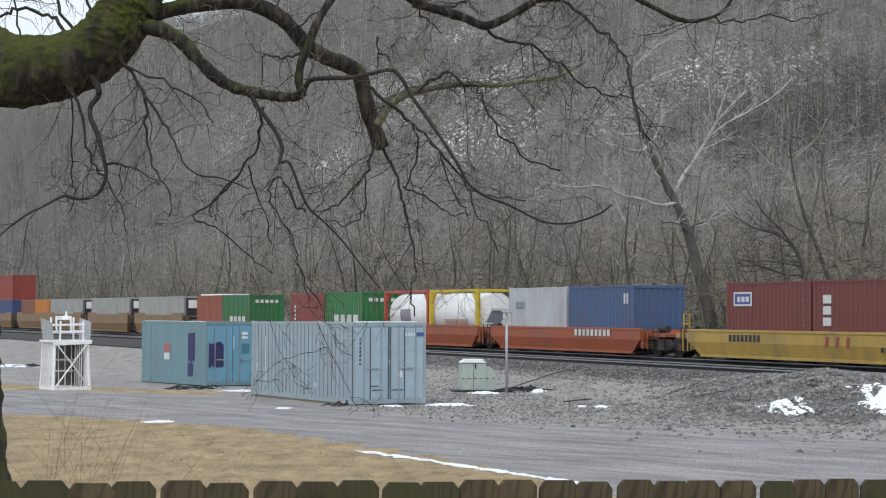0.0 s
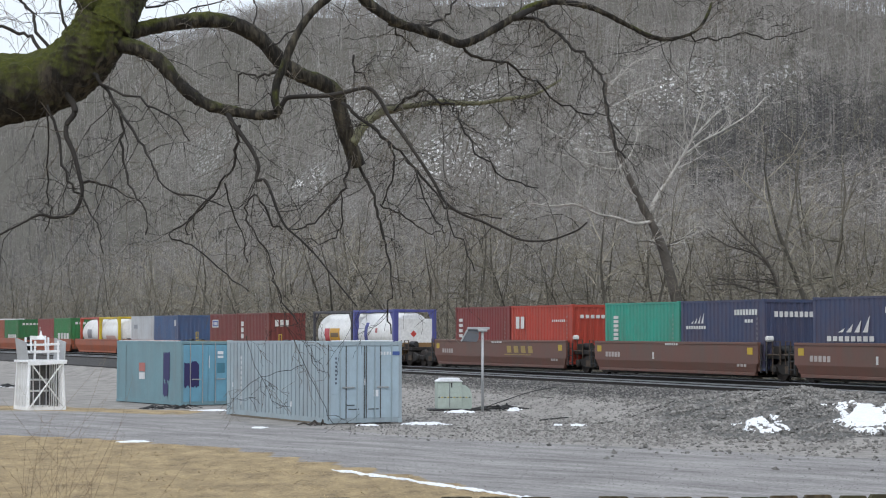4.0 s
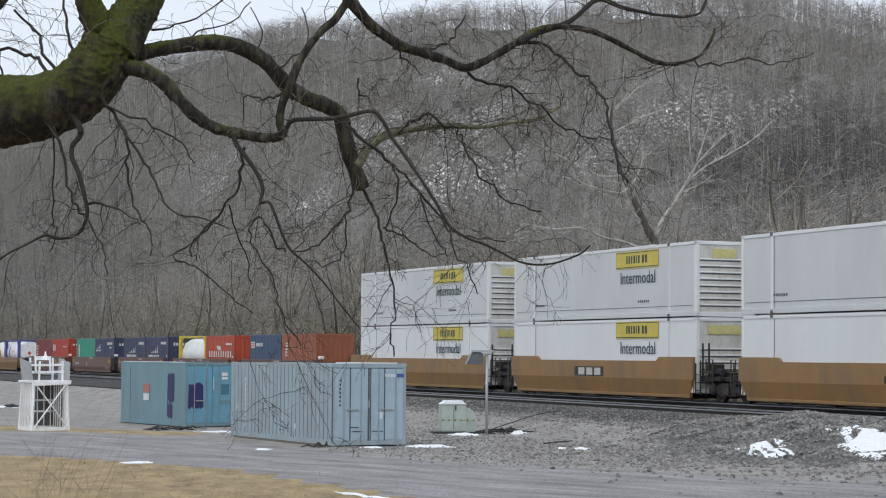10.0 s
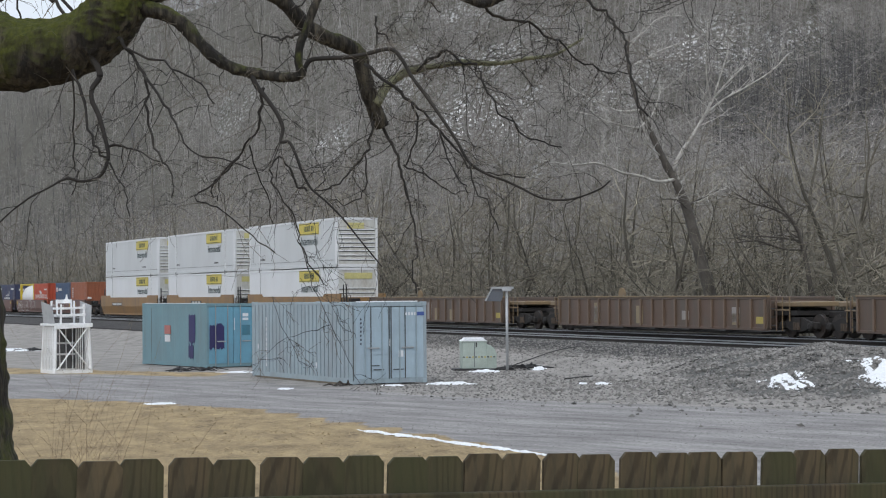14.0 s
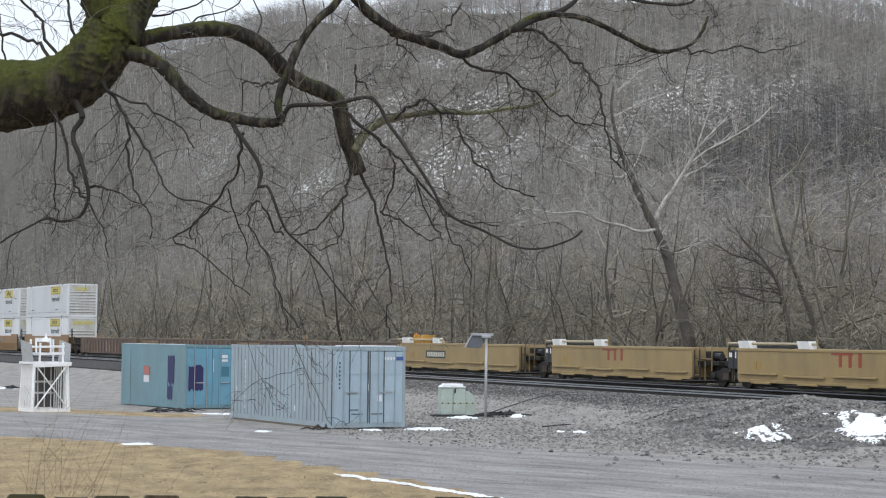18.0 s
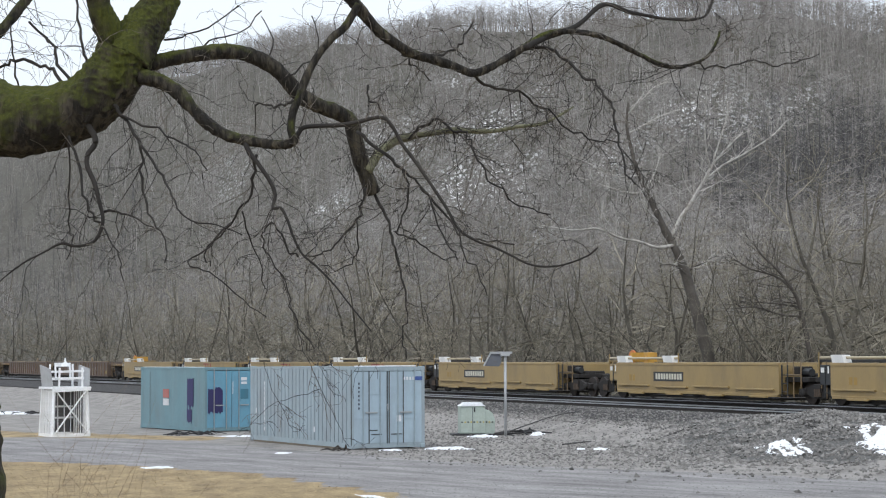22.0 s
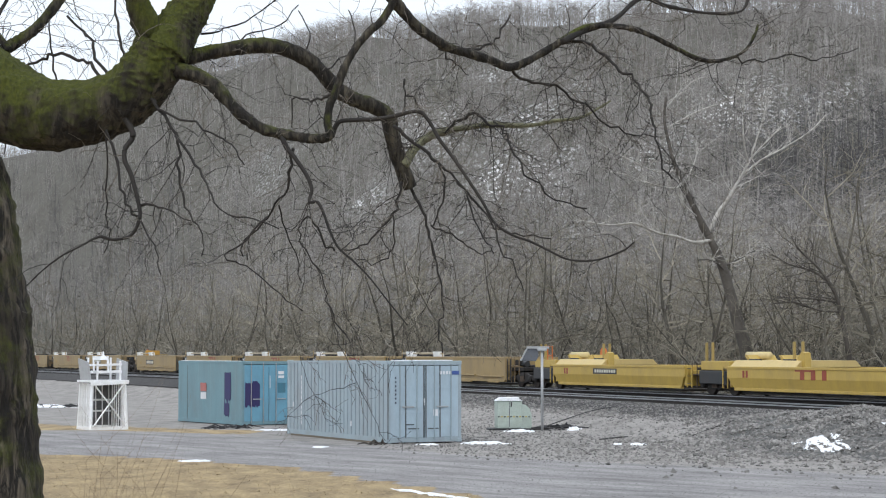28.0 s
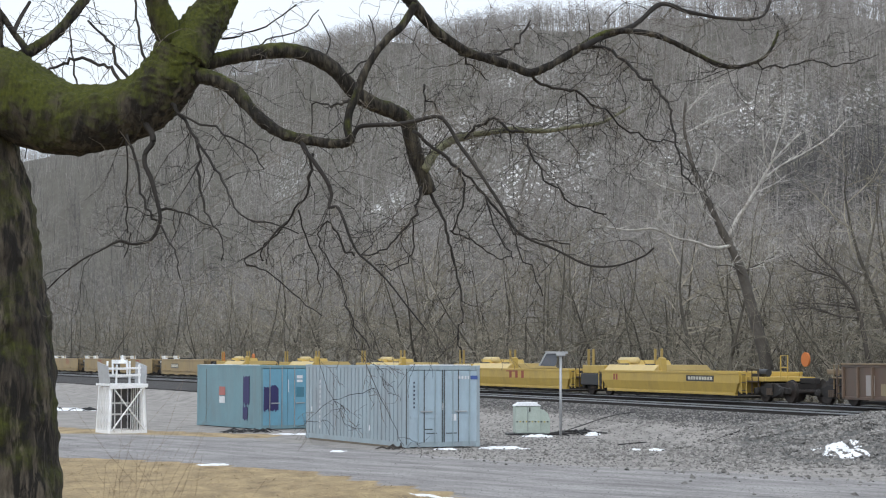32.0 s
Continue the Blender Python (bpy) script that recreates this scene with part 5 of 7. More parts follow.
class Sticks:
    """Many tapered sticks gathered into one mesh."""
    def __init__(self):
        self.v, self.f = [], []

    def stick(self, points, radii, sides=3):
        start = None
        for i, p in enumerate(points):
            d = (points[min(i + 1, len(points) - 1)] - points[max(i - 1, 0)]).normalized()
            a = d.cross(Vector((0.2, 0.9, 0.1)))
            a.normalize()
            b = d.cross(a)
            k = len(self.v)
            for j in range(sides):
                w = j * math.tau / sides
                self.v.append(p + (a * math.cos(w) + b * math.sin(w)) * radii[i])
            if start is not None:
                for j in range(sides):
                    self.f.append((start + j, start + (j + 1) % sides, k + (j + 1) % sides, k + j))
            start = k

    def mesh(self):
        me = bpy.data.meshes.new("sticks")
        me.from_pydata([tuple(p) for p in self.v], [], self.f)
        return me


def branch(sticks, rng, base, way, length, radius, level, bend=0.25, kids=5, up=0.15, sides=3, steps=4):
    """One limb with its smaller limbs."""
    pts, rad = [base], [radius]
    d = way.normalized()
    for i in range(steps):
        d = (d + Vector((rng.gauss(0, bend), rng.gauss(0, bend), rng.gauss(0, bend) + up)) * 0.5).normalized()
        pts.append(pts[-1] + d * (length / steps))
        rad.append(radius * (1 - 0.7 * (i + 1) / steps))
    sticks.stick(pts, rad, sides)
    if level > 0:
        for k in range(kids):
            f = 0.25 + 0.75 * (k + rng.random()) / kids
            i = min(steps - 1, int(f * steps))
            p = pts[i].lerp(pts[i + 1], f * steps - i)
            along = (pts[i + 1] - pts[i]).normalized()
            side = Vector((rng.gauss(0, 1), rng.gauss(0, 1), rng.gauss(0, 0.7)))
            side = (side - along * side.dot(along)).normalized()
            branch(sticks, rng, p, along * 0.65 + side * 0.75, length * rng.uniform(0.32, 0.6), max(min(0.011, rad[i]), rad[i] * 0.6), level - 1, bend, kids, up, 3, 3)


def tree_meshes(seed, height, radius, kids=6, lean=0.2):
    rng = random.Random(seed)
    trunk, crown = Sticks(), Sticks()
    pts, rad = [Vector((0, 0, -0.3))], [radius * 1.25]
    d = Vector((rng.gauss(0, lean), rng.gauss(0, lean), 1))
    for i in range(8):
        d = (d + Vector((rng.gauss(0, 0.14), rng.gauss(0, 0.14), 0.1))).normalized()
        pts.append(pts[-1] + d * (height / 8))
        rad.append(radius * (1 - 0.92 * (i + 1) / 8))
    trunk.stick(pts, rad, 6)
    for k in range(kids * 2):
        f = 0.1 + 0.88 * (k + rng.random()) / (kids * 2)
        i = min(7, int(f * 8))
        p = pts[i].lerp(pts[i + 1], f * 8 - i)
        a = rng.uniform(0, math.tau)
        branch(crown, rng, p, Vector((math.cos(a), math.sin(a), rng.uniform(-0.1, 0.9))), height * rng.uniform(0.22, 0.46) * (1.15 - f * 0.5), rad[i] * 0.6, 2, 0.42, 4, 0.05)
    return trunk.mesh(), crown.mesh()


def place_at(az, o):
    """The ground place in a direction from the camera, at a distance beyond the line."""
    u, v = math.cos(LINE_TURN), math.sin(LINE_TURN)
    a = radians(az)
    r = (o + LINE_X * u + LINE_Y * v) / (math.sin(a) * u + math.cos(a) * v)
    x, y = r * math.sin(a), r * math.cos(a)
    return x, y, ground_z(x, y), r


def bush_meshes(seed, height):
    """Several thin stems that spread from one root."""
    rng = random.Random(seed)
    stems, crown = Sticks(), Sticks()
    for k in range(7):
        a = rng.uniform(0, math.tau)
        p, d = Vector((0.2 * math.cos(a), 0.2 * math.sin(a), -0.2)), Vector((0.5 * math.cos(a), 0.5 * math.sin(a), 1))
        pts, rad, r0 = [p], [0.05], rng.uniform(0.03, 0.06)
        for i in range(6):
            d = (d + Vector((rng.gauss(0, 0.2), rng.gauss(0, 0.2), 0.05))).normalized()
            pts.append(pts[-1] + d * height / 6 * rng.uniform(0.7, 1.2))
            rad.append(r0 * (1 - 0.14 * (i + 1)))
            for j in range(1):
                s = Vector((rng.gauss(0, 1), rng.gauss(0, 1), rng.uniform(0, 1)))
                branch(crown, rng, pts[-1], d * 0.5 + s.normalized(), height * rng.uniform(0.12, 0.3), rad[-1] * 0.7, 1, 0.36, 4)
        stems.stick(pts, rad, 5)
    return stems.mesh(), crown.mesh()


rng = random.Random(4)
KINDS = [tree_meshes(s, rng.uniform(6.5, 12), rng.uniform(0.08, 0.19)) for s in range(7)] + [bush_meshes(s + 60, rng.uniform(3.5, 6)) for s in range(3)]
for i in range(400):
    k = (i + rng.random()) / 400
    az = -15 + 31 * (k + 0.35 * k * (k - 1))
    o = 8.5 + 22 * rng.random() ** 1.3
    x, y, z, r = place_at(az, o)
    tm, cm = KINDS[rng.randrange(8)] if o > 11 else KINDS[rng.randrange(4, 10)]
    t = thing("tree", "bare grey-brown woodland tree behind the railway", "tree", "trees behind the railway", at=pose(x, y, z, 0, 0, rng.uniform(0, 360)))
    k = rng.uniform(0.75, 1.2)
    t.scale = (k, k, k)
    part("trunk", tm, BARK, t)
    part("crown", cm, TWIGS, t)


def far_tree(sticks, rng, x, y, z, h, r):
    base = Vector((x, y, z - 0.3))
    lean = Vector((rng.gauss(0, 0.16), rng.gauss(0, 0.16), 1))
    mid = base + lean * h * 0.5
    tip = mid + Vector((rng.gauss(0, 0.05), rng.gauss(0, 0.05), 1)) * h * 0.5
    sticks.stick([base, mid, tip], [r * 0.85, r * 0.5, r * 0.1], 3)
    for k in range(11):
        f = 0.25 + 0.73 * (k + rng.random()) / 11
        p = base.lerp(mid, f * 2) if f < 0.5 else mid.lerp(tip, f * 2 - 1)
        a = rng.uniform(0, math.tau)
        q = p + Vector((math.cos(a), math.sin(a), rng.uniform(0.0, 0.9))) * h * rng.uniform(0.13, 0.27)
        sticks.stick([p, q], [r * 0.5 * (1.2 - f), 0.016], 3)
        for j in range(1):
            w = p.lerp(q, rng.uniform(0.35, 0.8))
            sticks.stick([w, w + Vector((rng.gauss(0, 1), rng.gauss(0, 1), rng.uniform(-0.3, 1.0))) * h * 0.09], [r * 0.24, 0.012], 3)


woods, dark_woods = Sticks(), Sticks()
for i in range(10300):
    az = rng.uniform(-16, 17) if i < 6900 or i >= 8300 else rng.uniform(-16, -8) if i < 7600 else rng.uniform(-11, 1)
    o = 26 + 128 * rng.random() ** 0.9 if i < 7600 else rng.uniform(118, 158) if i < 9100 else rng.uniform(138, 160)
    x, y, z, r = place_at(az, o)
    if r > 2400:
        continue
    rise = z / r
    # share of trees with darker twigs, set by direction and rise from the camera
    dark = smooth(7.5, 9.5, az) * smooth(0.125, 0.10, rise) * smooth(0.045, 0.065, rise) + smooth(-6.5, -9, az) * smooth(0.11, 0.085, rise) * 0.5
    far_tree(dark_woods if rng.random() < dark * 0.75 else woods, rng, x, y, z, rng.uniform(6.5, 11) * (1.0 - 0.3 * smooth(90, 140, o)), rng.uniform(0.05, 0.13))
me = woods.mesh()
solo("hillside_woods", me, HAZY_TWIGS, "bare winter woods covering the hillside", "woods", kind="stuff")
solo("hillside_thicket", dark_woods.mesh(), DARK_TWIGS, "darker bare woods on parts of the hillside", "woods", kind="stuff")

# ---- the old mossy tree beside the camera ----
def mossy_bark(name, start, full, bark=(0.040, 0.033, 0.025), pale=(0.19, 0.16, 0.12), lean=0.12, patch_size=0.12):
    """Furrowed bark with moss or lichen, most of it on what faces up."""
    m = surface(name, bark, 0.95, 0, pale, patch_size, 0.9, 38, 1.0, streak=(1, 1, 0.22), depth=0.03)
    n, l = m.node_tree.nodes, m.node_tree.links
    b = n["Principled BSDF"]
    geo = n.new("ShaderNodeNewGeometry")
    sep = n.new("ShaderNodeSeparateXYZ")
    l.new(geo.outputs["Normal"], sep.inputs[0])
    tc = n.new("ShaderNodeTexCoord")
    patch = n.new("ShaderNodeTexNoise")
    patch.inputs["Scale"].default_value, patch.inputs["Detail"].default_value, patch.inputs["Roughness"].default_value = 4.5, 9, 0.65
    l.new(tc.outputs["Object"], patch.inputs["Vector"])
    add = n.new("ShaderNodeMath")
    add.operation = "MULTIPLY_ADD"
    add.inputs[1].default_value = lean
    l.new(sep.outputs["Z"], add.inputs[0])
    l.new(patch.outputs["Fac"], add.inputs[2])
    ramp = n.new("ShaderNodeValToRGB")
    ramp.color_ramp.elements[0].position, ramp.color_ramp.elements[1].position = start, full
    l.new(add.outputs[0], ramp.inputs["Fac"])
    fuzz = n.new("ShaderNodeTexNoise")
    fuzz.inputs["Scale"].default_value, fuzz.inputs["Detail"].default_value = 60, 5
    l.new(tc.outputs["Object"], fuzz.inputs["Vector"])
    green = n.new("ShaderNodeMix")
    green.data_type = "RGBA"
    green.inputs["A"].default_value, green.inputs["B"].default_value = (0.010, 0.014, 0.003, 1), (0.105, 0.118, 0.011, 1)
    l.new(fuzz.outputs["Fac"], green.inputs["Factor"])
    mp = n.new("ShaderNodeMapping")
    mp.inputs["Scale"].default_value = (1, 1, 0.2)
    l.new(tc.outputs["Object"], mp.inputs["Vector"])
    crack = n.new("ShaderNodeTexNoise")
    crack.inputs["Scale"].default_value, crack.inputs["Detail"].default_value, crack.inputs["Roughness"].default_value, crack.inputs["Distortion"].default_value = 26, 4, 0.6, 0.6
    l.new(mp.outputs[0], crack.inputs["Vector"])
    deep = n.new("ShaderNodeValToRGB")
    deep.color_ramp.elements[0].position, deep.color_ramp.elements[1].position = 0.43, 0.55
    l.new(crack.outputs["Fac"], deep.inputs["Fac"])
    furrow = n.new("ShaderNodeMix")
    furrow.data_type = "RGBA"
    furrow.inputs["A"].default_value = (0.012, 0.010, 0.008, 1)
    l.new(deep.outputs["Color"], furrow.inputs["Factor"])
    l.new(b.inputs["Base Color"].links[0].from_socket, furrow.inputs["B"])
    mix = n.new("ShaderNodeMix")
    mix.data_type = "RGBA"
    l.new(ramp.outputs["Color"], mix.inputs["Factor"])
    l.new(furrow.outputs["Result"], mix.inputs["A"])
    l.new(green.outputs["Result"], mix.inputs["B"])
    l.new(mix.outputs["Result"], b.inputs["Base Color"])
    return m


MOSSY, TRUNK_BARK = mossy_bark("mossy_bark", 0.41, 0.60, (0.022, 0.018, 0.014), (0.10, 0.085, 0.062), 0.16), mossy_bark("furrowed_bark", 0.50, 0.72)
# near-black bark, bare mostly below; the green lies mostly on what faces up
LIMB_BARK = mossy_bark("dark_limb_bark", 0.56, 0.70, (0.013, 0.011, 0.009), (0.115, 0.10, 0.072), 0.13, 0.045)
LICHEN_BARK = surface("lichen_bark", (0.20, 0.20, 0.125), 0.95, 0, (0.05, 0.045, 0.03), 0.1, 0.8, 50, 1.0, depth=0.015)
TWIG_DARK = surface("dark_twig_bark", (0.02, 0.0175, 0.016), 0.9, 0, (0.06, 0.053, 0.046), 0.3, 0.6, 30, 0.2)
TWIG_PALE = surface("pale_twig_bark", (0.11, 0.095, 0.08), 0.9, 0, (0.24, 0.215, 0.18), 0.3, 0.6, 30, 0.2)
old_tree = thing("old_tree", "old bare tree with a mossy trunk and drooping twigs", "tree")
TREE_Y = 9.0
tree_twigs, pale_twigs = Sticks(), Sticks()
twig_rng = random.Random(21)


def curve_through(points, per=4):
    """A smooth line through points (Catmull-Rom)."""
    ext = [points[0] * 2 - points[1]] + points + [points[-1] * 2 - points[-2]]
    out = []
    for a, b, c, d in zip(ext, ext[1:], ext[2:], ext[3:]):
        for k in range(per):
            t = k / per
            out.append(0.5 * (2 * b + (c - a) * t + (2 * a - 5 * b + 4 * c - d) * t * t + (3 * b - a - 3 * c + d) * t ** 3))
    return out + [points[-1]]


def twig(p, way, length, radius, level, into=None):
    """A thin drooping twig that forks."""
    pts, d = [p], way.normalized()
    n = 5
    for i in range(n):
        d = (d + Vector((twig_rng.gauss(0, 0.5), twig_rng.gauss(0, 0.4), twig_rng.gauss(-0.1, 0.5))) * 0.7).normalized()
        pts.append(pts[-1] + d * length / n)
    into = into or (pale_twigs if twig_rng.random() < 0.45 else tree_twigs)
    into.stick(pts, [max(0.0009, radius * (1 - 0.75 * i / n)) for i in range(n + 1)], 3)
    if level:
        for k in range(3 + twig_rng.randrange(2)):
            i = twig_rng.randrange(1, n)
            side = Vector((twig_rng.gauss(0, 1), twig_rng.gauss(0, 0.8), twig_rng.gauss(-0.1, 0.9))).normalized()
            twig(pts[i], (pts[i + 1] - pts[i]).normalized() * 0.7 + side * 0.8, length * twig_rng.uniform(0.35, 0.7), radius * 0.6, level - 1, into)


def bough(name, r0, r1, y0, y1, twigs, *points):
    """A limb of the old tree through places across and up, running from depth y0 to y1."""
    length = [0.0]
    for a, b in zip(points, points[1:]):
        length.append(length[-1] + math.hypot(b[0] - a[0], b[1] - a[1]))
    line = [Vector((x, TREE_Y + y0 + (y1 - y0) * k / length[-1], z)) for (x, z), k in zip(points, length)]
    thick = r0 > 0.015
    line = curve_through(line, 26 if r0 > 0.1 else 10 if thick else 3)
    n = len(line)
    if not thick:
        line = [p + Vector((twig_rng.gauss(0, 0.006), twig_rng.gauss(0, 0.006), twig_rng.gauss(0, 0.006))) if 0 < i < n - 1 else p for i, p in enumerate(line)]
    if 0.012 < r0 < 0.1:
        r0, r1 = r0 * (0.68 if 0.04 < r0 < 0.07 else 0.78), r1 * (0.78 if r1 < 0.04 else 0.92)
    bm = bag()
    radii = [(r0 + (r1 - r0) * (i / (n - 1)) ** 0.8) * (1 + (0.035 if r0 > 0.1 else 0.10 if thick else 0.18) * noise.noise(p * (6 if r0 > 0.1 else 14))) for i, p in enumerate(line)]
    radii = [r * (1.0 if thick else 0.8) for r in radii]
    rod(bm, line, radii, 72 if r0 > 0.1 else 20 if thick else 6)
    if r0 > 0.014:
        bmesh.ops.recalc_face_normals(bm, faces=bm.faces)
        bm.normal_update()
        for v in bm.verts:
            q = v.co
            fine = Vector((q.x * 48 + 2 * noise.noise(q * 5), q.y * 48, q.z * 9 + 3 * noise.noise(q * 4))) if name == "trunk" else Vector((q.x * 16, q.y * 40, q.z * 40)) if name == "great_limb" else q * 45
            v.co = q + v.normal * (r0 * (0.05 if r0 > 0.1 else 0.12) * noise.noise(q * 9) + (0.02 if r0 > 0.1 else r0 * 0.22) * (abs(noise.noise(fine)) - 0.25))
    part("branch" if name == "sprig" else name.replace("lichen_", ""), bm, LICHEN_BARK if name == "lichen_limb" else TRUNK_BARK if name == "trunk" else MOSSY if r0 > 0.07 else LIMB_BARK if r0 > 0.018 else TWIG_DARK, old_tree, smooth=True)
    spare = points[0][1] < 2.8 or name == "sprig"
    dense = points[len(points) // 2][0] > -0.35 and points[0][1] > 3.3
    for k in range(6 if spare else round(twigs * (2.6 if dense and points[len(points) // 2][1] > 3.7 else 1.35 if dense else 0.9)) + (18 if 0.03 < r0 < 0.1 else 0)):
        f = 0.06 + 0.94 * twig_rng.random()
        i = min(n - 2, int(f * (n - 1)))
        along = (line[i + 1] - line[i]).normalized()
        side = Vector((twig_rng.gauss(0, 1), twig_rng.gauss(0, 0.6), twig_rng.gauss(-0.35, 0.8))).normalized()
        twig(line[i], along * 0.6 + side, twig_rng.uniform(0.08, 0.2) if spare else twig_rng.uniform(0.14, 0.45), min(radii[i] * 0.5, 0.0012 if spare else 0.0026), 1 if spare else 2 if dense and k % 3 == 0 else 1)


bough("trunk", 0.3574, 0.2118, 0.00, 0.10, 0, (-2.166, 0.285), (-2.206, 1.193), (-2.253, 1.902), (-2.286, 2.379), (-2.317, 2.860), (-2.366, 3.235), (-2.409, 3.505), (-2.464, 3.776), (-2.509, 4.102), (-2.540, 4.485), (-2.594, 5.092))
bough("great_limb", 0.2276, 0.1191, 0.00, -0.15, 0, (-2.443, 3.955), (-2.248, 3.949), (-2.108, 3.872), (-1.969, 3.818), (-1.832, 3.810), (-1.669, 3.835), (-1.521, 3.908), (-1.414, 4.026), (-1.361, 4.143))
bough("limb", 0.0953, 0.0529, -0.12, -0.30, 0, (-1.391, 4.055), (-1.425, 4.205), (-1.471, 4.326), (-1.529, 4.573))
bough("branch", 0.0238, 0.0185, 0.00, 0.20, 1, (-2.124, 4.134), (-2.209, 4.236), (-2.280, 4.327), (-2.385, 4.454))
bough("branch", 0.0159, 0.0106, 0.05, 0.20, 1, (-2.219, 4.250), (-2.205, 4.330), (-2.177, 4.428))
bough("limb", 0.1218, 0.0794, -0.15, 0.10, 0, (-1.360, 4.077), (-1.294, 4.235), (-1.227, 4.365), (-1.138, 4.664))
bough("limb", 0.0529, 0.0291, 0.00, 0.30, 3, (-2.284, 4.065), (-2.191, 4.129), (-2.109, 4.192), (-2.027, 4.271), (-1.948, 4.394), (-1.869, 4.534))
bough("limb", 0.0529, 0.0424, -0.10, 0.25, 6, (-1.354, 4.058), (-1.265, 4.081), (-1.175, 4.107), (-1.046, 4.135), (-0.916, 4.154), (-0.784, 4.139), (-0.678, 4.085), (-0.611, 4.021), (-0.552, 3.957), (-0.464, 3.907), (-0.370, 3.876), (-0.307, 3.832), (-0.288, 3.745), (-0.260, 3.639), (-0.229, 3.559), (-0.201, 3.487))
bough("limb", 0.0609, 0.0238, -0.15, -0.35, 4, (-1.373, 4.037), (-1.277, 4.009), (-1.195, 3.986), (-1.113, 3.934), (-1.038, 3.853), (-0.962, 3.778), (-0.881, 3.724), (-0.775, 3.691), (-0.643, 3.666), (-0.560, 3.673), (-0.544, 3.706))
bough("limb", 0.0238, 0.0238, -0.35, -0.20, 3, (-0.552, 3.680), (-0.566, 3.745), (-0.556, 3.825), (-0.532, 3.884), (-0.496, 3.991), (-0.447, 4.089), (-0.377, 4.182), (-0.321, 4.232), (-0.258, 4.342))
bough("limb", 0.0424, 0.0079, -0.20, 0.50, 14, (-0.350, 4.420), (-0.272, 4.349), (-0.193, 4.259), (-0.109, 4.190), (-0.008, 4.133), (0.104, 4.106), (0.207, 4.077), (0.282, 4.050), (0.369, 4.082), (0.477, 4.149), (0.565, 4.209), (0.647, 4.259), (0.753, 4.282), (0.893, 4.274), (1.006, 4.238), (1.149, 4.175), (1.236, 4.141), (1.322, 4.132), (1.415, 4.157), (1.490, 4.201), (1.539, 4.285), (1.558, 4.335))
bough("limb", 0.0212, 0.0079, 0.10, 0.80, 8, (0.543, 4.184), (0.641, 4.243), (0.807, 4.321), (0.954, 4.449), (1.104, 4.425), (1.317, 4.414), (1.503, 4.443), (1.571, 4.559))
bough("branch", 0.0066, 0.0032, 0.50, 0.80, 5, (1.419, 4.165), (1.509, 4.158), (1.629, 4.167), (1.751, 4.204), (1.844, 4.177), (1.967, 4.207), (2.124, 4.262))
bough("branch", 0.0119, 0.0053, 0.20, -0.30, 10, (0.522, 4.192), (0.613, 4.193), (0.691, 4.165), (0.768, 4.090), (0.813, 4.031), (0.883, 3.985), (0.929, 3.899), (0.954, 3.829), (0.960, 3.717), (0.971, 3.643), (0.992, 3.539), (1.029, 3.479))
bough("branch", 0.0132, 0.0053, 0.10, 0.50, 10, (0.276, 4.065), (0.345, 4.020), (0.428, 3.989), (0.511, 3.995), (0.597, 3.929), (0.668, 3.907), (0.726, 3.844), (0.827, 3.790), (0.943, 3.767), (1.048, 3.765))
bough("lichen_limb", 0.0344, 0.0066, 0.20, 0.70, 12, (-0.232, 3.591), (-0.179, 3.679), (-0.107, 3.744), (-0.025, 3.777), (0.080, 3.798), (0.191, 3.819), (0.304, 3.820), (0.417, 3.828), (0.532, 3.855), (0.677, 3.884), (0.824, 3.974))
bough("branch", 0.0132, 0.0053, 0.30, 0.00, 10, (-0.025, 3.761), (0.024, 3.814), (0.092, 3.847), (0.138, 3.851), (0.192, 3.794), (0.247, 3.776), (0.284, 3.720), (0.311, 3.636), (0.354, 3.563), (0.408, 3.508), (0.481, 3.430), (0.565, 3.386), (0.653, 3.364))
bough("branch", 0.0159, 0.0048, -0.30, -0.60, 14, (-0.581, 3.677), (-0.542, 3.708), (-0.511, 3.746), (-0.439, 3.753), (-0.335, 3.755), (-0.258, 3.767), (-0.151, 3.786), (-0.099, 3.744), (-0.052, 3.659), (-0.001, 3.589), (0.051, 3.512), (0.102, 3.435), (0.153, 3.353), (0.204, 3.262), (0.284, 3.207), (0.359, 3.179), (0.434, 3.142), (0.532, 3.095), (0.650, 3.090), (0.771, 3.130), (0.824, 3.170))
bough("branch", 0.0119, 0.0042, 0.10, -0.20, 10, (-0.277, 3.775), (-0.190, 3.705), (-0.108, 3.633), (-0.048, 3.575), (0.027, 3.495), (0.096, 3.411), (0.176, 3.330), (0.244, 3.253), (0.347, 3.226), (0.470, 3.209))
bough("branch", 0.0106, 0.0037, 0.20, 0.00, 6, (-0.239, 3.510), (-0.253, 3.453), (-0.280, 3.346), (-0.343, 3.273), (-0.407, 3.205), (-0.474, 3.171), (-0.531, 3.171))
bough("branch", 0.0058, 0.0032, 0.10, 0.20, 5, (-0.279, 3.344), (-0.271, 3.238), (-0.292, 3.158), (-0.360, 3.115), (-0.456, 3.132))
bough("branch", 0.0159, 0.0037, -0.30, -0.70, 12, (-0.787, 3.696), (-0.758, 3.629), (-0.714, 3.573), (-0.659, 3.493), (-0.633, 3.425), (-0.641, 3.367), (-0.602, 3.361), (-0.574, 3.309), (-0.543, 3.227), (-0.502, 3.150), (-0.437, 3.092), (-0.360, 3.014), (-0.282, 2.915), (-0.186, 2.797))
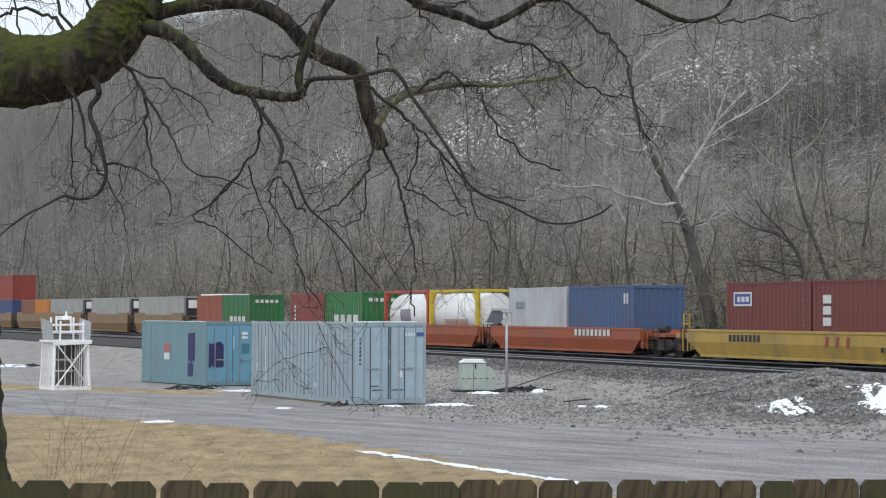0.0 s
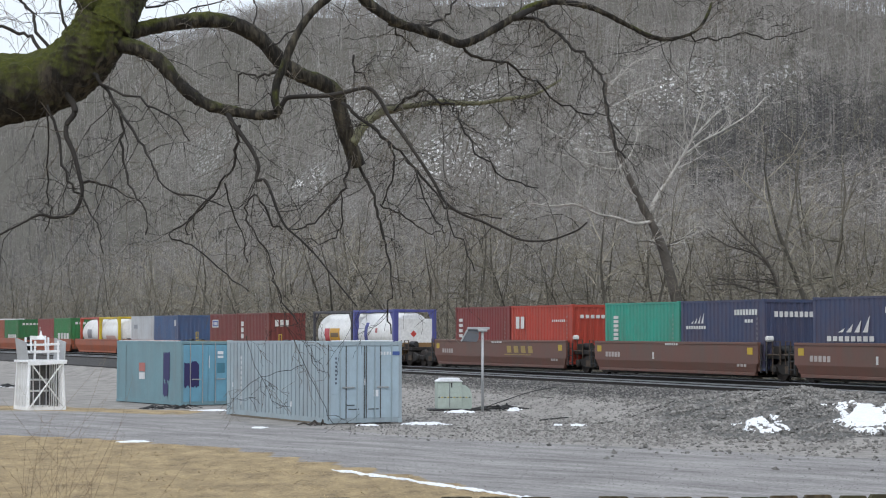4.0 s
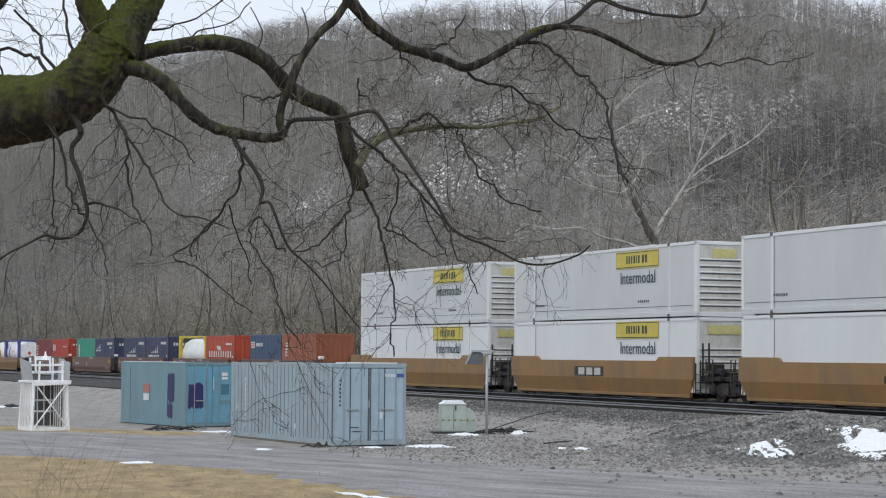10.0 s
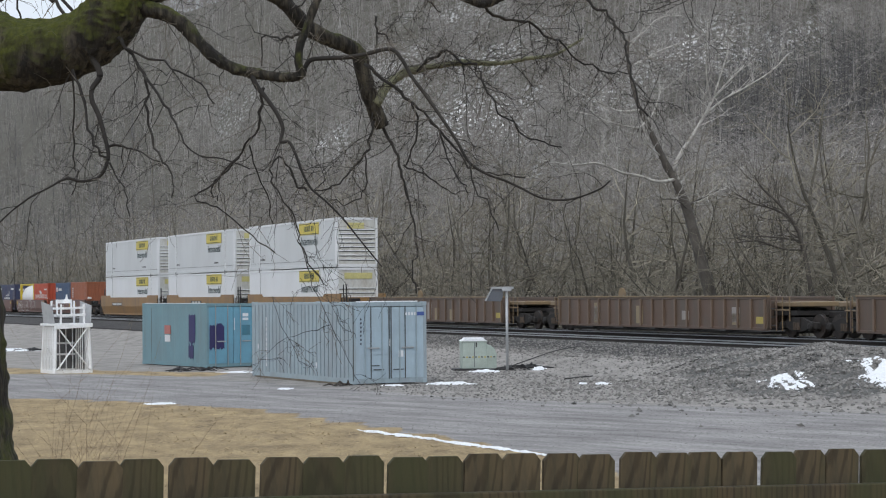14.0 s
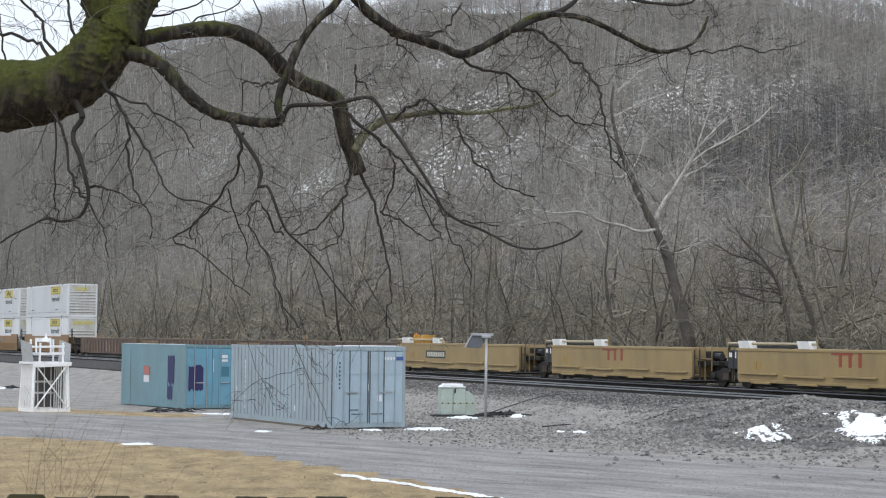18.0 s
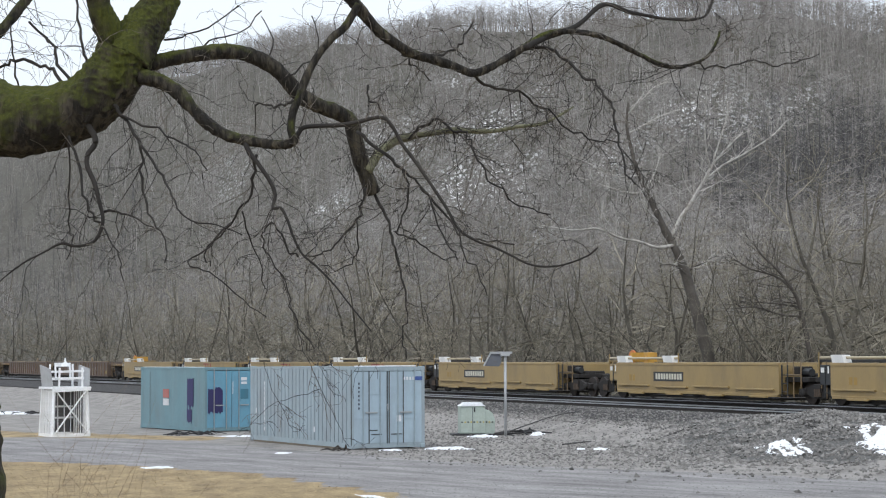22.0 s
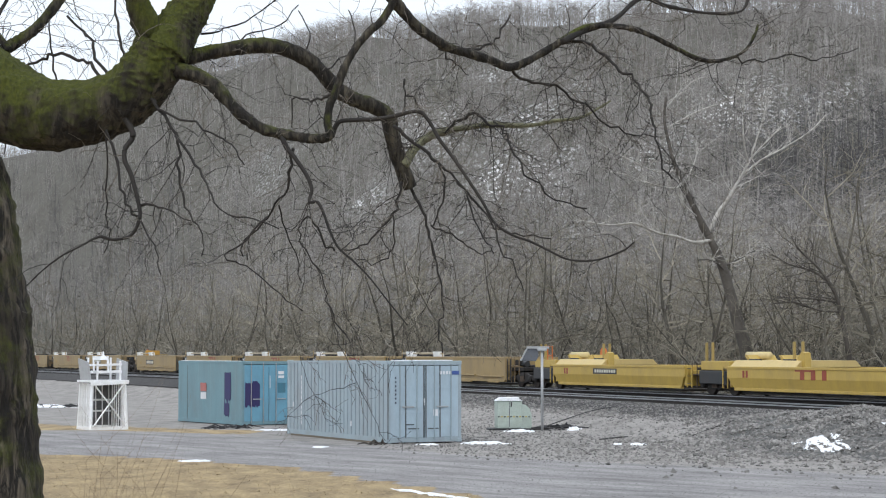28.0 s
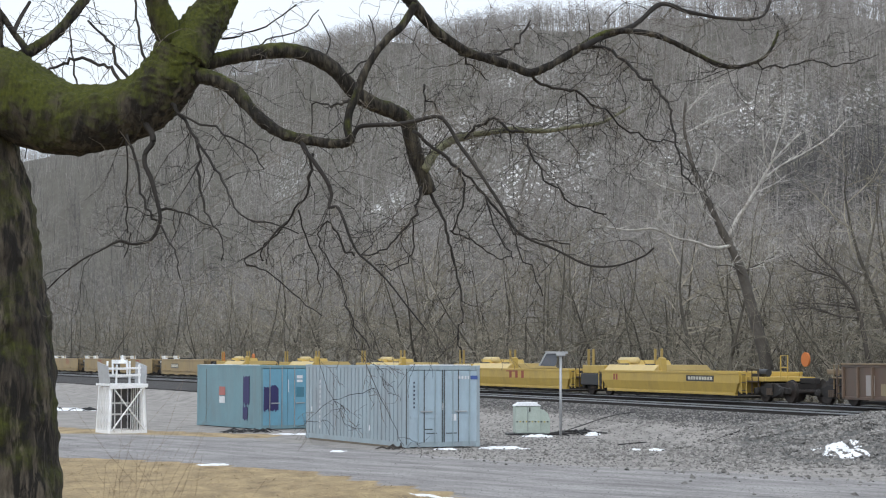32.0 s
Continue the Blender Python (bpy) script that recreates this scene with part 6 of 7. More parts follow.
bough("branch", 0.0095, 0.0037, -0.30, -0.10, 8, (-0.727, 3.624), (-0.743, 3.519), (-0.765, 3.443), (-0.816, 3.377), (-0.883, 3.288), (-0.962, 3.214), (-0.989, 3.159), (-0.961, 3.116))
bough("branch", 0.0069, 0.0037, -0.50, -0.60, 8, (-0.521, 3.137), (-0.566, 3.171), (-0.597, 3.243), (-0.632, 3.287), (-0.669, 3.268), (-0.683, 3.213), (-0.664, 3.163), (-0.615, 3.090), (-0.575, 3.015), (-0.548, 2.913), (-0.506, 2.815), (-0.444, 2.721))
bough("branch", 0.0106, 0.0040, 0.25, 0.00, 10, (-0.196, 3.487), (-0.159, 3.403), (-0.105, 3.298), (-0.093, 3.213), (-0.073, 3.103), (-0.047, 2.995), (-0.037, 2.887), (-0.054, 2.780), (-0.039, 2.677))
bough("branch", 0.0064, 0.0034, 0.20, 0.40, 5, (-0.095, 3.299), (-0.021, 3.273), (0.061, 3.223), (0.131, 3.172), (0.201, 3.183))
bough("branch", 0.0069, 0.0053, 0.00, 0.00, 4, (-0.054, 3.574), (-0.031, 3.467), (-0.051, 3.363), (-0.082, 3.283))
bough("branch", 0.0069, 0.0034, 0.00, -0.30, 5, (0.027, 3.500), (0.075, 3.454), (0.110, 3.298), (0.174, 3.189), (0.200, 3.136))
bough("branch", 0.0058, 0.0032, -0.50, -0.60, 5, (0.204, 3.261), (0.229, 3.154), (0.291, 3.054), (0.328, 2.954))
bough("branch", 0.0185, 0.0042, -0.20, -0.50, 12, (-1.528, 3.778), (-1.485, 3.697), (-1.520, 3.627), (-1.516, 3.571), (-1.483, 3.504), (-1.450, 3.399), (-1.432, 3.322), (-1.444, 3.257), (-1.479, 3.212), (-1.549, 3.197), (-1.610, 3.208), (-1.694, 3.162), (-1.765, 3.122), (-1.846, 3.056), (-1.914, 2.983))
bough("branch", 0.0095, 0.0066, -0.20, -0.35, 6, (-1.616, 3.725), (-1.572, 3.611), (-1.533, 3.477), (-1.498, 3.371), (-1.441, 3.308))
bough("branch", 0.0058, 0.0032, -0.20, 0.00, 6, (-1.621, 3.712), (-1.616, 3.517), (-1.637, 3.337), (-1.625, 3.262), (-1.659, 3.155))
bough("branch", 0.0079, 0.0034, -0.30, -0.40, 5, (-1.442, 3.358), (-1.341, 3.356), (-1.272, 3.321), (-1.187, 3.281))
bough("branch", 0.0064, 0.0032, -0.40, -0.50, 5, (-1.416, 3.279), (-1.374, 3.201), (-1.331, 3.149), (-1.309, 3.031))
bough("branch", 0.0119, 0.0037, -0.20, -0.50, 9, (-1.414, 3.871), (-1.368, 3.824), (-1.278, 3.688), (-1.256, 3.553), (-1.233, 3.421), (-1.202, 3.342), (-1.172, 3.279), (-1.114, 3.189), (-1.124, 3.114))
bough("branch", 0.0095, 0.0037, -0.20, -0.60, 8, (-1.388, 3.859), (-1.349, 3.812), (-1.203, 3.748), (-1.090, 3.687), (-1.004, 3.629), (-0.946, 3.560), (-0.927, 3.522))
bough("branch", 0.0085, 0.0037, -0.30, -0.80, 9, (-1.275, 3.685), (-1.167, 3.548), (-1.119, 3.466), (-1.071, 3.386), (-0.984, 3.293), (-0.876, 3.264), (-0.746, 3.219))
bough("branch", 0.0058, 0.0034, -0.40, -0.50, 6, (-0.835, 3.301), (-0.933, 3.192), (-1.031, 3.116), (-0.951, 3.086), (-0.870, 3.028), (-0.768, 2.941), (-0.665, 2.866))
bough("branch", 0.0053, 0.0032, -0.30, 0.00, 6, (-0.794, 3.360), (-0.763, 3.239), (-0.730, 3.140), (-0.710, 3.012))
bough("branch", 0.0132, 0.0042, -0.20, -0.10, 4, (-0.564, 3.893), (-0.602, 3.871), (-0.679, 3.871), (-0.744, 3.883), (-0.753, 3.746))
bough("branch", 0.0064, 0.0032, -0.10, 0.20, 4, (-0.074, 4.156), (-0.029, 4.118), (0.025, 4.075), (0.089, 4.037))
bough("branch", 0.0090, 0.0053, 0.00, 0.20, 3, (0.086, 4.109), (0.166, 4.158), (0.220, 4.192), (0.248, 4.253), (0.295, 4.335))
bough("branch", 0.0069, 0.0037, -0.20, -0.20, 4, (-0.214, 3.962), (-0.207, 3.897), (-0.160, 3.858), (-0.102, 3.772))
bough("branch", 0.0053, 0.0037, 0.00, 0.30, 4, (-0.619, 4.027), (-0.494, 4.129), (-0.473, 4.253), (-0.507, 4.379))
bough("branch", 0.0132, 0.0093, -0.10, 0.20, 2, (-1.560, 4.016), (-1.574, 4.136), (-1.615, 4.273), (-1.660, 4.460))
bough("branch", 0.0132, 0.0106, -0.10, 0.20, 2, (-1.613, 3.981), (-1.705, 4.091), (-1.739, 4.189), (-1.794, 4.246), (-1.886, 4.334))
bough("branch", 0.0119, 0.0079, -0.10, 0.10, 2, (-1.658, 3.976), (-1.721, 4.062), (-1.780, 4.087), (-1.913, 4.116), (-1.987, 4.098), (-2.077, 4.061))
bough("branch", 0.0069, 0.0048, 0.00, 0.10, 2, (-1.891, 3.977), (-1.913, 4.073), (-1.926, 4.158), (-1.955, 4.302))
bough("branch", 0.0053, 0.0032, 0.00, 0.00, 1, (-2.163, 3.730), (-2.134, 3.676), (-2.144, 3.631))
bough("branch", 0.0069, 0.0042, 0.10, 0.40, 6, (-1.211, 4.227), (-1.101, 4.271), (-0.977, 4.347), (-0.877, 4.450))
bough("branch", 0.0058, 0.0037, 0.10, 0.50, 6, (-1.061, 4.160), (-0.968, 4.251), (-0.844, 4.319), (-0.773, 4.441))
bough("branch", 0.0053, 0.0034, 0.10, 0.30, 5, (-0.709, 4.123), (-0.685, 4.248), (-0.756, 4.377))
bough("sprig", 0.0027, 0.0015, -0.50, -0.70, 9, (-0.602, 3.072), (-0.535, 2.859), (-0.483, 2.716), (-0.419, 2.543), (-0.346, 2.400), (-0.284, 2.290))
bough("sprig", 0.0018, 0.0010, -0.60, -0.70, 7, (-0.419, 2.543), (-0.494, 2.508), (-0.602, 2.494), (-0.710, 2.400), (-0.758, 2.373))
bough("sprig", 0.0018, 0.0010, -0.60, -0.70, 5, (-0.669, 2.670), (-0.642, 2.575), (-0.575, 2.454), (-0.535, 2.373))
bough("sprig", 0.0018, 0.0010, -0.60, -0.70, 5, (-0.548, 2.750), (-0.467, 2.683), (-0.386, 2.616), (-0.319, 2.508))
tagged(part("twig_growth", tree_twigs.mesh(), TWIG_DARK, old_tree), kind="stuff")
tagged(part("pale_growth", pale_twigs.mesh(), TWIG_PALE, old_tree, "thin pale shoots"), kind="stuff")

# ---- the pale sycamore and a leaning tree behind the train ----
PALE_BARK = surface("pale_sycamore_bark", (0.50, 0.48, 0.445), 0.8, 0, (0.19, 0.17, 0.145), 0.3, 0.9, 8, 0.2)
BROWN_BARK = surface("brown_sycamore_bark", (0.075, 0.066, 0.057), 0.9, 0, (0.16, 0.145, 0.125), 0.6, 0.5, 9, 0.4)


def far_tree_bough(tree, gather, depth, rng):
    def far_bough(name, r0, r1, y0, y1, twigs, *points):
        length = [0.0]
        for a, b in zip(points, points[1:]):
            length.append(length[-1] + math.hypot(b[0] - a[0], b[1] - a[1]))
        line = curve_through([Vector((x, depth + y0 + (y1 - y0) * k / length[-1], z)) for (x, z), k in zip(points, length)], 3)
        n = len(line)
        radii = [(0.6 if name == "white_limb" else 0.78) * (r0 + (r1 - r0) * (i / (n - 1)) ** 0.8) * (1 + 0.2 * noise.noise(p * 2)) for i, p in enumerate(line)]
        part("limb" if name != "trunk" else name, rod(bag(), line, radii, 8), PALE_BARK if name == "white_limb" else BROWN_BARK, tree, "pale smooth limb" if name == "white_limb" else "", smooth=True)
        for k in range(twigs * 3):
            f = 0.3 + 0.7 * (k + rng.random()) / max(1, twigs * 3)
            i = min(n - 2, int(f * (n - 1)))
            along = (line[i + 1] - line[i]).normalized()
            side = Vector((rng.gauss(0, 1), rng.gauss(0, 1), rng.gauss(0.3, 0.7))).normalized()
            branch(gather, rng, line[i], along * 0.6 + side, rng.uniform(0.8, 2.0), min(0.03, radii[i] * 0.5), 1, 0.3, 4)
    return far_bough


sycamore = thing("sycamore_tree", "tall bare sycamore with pale upper limbs behind the railway", "tree")
gathered = Sticks()
far_bough = far_tree_bough(sycamore, gathered, 92, random.Random(7))
far_bough("trunk", 0.433, 0.068, 0.0, 0.0, 5, (14.05, 0.66), (13.72, 2.81), (13.33, 4.28), (12.95, 5.76), (12.62, 6.89), (12.13, 8.05), (11.69, 8.85), (11.25, 9.79), (10.76, 10.87), (10.38, 11.82), (10.16, 12.63), (9.93, 13.85), (10.03, 14.94))
far_bough("white_limb", 0.216, 0.054, 0.0, 1.0, 7, (12.02, 8.40), (12.49, 9.33), (12.96, 9.97), (13.35, 10.61), (13.75, 11.28), (14.20, 12.06), (14.87, 12.77), (15.71, 13.62))
far_bough("white_limb", 0.108, 0.035, 0.5, 2.0, 6, (13.74, 11.22), (14.66, 11.95), (15.75, 12.54), (17.19, 13.44), (18.08, 14.32))
far_bough("white_limb", 0.092, 0.032, 0.5, -1.0, 5, (14.01, 11.83), (13.72, 13.03), (13.68, 14.84), (13.65, 15.66))
far_bough("white_limb", 0.081, 0.032, 0.5, 1.0, 5, (14.17, 12.16), (14.57, 13.30), (14.90, 14.34), (14.99, 15.13))
far_bough("white_limb", 0.149, 0.038, 0.0, -3.0, 8, (12.34, 8.07), (11.27, 7.90), (10.42, 8.16), (9.52, 8.29), (8.74, 8.58), (8.13, 8.74), (7.04, 8.62), (5.54, 8.82))
far_bough("white_limb", 0.122, 0.032, 0.0, -2.0, 6, (10.76, 10.82), (10.47, 10.53), (9.85, 10.55), (8.88, 10.76), (8.04, 11.03), (7.04, 11.19))
far_bough("white_limb", 0.097, 0.032, 0.0, -2.0, 6, (10.54, 11.41), (9.44, 11.30), (8.23, 11.77), (7.33, 12.14), (6.50, 12.64))
far_bough("white_limb", 0.087, 0.038, 0.0, 1.0, 4, (10.87, 10.87), (11.17, 11.31), (11.48, 11.98), (11.63, 12.62))
far_bough("white_limb", 0.070, 0.032, 0.0, 2.0, 5, (10.04, 13.45), (10.73, 13.86), (11.90, 14.50), (13.67, 15.11))
far_bough("white_limb", 0.065, 0.032, 0.0, 1.0, 5, (9.98, 14.40), (10.85, 15.27), (11.56, 15.92), (12.70, 16.07))
far_bough("white_limb", 0.070, 0.038, 0.0, -1.0, 3, (11.53, 9.12), (10.87, 9.61), (10.49, 10.11))
far_bough("limb", 0.092, 0.038, 0.0, 1.0, 4, (12.75, 6.78), (13.49, 7.14), (14.38, 7.58))
far_bough("limb", 0.081, 0.032, 0.0, -1.0, 3, (12.94, 6.43), (12.14, 7.02), (11.42, 7.04))
far_bough("limb", 0.108, 0.054, 0.0, 0.0, 0, (11.80, 8.39), (11.58, 8.77), (11.61, 9.12))
tagged(part("twig_growth", gathered.mesh(), PALE_BARK, sycamore), kind="stuff")
leaning = thing("leaning_tree", "slender dark leaning tree at the wood's edge", "tree")
gathered = Sticks()
far_bough = far_tree_bough(leaning, gathered, 84, random.Random(8))
far_bough("trunk", 0.173, 0.040, 0.0, 0.0, 9, (17.30, 0.90), (16.92, 3.35), (16.72, 4.33), (16.48, 5.23), (16.08, 5.92), (15.59, 6.53), (14.95, 7.13), (14.58, 7.75))
far_bough("limb", 0.074, 0.030, 0.0, -1.0, 6, (16.68, 4.42), (15.64, 4.50), (14.60, 4.82), (13.58, 4.75))
far_bough("limb", 0.074, 0.030, 0.0, 1.0, 6, (16.18, 5.79), (15.50, 6.24), (14.58, 6.54), (13.89, 7.00))
far_bough("limb", 0.059, 0.027, 0.0, 1.0, 5, (16.63, 4.82), (15.53, 5.01), (14.15, 5.11))
tagged(part("twig_growth", gathered.mesh(), BROWN_BARK, leaning), kind="stuff")

# ---- dead grass, stones, snow ----
STRAW = surface("dead_grass", (0.48, 0.365, 0.20), 0.9, 0, (0.27, 0.195, 0.11), 0.9, 0.8, 3, 0.1, jitter=0.5)
STONE = surface("grey_stone", (0.29, 0.278, 0.262), 0.9, 0, (0.12, 0.116, 0.112), 1.0, 0.6, 25, 0.3, jitter=0.7)
SNOW = surface("old_snow", (0.86, 0.88, 0.91), 0.7, 0, (0.72, 0.73, 0.75), 0.3, 0.5, 20, 0.4, depth=0.02)
rng = random.Random(11)
v, f = [], []
for i in range(46000):
    y = rng.uniform(24, 54)
    x = rng.uniform(-0.27 * y - 1, 0.09 * y)
    if grassy(x, y) < 0.45 + rng.random() * 0.4:
        continue
    z = ground_z(x, y)
    h = rng.uniform(0.0, 0.035) * (1 + noise.noise((x * 0.8, y * 0.8, 7)) * 0.9)
    w = rng.uniform(0.006, 0.014)
    a = rng.gauss(1.57, 0.7)
    s = rng.uniform(0.05, 0.16) * rng.choice((-1, 1))
    k = len(v)
    v += [(x - w * math.cos(a), y - w * math.sin(a), z + 0.004), (x + w * math.cos(a), y + w * math.sin(a), z + 0.004), (x + s * math.sin(a), y - s * math.cos(a), z + h)]
    f.append((k, k + 1, k + 2))
me = bpy.data.meshes.new("grass")
me.from_pydata(v, [], f)
solo("dead_grass", me, STRAW, "short matted straw-coloured dead grass", "grass", kind="stuff")

v, f = [], []
OCTA = ((1, 0, 0), (-1, 0, 0), (0, 1, 0), (0, -1, 0), (0, 0, 1), (0, 0, -1))
SIDES = ((0, 2, 4), (2, 1, 4), (1, 3, 4), (3, 0, 4), (2, 0, 5), (1, 2, 5), (3, 1, 5), (0, 3, 5))
for i in range(15000):
    q, o = -30 + 75 * rng.random(), rng.uniform(-7.6, -4.55)
    p = on_line(q, o)
    k, size = len(v), 0.02 + 0.04 * rng.random() ** 2
    turn = Euler((rng.uniform(0, 6), rng.uniform(0, 6), rng.uniform(0, 6))).to_matrix()
    z = max(between(((-7.6, 0.40), (-7.2, 0.45), (-5.4, 0.74), (-4.5, 0.79)), o), ground_z(p.x, p.y))
    for w in OCTA:
        w = turn @ (Vector(w) * size * rng.uniform(0.55, 1.2))
        v.append((p.x + w.x, p.y + w.y, z + w.z * 0.8 + size * 0.2))
    f += [tuple(k + j for j in side) for side in SIDES]
for i in range(47000):
    if i >= 34000:
        y = rng.uniform(33, 60)
        x = rng.uniform(-0.25 * y, 0.26 * y)
        if grassy(x, y) > 0.3 or off_line(x, y) > -6:
            continue
        size = rng.uniform(0.006, 0.016)
    elif i < 24000:
        y = rng.uniform(46, 88)
        x = rng.uniform(-0.02 * y - 1, 0.27 * y)
        if off_line(x, y) > -5.2 or y < between(LANE_EDGE, x) + rng.uniform(-2.5, 3.5):
            continue
        size = 0.018 + 0.042 * rng.random() ** 2
    else:
        x, y = rng.gauss(11, 2.6), rng.gauss(53, 4.5)
        if off_line(x, y) > -5.2:
            continue
        size = 0.03 + 0.07 * rng.random() ** 1.6
    z = ground_z(x, y)
    k = len(v)
    turn = Euler((rng.uniform(0, 6), rng.uniform(0, 6), rng.uniform(0, 6))).to_matrix()
    for p in OCTA:
        q = turn @ (Vector(p) * size * rng.uniform(0.55, 1.2))
        v.append((x + q.x, y + q.y, z + q.z * 0.8 + size * 0.15))
    f += [tuple(k + j for j in s) for s in SIDES]
me = bpy.data.meshes.new("stones")
me.from_pydata(v, [], f)
solo("loose_stones", me, STONE, "loose grey stones strewn over the gravel yard", "stones", kind="stuff")


def snow_patch(x, y, rx, ry, h, seed, holes=0.0, turn=0):
    """A thin, lumpy patch of old snow that melts out at its ragged rim."""
    bm = bag()
    n = 34
    c, s = math.cos(radians(turn)), math.sin(radians(turn))
    grid = {}
    for i in range(n + 1):
        for j in range(n + 1):
            a, b = (2 * i / n - 1) * 1.3, (2 * j / n - 1) * 1.3
            k = 1 - math.hypot(a, b) + 0.55 * noise.noise((a * 2.2 + seed, b * 2.2, seed)) + 0.3 * noise.noise((a * 6 + seed, b * 6, seed)) - holes * max(0, noise.noise((a * 3.5, b * 3.5, seed + 9)))
            px, py = x + a * rx * c - b * ry * s, y + a * rx * s + b * ry * c
            grid[i, j] = (k, bm.verts.new((px, py, ground_z(px, py) + max(-0.03, min(h, k * h * 1.6)) + 0.012 + 0.02 * noise.noise((px * 4, py * 4, 1)))))
    for i in range(n):
        for j in range(n):
            q = [grid[i, j], grid[i + 1, j], grid[i + 1, j + 1], grid[i, j + 1]]
            if max(k for k, _ in q) > 0:
                bm.faces.new([w for _, w in q])
    for w in [w for w in bm.verts if not w.link_faces]:
        bm.verts.remove(w)
    return solo("snow_patch", bm, SNOW, "small patch of old melting snow on gravel", "snow", "snow patches", smooth=True)


snow_patch(9.35, 49.4, 0.55, 1.8, 0.07, 1.0, 1.9)
snow_patch(11.85, 48.2, 0.85, 2.4, 0.08, 2.4, 1.5)
snow_patch(0.8, 56.5, 0.65, 0.45, 0.06, 3.3)
snow_patch(2.05, 64.6, 0.42, 0.6, 0.06, 4.1)
snow_patch(4.6, 55.6, 0.14, 0.3, 0.04, 5.7)
snow_patch(5.15, 55.4, 0.22, 0.3, 0.04, 6.2)
snow_patch(3.9, 65.0, 0.22, 0.3, 0.1, 6.9)
snow_patch(-6.5, 47.2, 0.36, 0.35, 0.02, 7.5)
snow_patch(-23.2, 105.0, 2.2, 2.0, 0.12, 8.8, 0.9)
snow_patch(-3.9, 54.2, 0.2, 0.3, 0.03, 9.1)
snow_patch(-0.9, 55.4, 0.3, 0.2, 0.03, 9.9)
snow_patch(-6.2, 66.5, 0.9, 0.5, 0.03, 10.4)
for i in range(7):
    k = i / 6
    snow_patch(-0.95 + 3.2 * k, 37.1 - 6.2 * k, 0.11 + 0.06 * math.sin(i * 2.3), 0.62, 0.025, 12.0 + i, 1.0, 27)

# ---- wooden lookout tower ----
WHITE_WOOD = surface("peeling_white_wood", (0.86, 0.87, 0.88), 0.7, 0, (0.6, 0.6, 0.58), 0.3, 0.4, 30, 0.2)
SHADE_BOARD = surface("inner_shade_board", (0.15, 0.15, 0.155), 0.9, 0, (0.06, 0.06, 0.06), 0.3, 0.5, 30, 0.3)
GREY_WOOD = surface("bare_grey_wood", (0.42, 0.43, 0.44), 0.85, 0, (0.3, 0.3, 0.3), 0.3, 0.5, 30, 0.3)



def plank(parent, name, a, b, w, d, material=None):
    """A straight board from a to b, w wide and d thick."""
    a, b = Vector(a), Vector(b)
    ob = part(name, shared(("plank", round((b - a).length, 2), w, d), lambda: block(bag(), (-w / 2, -d / 2, -(b - a).length / 2), (w / 2, d / 2, (b - a).length / 2), 0.006)), material or WHITE_WOOD, parent)
    ob.matrix_basis = Matrix.Translation((a + b) / 2) @ (b - a).to_track_quat("Z", "Y").to_matrix().to_4x4()
    return ob


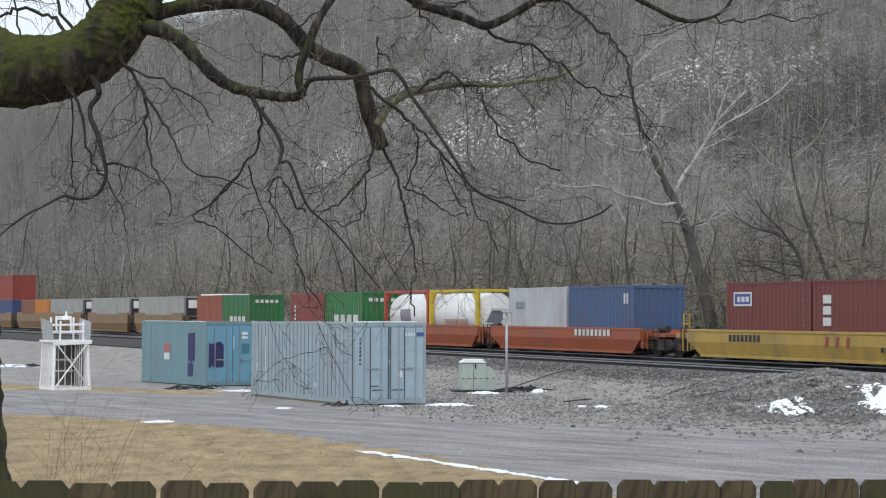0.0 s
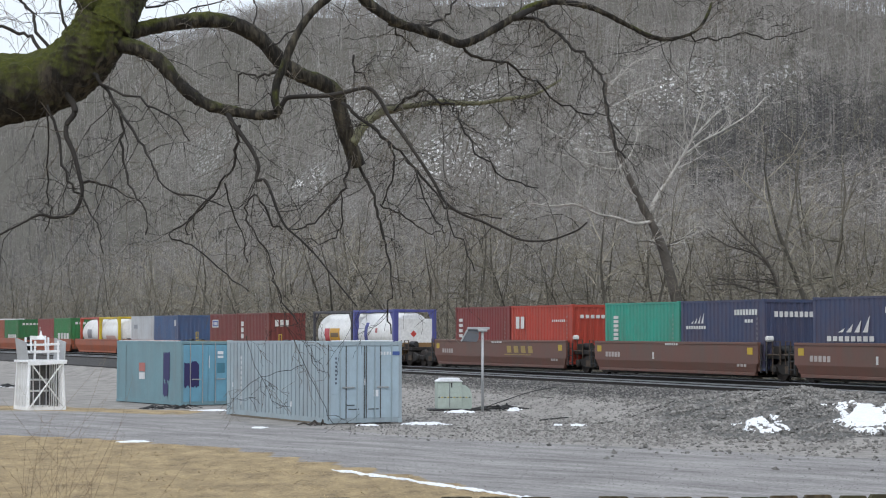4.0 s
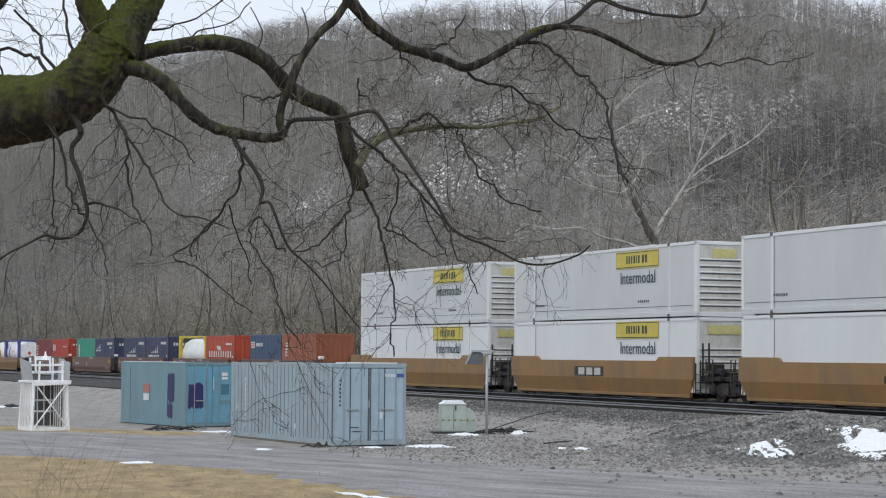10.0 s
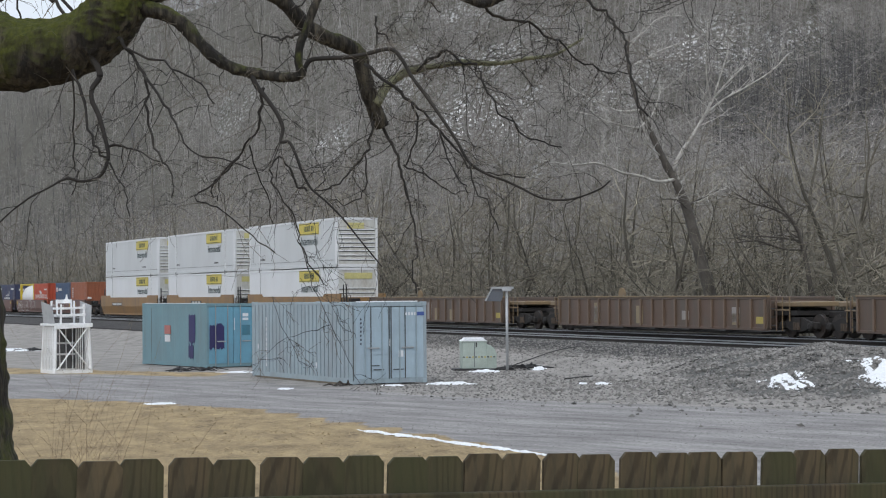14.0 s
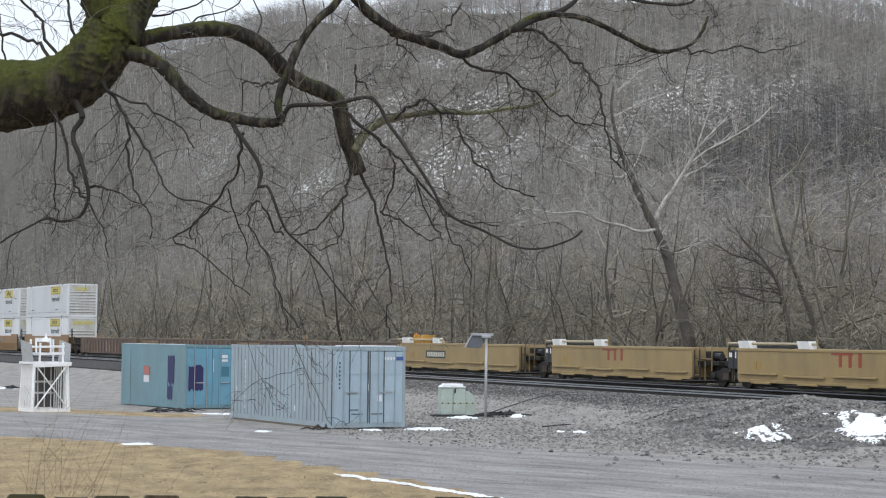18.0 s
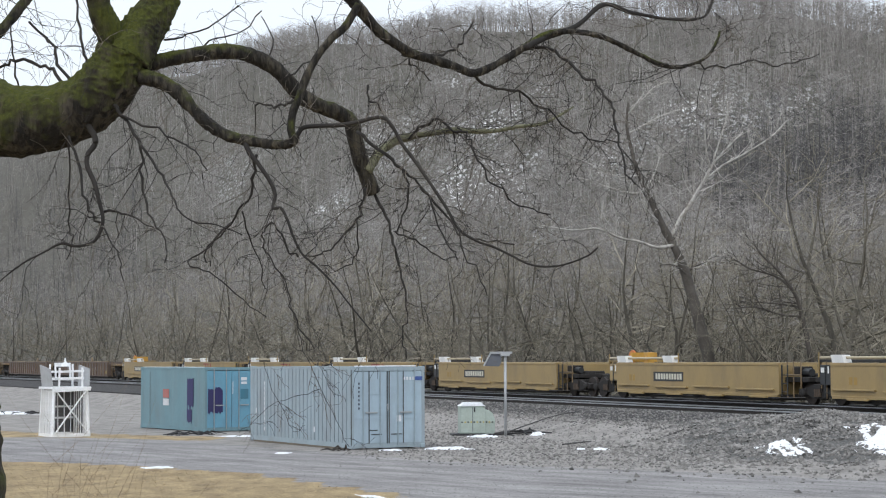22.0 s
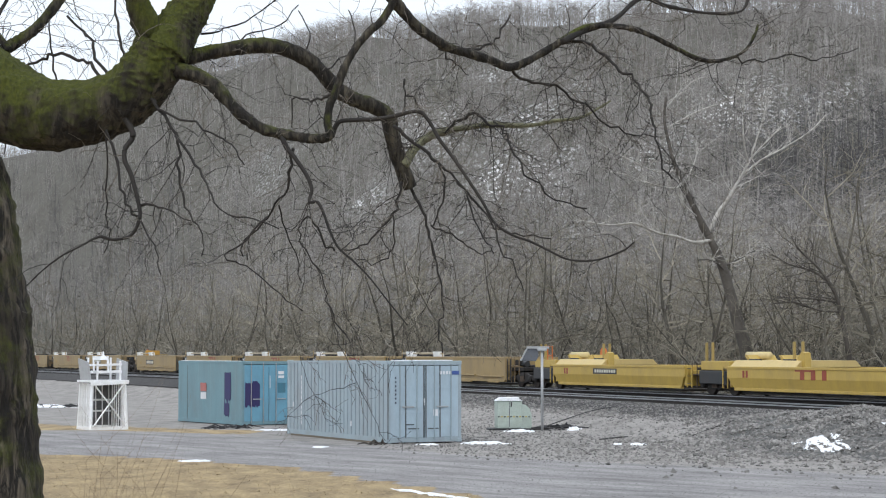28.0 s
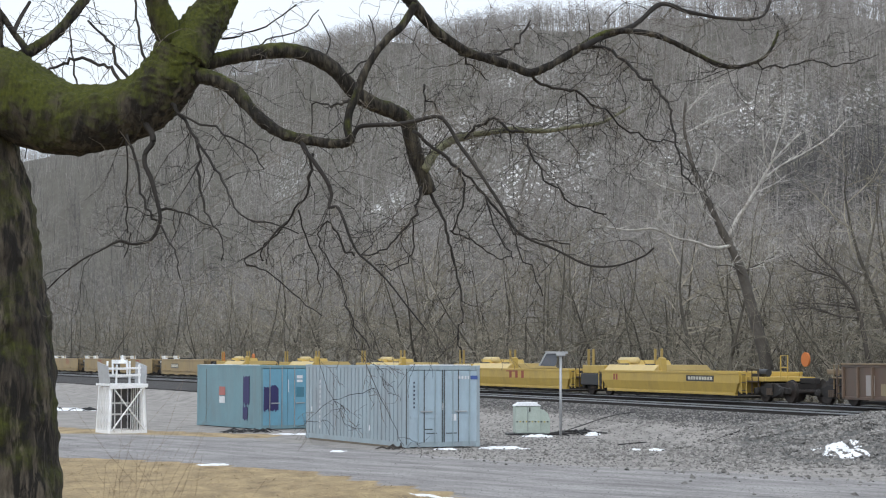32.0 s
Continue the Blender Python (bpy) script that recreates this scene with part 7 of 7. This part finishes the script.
def tower():
    t = thing("lookout_tower", "white-painted wooden lookout tower with slatted base", "tower", at=pose(-13.0, 68.1, ground_z(-13, 68.1), 0, 0, 30))
    s, deck, top = 1.2, 1.72, 2.5
    for x, y in ((0, 0), (s, 0), (s, s), (0, s)):
        fx, fy = (x - s / 2) * 0.12, (y - s / 2) * 0.12
        plank(t, "leg", (x + fx, y + fy, 0), (x, y, deck), 0.09, 0.09)
        plank(t, "railing_post", (0.18 + x * 0.72, y * 0.85, deck + 0.05), (0.2 + x * 0.7, y * 0.85, top - 0.05 + 0.1 * y), 0.075, 0.06)
    plank(t, "brace", (0.02, -0.06, deck - 0.05), (s + 0.03, -0.08, 0.12), 0.12, 0.03)
    plank(t, "brace", (s - 0.02, -0.09, deck - 0.05), (0.0, -0.12, 0.12), 0.10, 0.03)
    for i in range(5):
        k = 0.14 + i * 0.25
        plank(t, "slat", (-0.05 - 0.012 * i, k, 0.1), (-0.03, k, deck - 0.08), 0.03, 0.085)
    for i in range(4):
        plank(t, "slat", (s + 0.04, 0.2 + i * 0.27, 0.1), (s + 0.02, 0.2 + i * 0.27, deck - 0.08), 0.03, 0.085)
    # dark boards added inside so that the gaps between slats look shaded
    part("shade_board", block(bag(), (0.06, s - 0.06, 0.12), (s - 0.05, s - 0.03, deck - 0.1)), SHADE_BOARD, t, "dark board added to shade the inside")
    part("shade_board", block(bag(), (s - 0.08, 0.25, 0.12), (s - 0.05, s - 0.08, deck - 0.1)), SHADE_BOARD, t, "dark board added to shade the inside")
    for i in range(4):
        plank(t, "slat", (s - 0.11, 0.30 + i * 0.22, 0.1), (s - 0.11, 0.28 + i * 0.22, deck - 0.08), 0.025, 0.085)
    for i in range(4):
        plank(t, "slat", (0.30 + i * 0.24, s - 0.085, 0.1), (0.26 + i * 0.25, s - 0.085, deck - 0.08), 0.085, 0.025)
    for z in (0.1, 0.65, 1.05):
        plank(t, "cross_board", (0.08, s - 0.1, z), (s - 0.1, s - 0.1, z), 0.02, 0.07)
    plank(t, "base_board", (-0.1, -0.1, 0.06), (s + 0.12, -0.1, 0.06), 0.03, 0.12)
    plank(t, "base_board", (-0.1, -0.1, 0.06), (-0.1, s + 0.1, 0.06), 0.03, 0.12)
    part("deck", block(bag(), (-0.12, -0.12, deck - 0.03), (s + 0.14, s + 0.12, deck + 0.05), 0.008), WHITE_WOOD, t)
    for x, k in ((-0.08, -0.09), (s + 0.06, 0.03)):
        panel = bag()
        corners = [panel.verts.new(p) for p in ((x, -0.05, deck + 0.05), (x, s * 0.9, deck + 0.05), (x + k, s * 0.9, top + 0.05), (x + k, -0.05, top - 0.1),
                                               (x + 0.03, -0.05, deck + 0.05), (x + 0.03, s * 0.9, deck + 0.05), (x + k + 0.03, s * 0.9, top + 0.05), (x + k + 0.03, -0.05, top - 0.1))]
        for face in ((0, 1, 2, 3), (7, 6, 5, 4), (0, 4, 5, 1), (1, 5, 6, 2), (2, 6, 7, 3), (3, 7, 4, 0)):
            panel.faces.new([corners[j] for j in face])
        part("side_panel", panel, GREY_WOOD, t, "bare grey board side")
    for z, w in ((deck + 0.33, 0.09), (top - 0.2, 0.08)):
        plank(t, "rail", (0.15, 0.0, z), (s - 0.1, 0.0, z + 0.03), 0.03, w)
        plank(t, "rail", (0.15, s * 0.85, z), (s - 0.1, s * 0.85, z), 0.03, w)
    plank(t, "rail", (-0.1, -0.12, deck - 0.09), (s + 0.12, -0.12, deck - 0.03), 0.03, 0.12)
    part("seat", block(bag(), (0.35, 0.3, deck + 0.3), (0.95, 0.95, deck + 0.37), 0.01), WHITE_WOOD, t)
    plank(t, "seat_back", (0.38, 0.92, deck + 0.3), (0.38, 1.0, top + 0.12), 0.06, 0.05)
    plank(t, "seat_back", (0.92, 0.92, deck + 0.3), (0.92, 1.0, top + 0.12), 0.06, 0.05)
    plank(t, "seat_back", (0.35, 0.98, top + 0.05), (0.95, 0.98, top + 0.05), 0.04, 0.14)
    part("cap", rod(rod(bag(), ((0.62, 0.62, top), (0.62, 0.62, top + 0.14)), (0.16, 0.07), 10), ((0.62, 0.62, top + 0.13), (0.62, 0.62, top + 0.3)), (0.05, 0.02), 8), WHITE_WOOD, t)


tower()

# ---- signal cabinet, lamp pole, debris ----
CABINET_GREEN = surface("pale_green_cabinet_paint", (0.42, 0.49, 0.44), 0.55, 0, (0.3, 0.33, 0.29), 0.4, 0.4, 20, 0.1)
GALVANISED = surface("galvanised_steel", (0.42, 0.43, 0.44), 0.5, 0.6, (0.3, 0.3, 0.3), 0.3, 0.4, 40, 0.1)
PANEL_GREY = surface("dark_grey_panel", (0.12, 0.13, 0.15), 0.4, 0.1)
BLACK = surface("black_paint", (0.02, 0.02, 0.022), 0.6)
YELLOW_MARK = surface("yellow_mark", (0.55, 0.42, 0.05), 0.6)


def cabinet():
    z = ground_z(1.9, 66)
    c = thing("signal_cabinet", "pale green steel trackside signal cabinet with snow on top", "cabinet", at=pose(1.33, 66.0, z + 0.06, 0, 0, 6))
    part("body", block(bag(), (0, 0, 0.0), (0.86, 0.75, 0.93), 0.02), CABINET_GREEN, c)
    part("hood", prism(bag(), ((0.862, 0.0), (1.2, 0.0), (1.2, 0.5), (1.13, 0.68), (1.0, 0.8), (0.862, 0.84)), 1, 0.05, 0.7), CABINET_GREEN, c)
    part("roof", prism(bag(), ((-0.03, 0.93), (0.9, 0.93), (0.72, 1.03), (0.14, 1.03)), 1, -0.03, 0.78), CABINET_GREEN, c)
    part("snow_cap", prism(bag(), ((-0.02, 0.945), (0.88, 0.945), (0.735, 1.034), (0.125, 1.034)), 1, -0.034, 0.784), SNOW, c, "snow on the sloping roof")
    part("snow_cap", block(bag(), (0.12, 0.02, 1.03), (0.78, 0.72, 1.06), 0.012), SNOW, c, "thin cap of snow")
    part("base", block(bag(), (-0.28, -0.1, -0.1), (1.32, 0.85, 0.0), 0.02), BLACK, c)
    part("door_seam", block(bag(), (0.415, -0.012, 0.05), (0.435, 0.0, 0.9)), PANEL_GREY, c)
    part("handle", block(bag(), (0.47, -0.04, 0.74), (0.51, 0.0, 0.9), 0.006), BLACK, c)
    for i in range(11):
        part("hazard_mark", block(bag(), (0.03 + i * 0.105, -0.008, 0.38), (0.085 + i * 0.105, 0.0, 0.42)), YELLOW_MARK if i % 2 else BLACK, c)


cabinet()


def lamp_pole():
    z = ground_z(2.83, 64.9)
    p = thing("lamp_pole", "slim grey steel pole with a small tilted panel on top", "pole", at=pose(2.83, 64.9, z))
    part("post", rod(bag(), ((0, 0, -0.3), (0, 0, 2.8)), 0.048, 10), GALVANISED, p, smooth=True)
    part("arm", block(bag(), (-0.52, -0.05, 2.78), (0.24, 0.05, 2.86), 0.01), GALVANISED, p)
    part("lamp_head", block(bag(), (-0.16, -0.1, 2.7), (0.16, 0.1, 2.79), 0.02), GALVANISED, p)
    part("panel", prism(bag(), ((-0.5, 2.78), (-0.72, 2.38), (-0.2, 2.36), (-0.13, 2.5), (-0.13, 2.72), (-0.2, 2.78)), 1, 0.03, 0.07), PANEL_GREY, p, "dark tilted panel")
    part("panel_edge", rod(bag(), ((-0.5, 0.02, 2.79), (-0.72, 0.02, 2.38)), 0.03, 6), GALVANISED, p)


lamp_pole()
CABLE = surface("black_cable", (0.025, 0.024, 0.024), 0.7)


def cable(points, r=0.03):
    pts = [Vector((x, y, ground_z(x, y) + h)) for x, y, h in points]
    return solo("cable", rod(bag(), curve_through(pts, 5), r, 6), CABLE, "black cable lying over the gravel by the pole", "cable", "cables by the pole", smooth=True)


cable(((2.5, 66.0, 0.06), (3.0, 66.2, 0.12), (3.5, 66.0, 0.1), (3.9, 65.4, 0.03)), 0.035)
cable(((2.9, 66.0, 0.1), (3.6, 67.0, 0.2), (4.8, 69.0, 0.15), (6.2, 71.6, 0.1)), 0.018)
cable(((2.4, 65.5, 0.03), (3.1, 65.3, 0.10), (3.9, 65.7, 0.05), (4.4, 65.0, 0.02)), 0.03)
cable(((4.3, 58.6, 0.02), (4.9, 59.6, 0.03), (5.3, 60.2, 0.02)), 0.025)
cable(((7.0, 58.0, 0.02), (8.2, 59.4, 0.04), (9.0, 60.4, 0.02)), 0.014)


def rubble(name, label, x, y, spread_x, spread_y, count, size, seed, material):
    r = random.Random(seed)
    heap = thing(name, label, "debris", at=pose(x, y, ground_z(x, y)))
    base = Vector((x, y, ground_z(x, y)))
    for i in range(count):
        px, py = x + r.uniform(-spread_x, spread_x), y + r.uniform(-spread_y, spread_y)
        pz = ground_z(px, py)
        a, k = r.uniform(0, math.pi), size * r.uniform(0.4, 1.6)
        line = [Vector(p) - base for p in ((px - k * math.cos(a), py - k * math.sin(a), pz + 0.02), (px, py, pz + 0.05 + r.random() * 0.12), (px + k * math.cos(a), py + k * math.sin(a), pz + 0.03))]
        part("scrap", rod(bag(), line, (0.015, 0.03, 0.012), 5), material, heap)
        if i % 3 == 0:
            w = size * r.uniform(0.06, 0.18)
            lump = block(bag(), (-w, -w * 0.5, -0.03), (w, w * 0.5, w * 0.6), 0.01)
            part("scrap", lump, material, heap).matrix_basis = pose(px - x, py - y, pz - base.z + 0.02, r.uniform(-20, 20), r.uniform(-20, 20), r.uniform(0, 180))
    return heap


rubble("scrap_heap", "dark tangled scrap beside the teal container", -9.0, 74.5, 0.9, 0.5, 16, 0.4, 2, BLACK)
rubble("scrap_heap", "dark scraps at the foot of the pole", 3.3, 65.9, 0.6, 0.5, 14, 0.25, 3, BLACK)
rubble("scrap_heap", "dark sticks beside the grey container", -2.5, 55.3, 0.35, 0.2, 8, 0.14, 5, TIE_WOOD)
rubble("scrap_heap", "dark scrap on the snow by the lane", -23.0, 104.6, 2.0, 0.8, 22, 0.6, 6, BLACK)
BEAM = surface("weathered_timber", (0.16, 0.135, 0.10), 0.9, 0, (0.07, 0.06, 0.045), 0.4, 0.6, 25, 0.4, streak=(1, 0.2, 1))
solo("timber_skid", block(bag(), (0.3, 0.02, -0.1), (7.3, 0.2, 0.03), 0.01), BEAM, "weathered timber skid under the grey container", "timber", at=near_box.matrix_basis @ pose(-3.85, 1.05, 0))
solo("timber_skid", block(bag(), (0.1, -0.2, -0.1), (5.9, -0.02, 0.0), 0.01), BLACK, "dark timber skid under the teal container", "timber", at=far_box.matrix_basis @ pose(-3.0, 1.15, 0))

# ---- picket fence in front of the camera ----
def picket_wood():
    """Weathered cedar: grain in long arches round knots, some boards browner or greyer, moss in patches."""
    m = surface("weathered_cedar_picket", (0.100, 0.076, 0.043), 0.9, 0, (0.036, 0.033, 0.022), 0.09, 0.9, 45, 0.7, jitter=0.55, streak=(1, 1, 0.22), depth=0.008)
    n, l = m.node_tree.nodes, m.node_tree.links
    b = n["Principled BSDF"]
    tc, info = n.new("ShaderNodeTexCoord"), n.new("ShaderNodeObjectInfo")
    shift = n.new("ShaderNodeVectorMath")
    shift.operation = "MULTIPLY_ADD"
    shift.inputs[1].default_value = (1, 1, 0.12)
    spread_ = n.new("ShaderNodeCombineXYZ")
    for k, by in (("X", 0.11), ("Y", 0.4), ("Z", -0.55)):
        scaled = n.new("ShaderNodeMath")
        scaled.operation = "MULTIPLY"
        scaled.inputs[1].default_value = by
        l.new(info.outputs["Random"], scaled.inputs[0])
        l.new(scaled.outputs[0], spread_.inputs[k])
    l.new(tc.outputs["Object"], shift.inputs[0])
    l.new(spread_.outputs[0], shift.inputs[2])
    grain = n.new("ShaderNodeTexWave")
    grain.wave_type, grain.rings_direction = "RINGS", "Y"
    grain.inputs["Scale"].default_value, grain.inputs["Distortion"].default_value = 14.0, 5.0
    grain.inputs["Detail"].default_value, grain.inputs["Detail Scale"].default_value = 2.5, 1.6
    l.new(shift.outputs[0], grain.inputs["Vector"])
    lines = n.new("ShaderNodeValToRGB")
    lines.color_ramp.elements[0].position, lines.color_ramp.elements[1].position = 0.05, 0.45
    lines.color_ramp.elements[0].color = (0.42, 0.40, 0.37, 1)
    l.new(grain.outputs["Fac"], lines.inputs["Fac"])
    dark = n.new("ShaderNodeMix")
    dark.data_type, dark.blend_type = "RGBA", "MULTIPLY"
    dark.inputs["Factor"].default_value = 0.65
    l.new(b.inputs["Base Color"].links[0].from_socket, dark.inputs["A"])
    l.new(lines.outputs["Color"], dark.inputs["B"])
    moss = n.new("ShaderNodeTexNoise")
    moss.inputs["Scale"].default_value, moss.inputs["Detail"].default_value = 5.0, 6
    l.new(shift.outputs[0], moss.inputs["Vector"])
    cover_ = n.new("ShaderNodeMapRange")
    cover_.inputs["From Min"].default_value, cover_.inputs["From Max"].default_value, cover_.inputs["To Max"].default_value = 0.40, 0.64, 0.85
    l.new(moss.outputs["Fac"], cover_.inputs["Value"])
    green = n.new("ShaderNodeMix")
    green.data_type = "RGBA"
    green.inputs["B"].default_value = (0.048, 0.052, 0.020, 1)
    l.new(cover_.outputs[0], green.inputs["Factor"])
    l.new(dark.outputs["Result"], green.inputs["A"])
    l.new(green.outputs["Result"], b.inputs["Base Color"])
    return m


PICKET = picket_wood()
fence = thing("picket_fence", "weathered dog-eared wooden picket fence", "fence")
fence.matrix_basis = pose(0, 6.28, -0.006, 0, 0, math.degrees(math.atan2(6.93 - 5.75, 1.512 + 1.179))) @ pose(0, 0, 0, 0, 1.68, 0)
picket = shared("picket", lambda: prism(bag(), ((-0.071, 0.2), (0.071, 0.2), (0.071, 2.125), (0.05, 2.149), (-0.05, 2.149), (-0.071, 2.125)), 1, -0.008, 0.008))
rng = random.Random(31)
for i in range(-26, 27):
    part("picket", picket, PICKET, fence).matrix_basis = pose(i * 0.145, rng.uniform(-0.003, 0.003), rng.uniform(-0.004, 0.006), 0, rng.uniform(-0.4, 0.4), 0)
for z in (0.55, 1.25, 2.0):
    part("rail", block(bag(), (-3.8, -0.055, z - 0.045), (3.8, -0.014, z + 0.03), 0.004), PICKET, fence)

# ---- dry weed stalks by the fence ----
WEED = surface("dry_weed_stalk", (0.24, 0.17, 0.11), 0.9)
stalks = Sticks()
for i in range(15):
    x, y = rng.gauss(-2.05, 0.22), rng.uniform(10.5, 13)
    p = Vector((x, y, 0.25))
    branch(stalks, rng, p, Vector((rng.gauss(0, 0.1), 0, 1)), rng.uniform(1.2, 1.9), 0.0026, 1, 0.06, 5, 0.3)
solo("dry_weeds", stalks.mesh(), WEED, "thin dry brown weed stalks", "weeds", kind="stuff")


def advance(t):
    return 15.249 * (t - 16) - 0.01116 * (t - 16) ** 2


def motions():
    for ob, q, z in MOVES:
        walk(ob, [(t, line_pose(q + advance(t), 1.3, RAIL + z)) for t in range(33)])


motions()
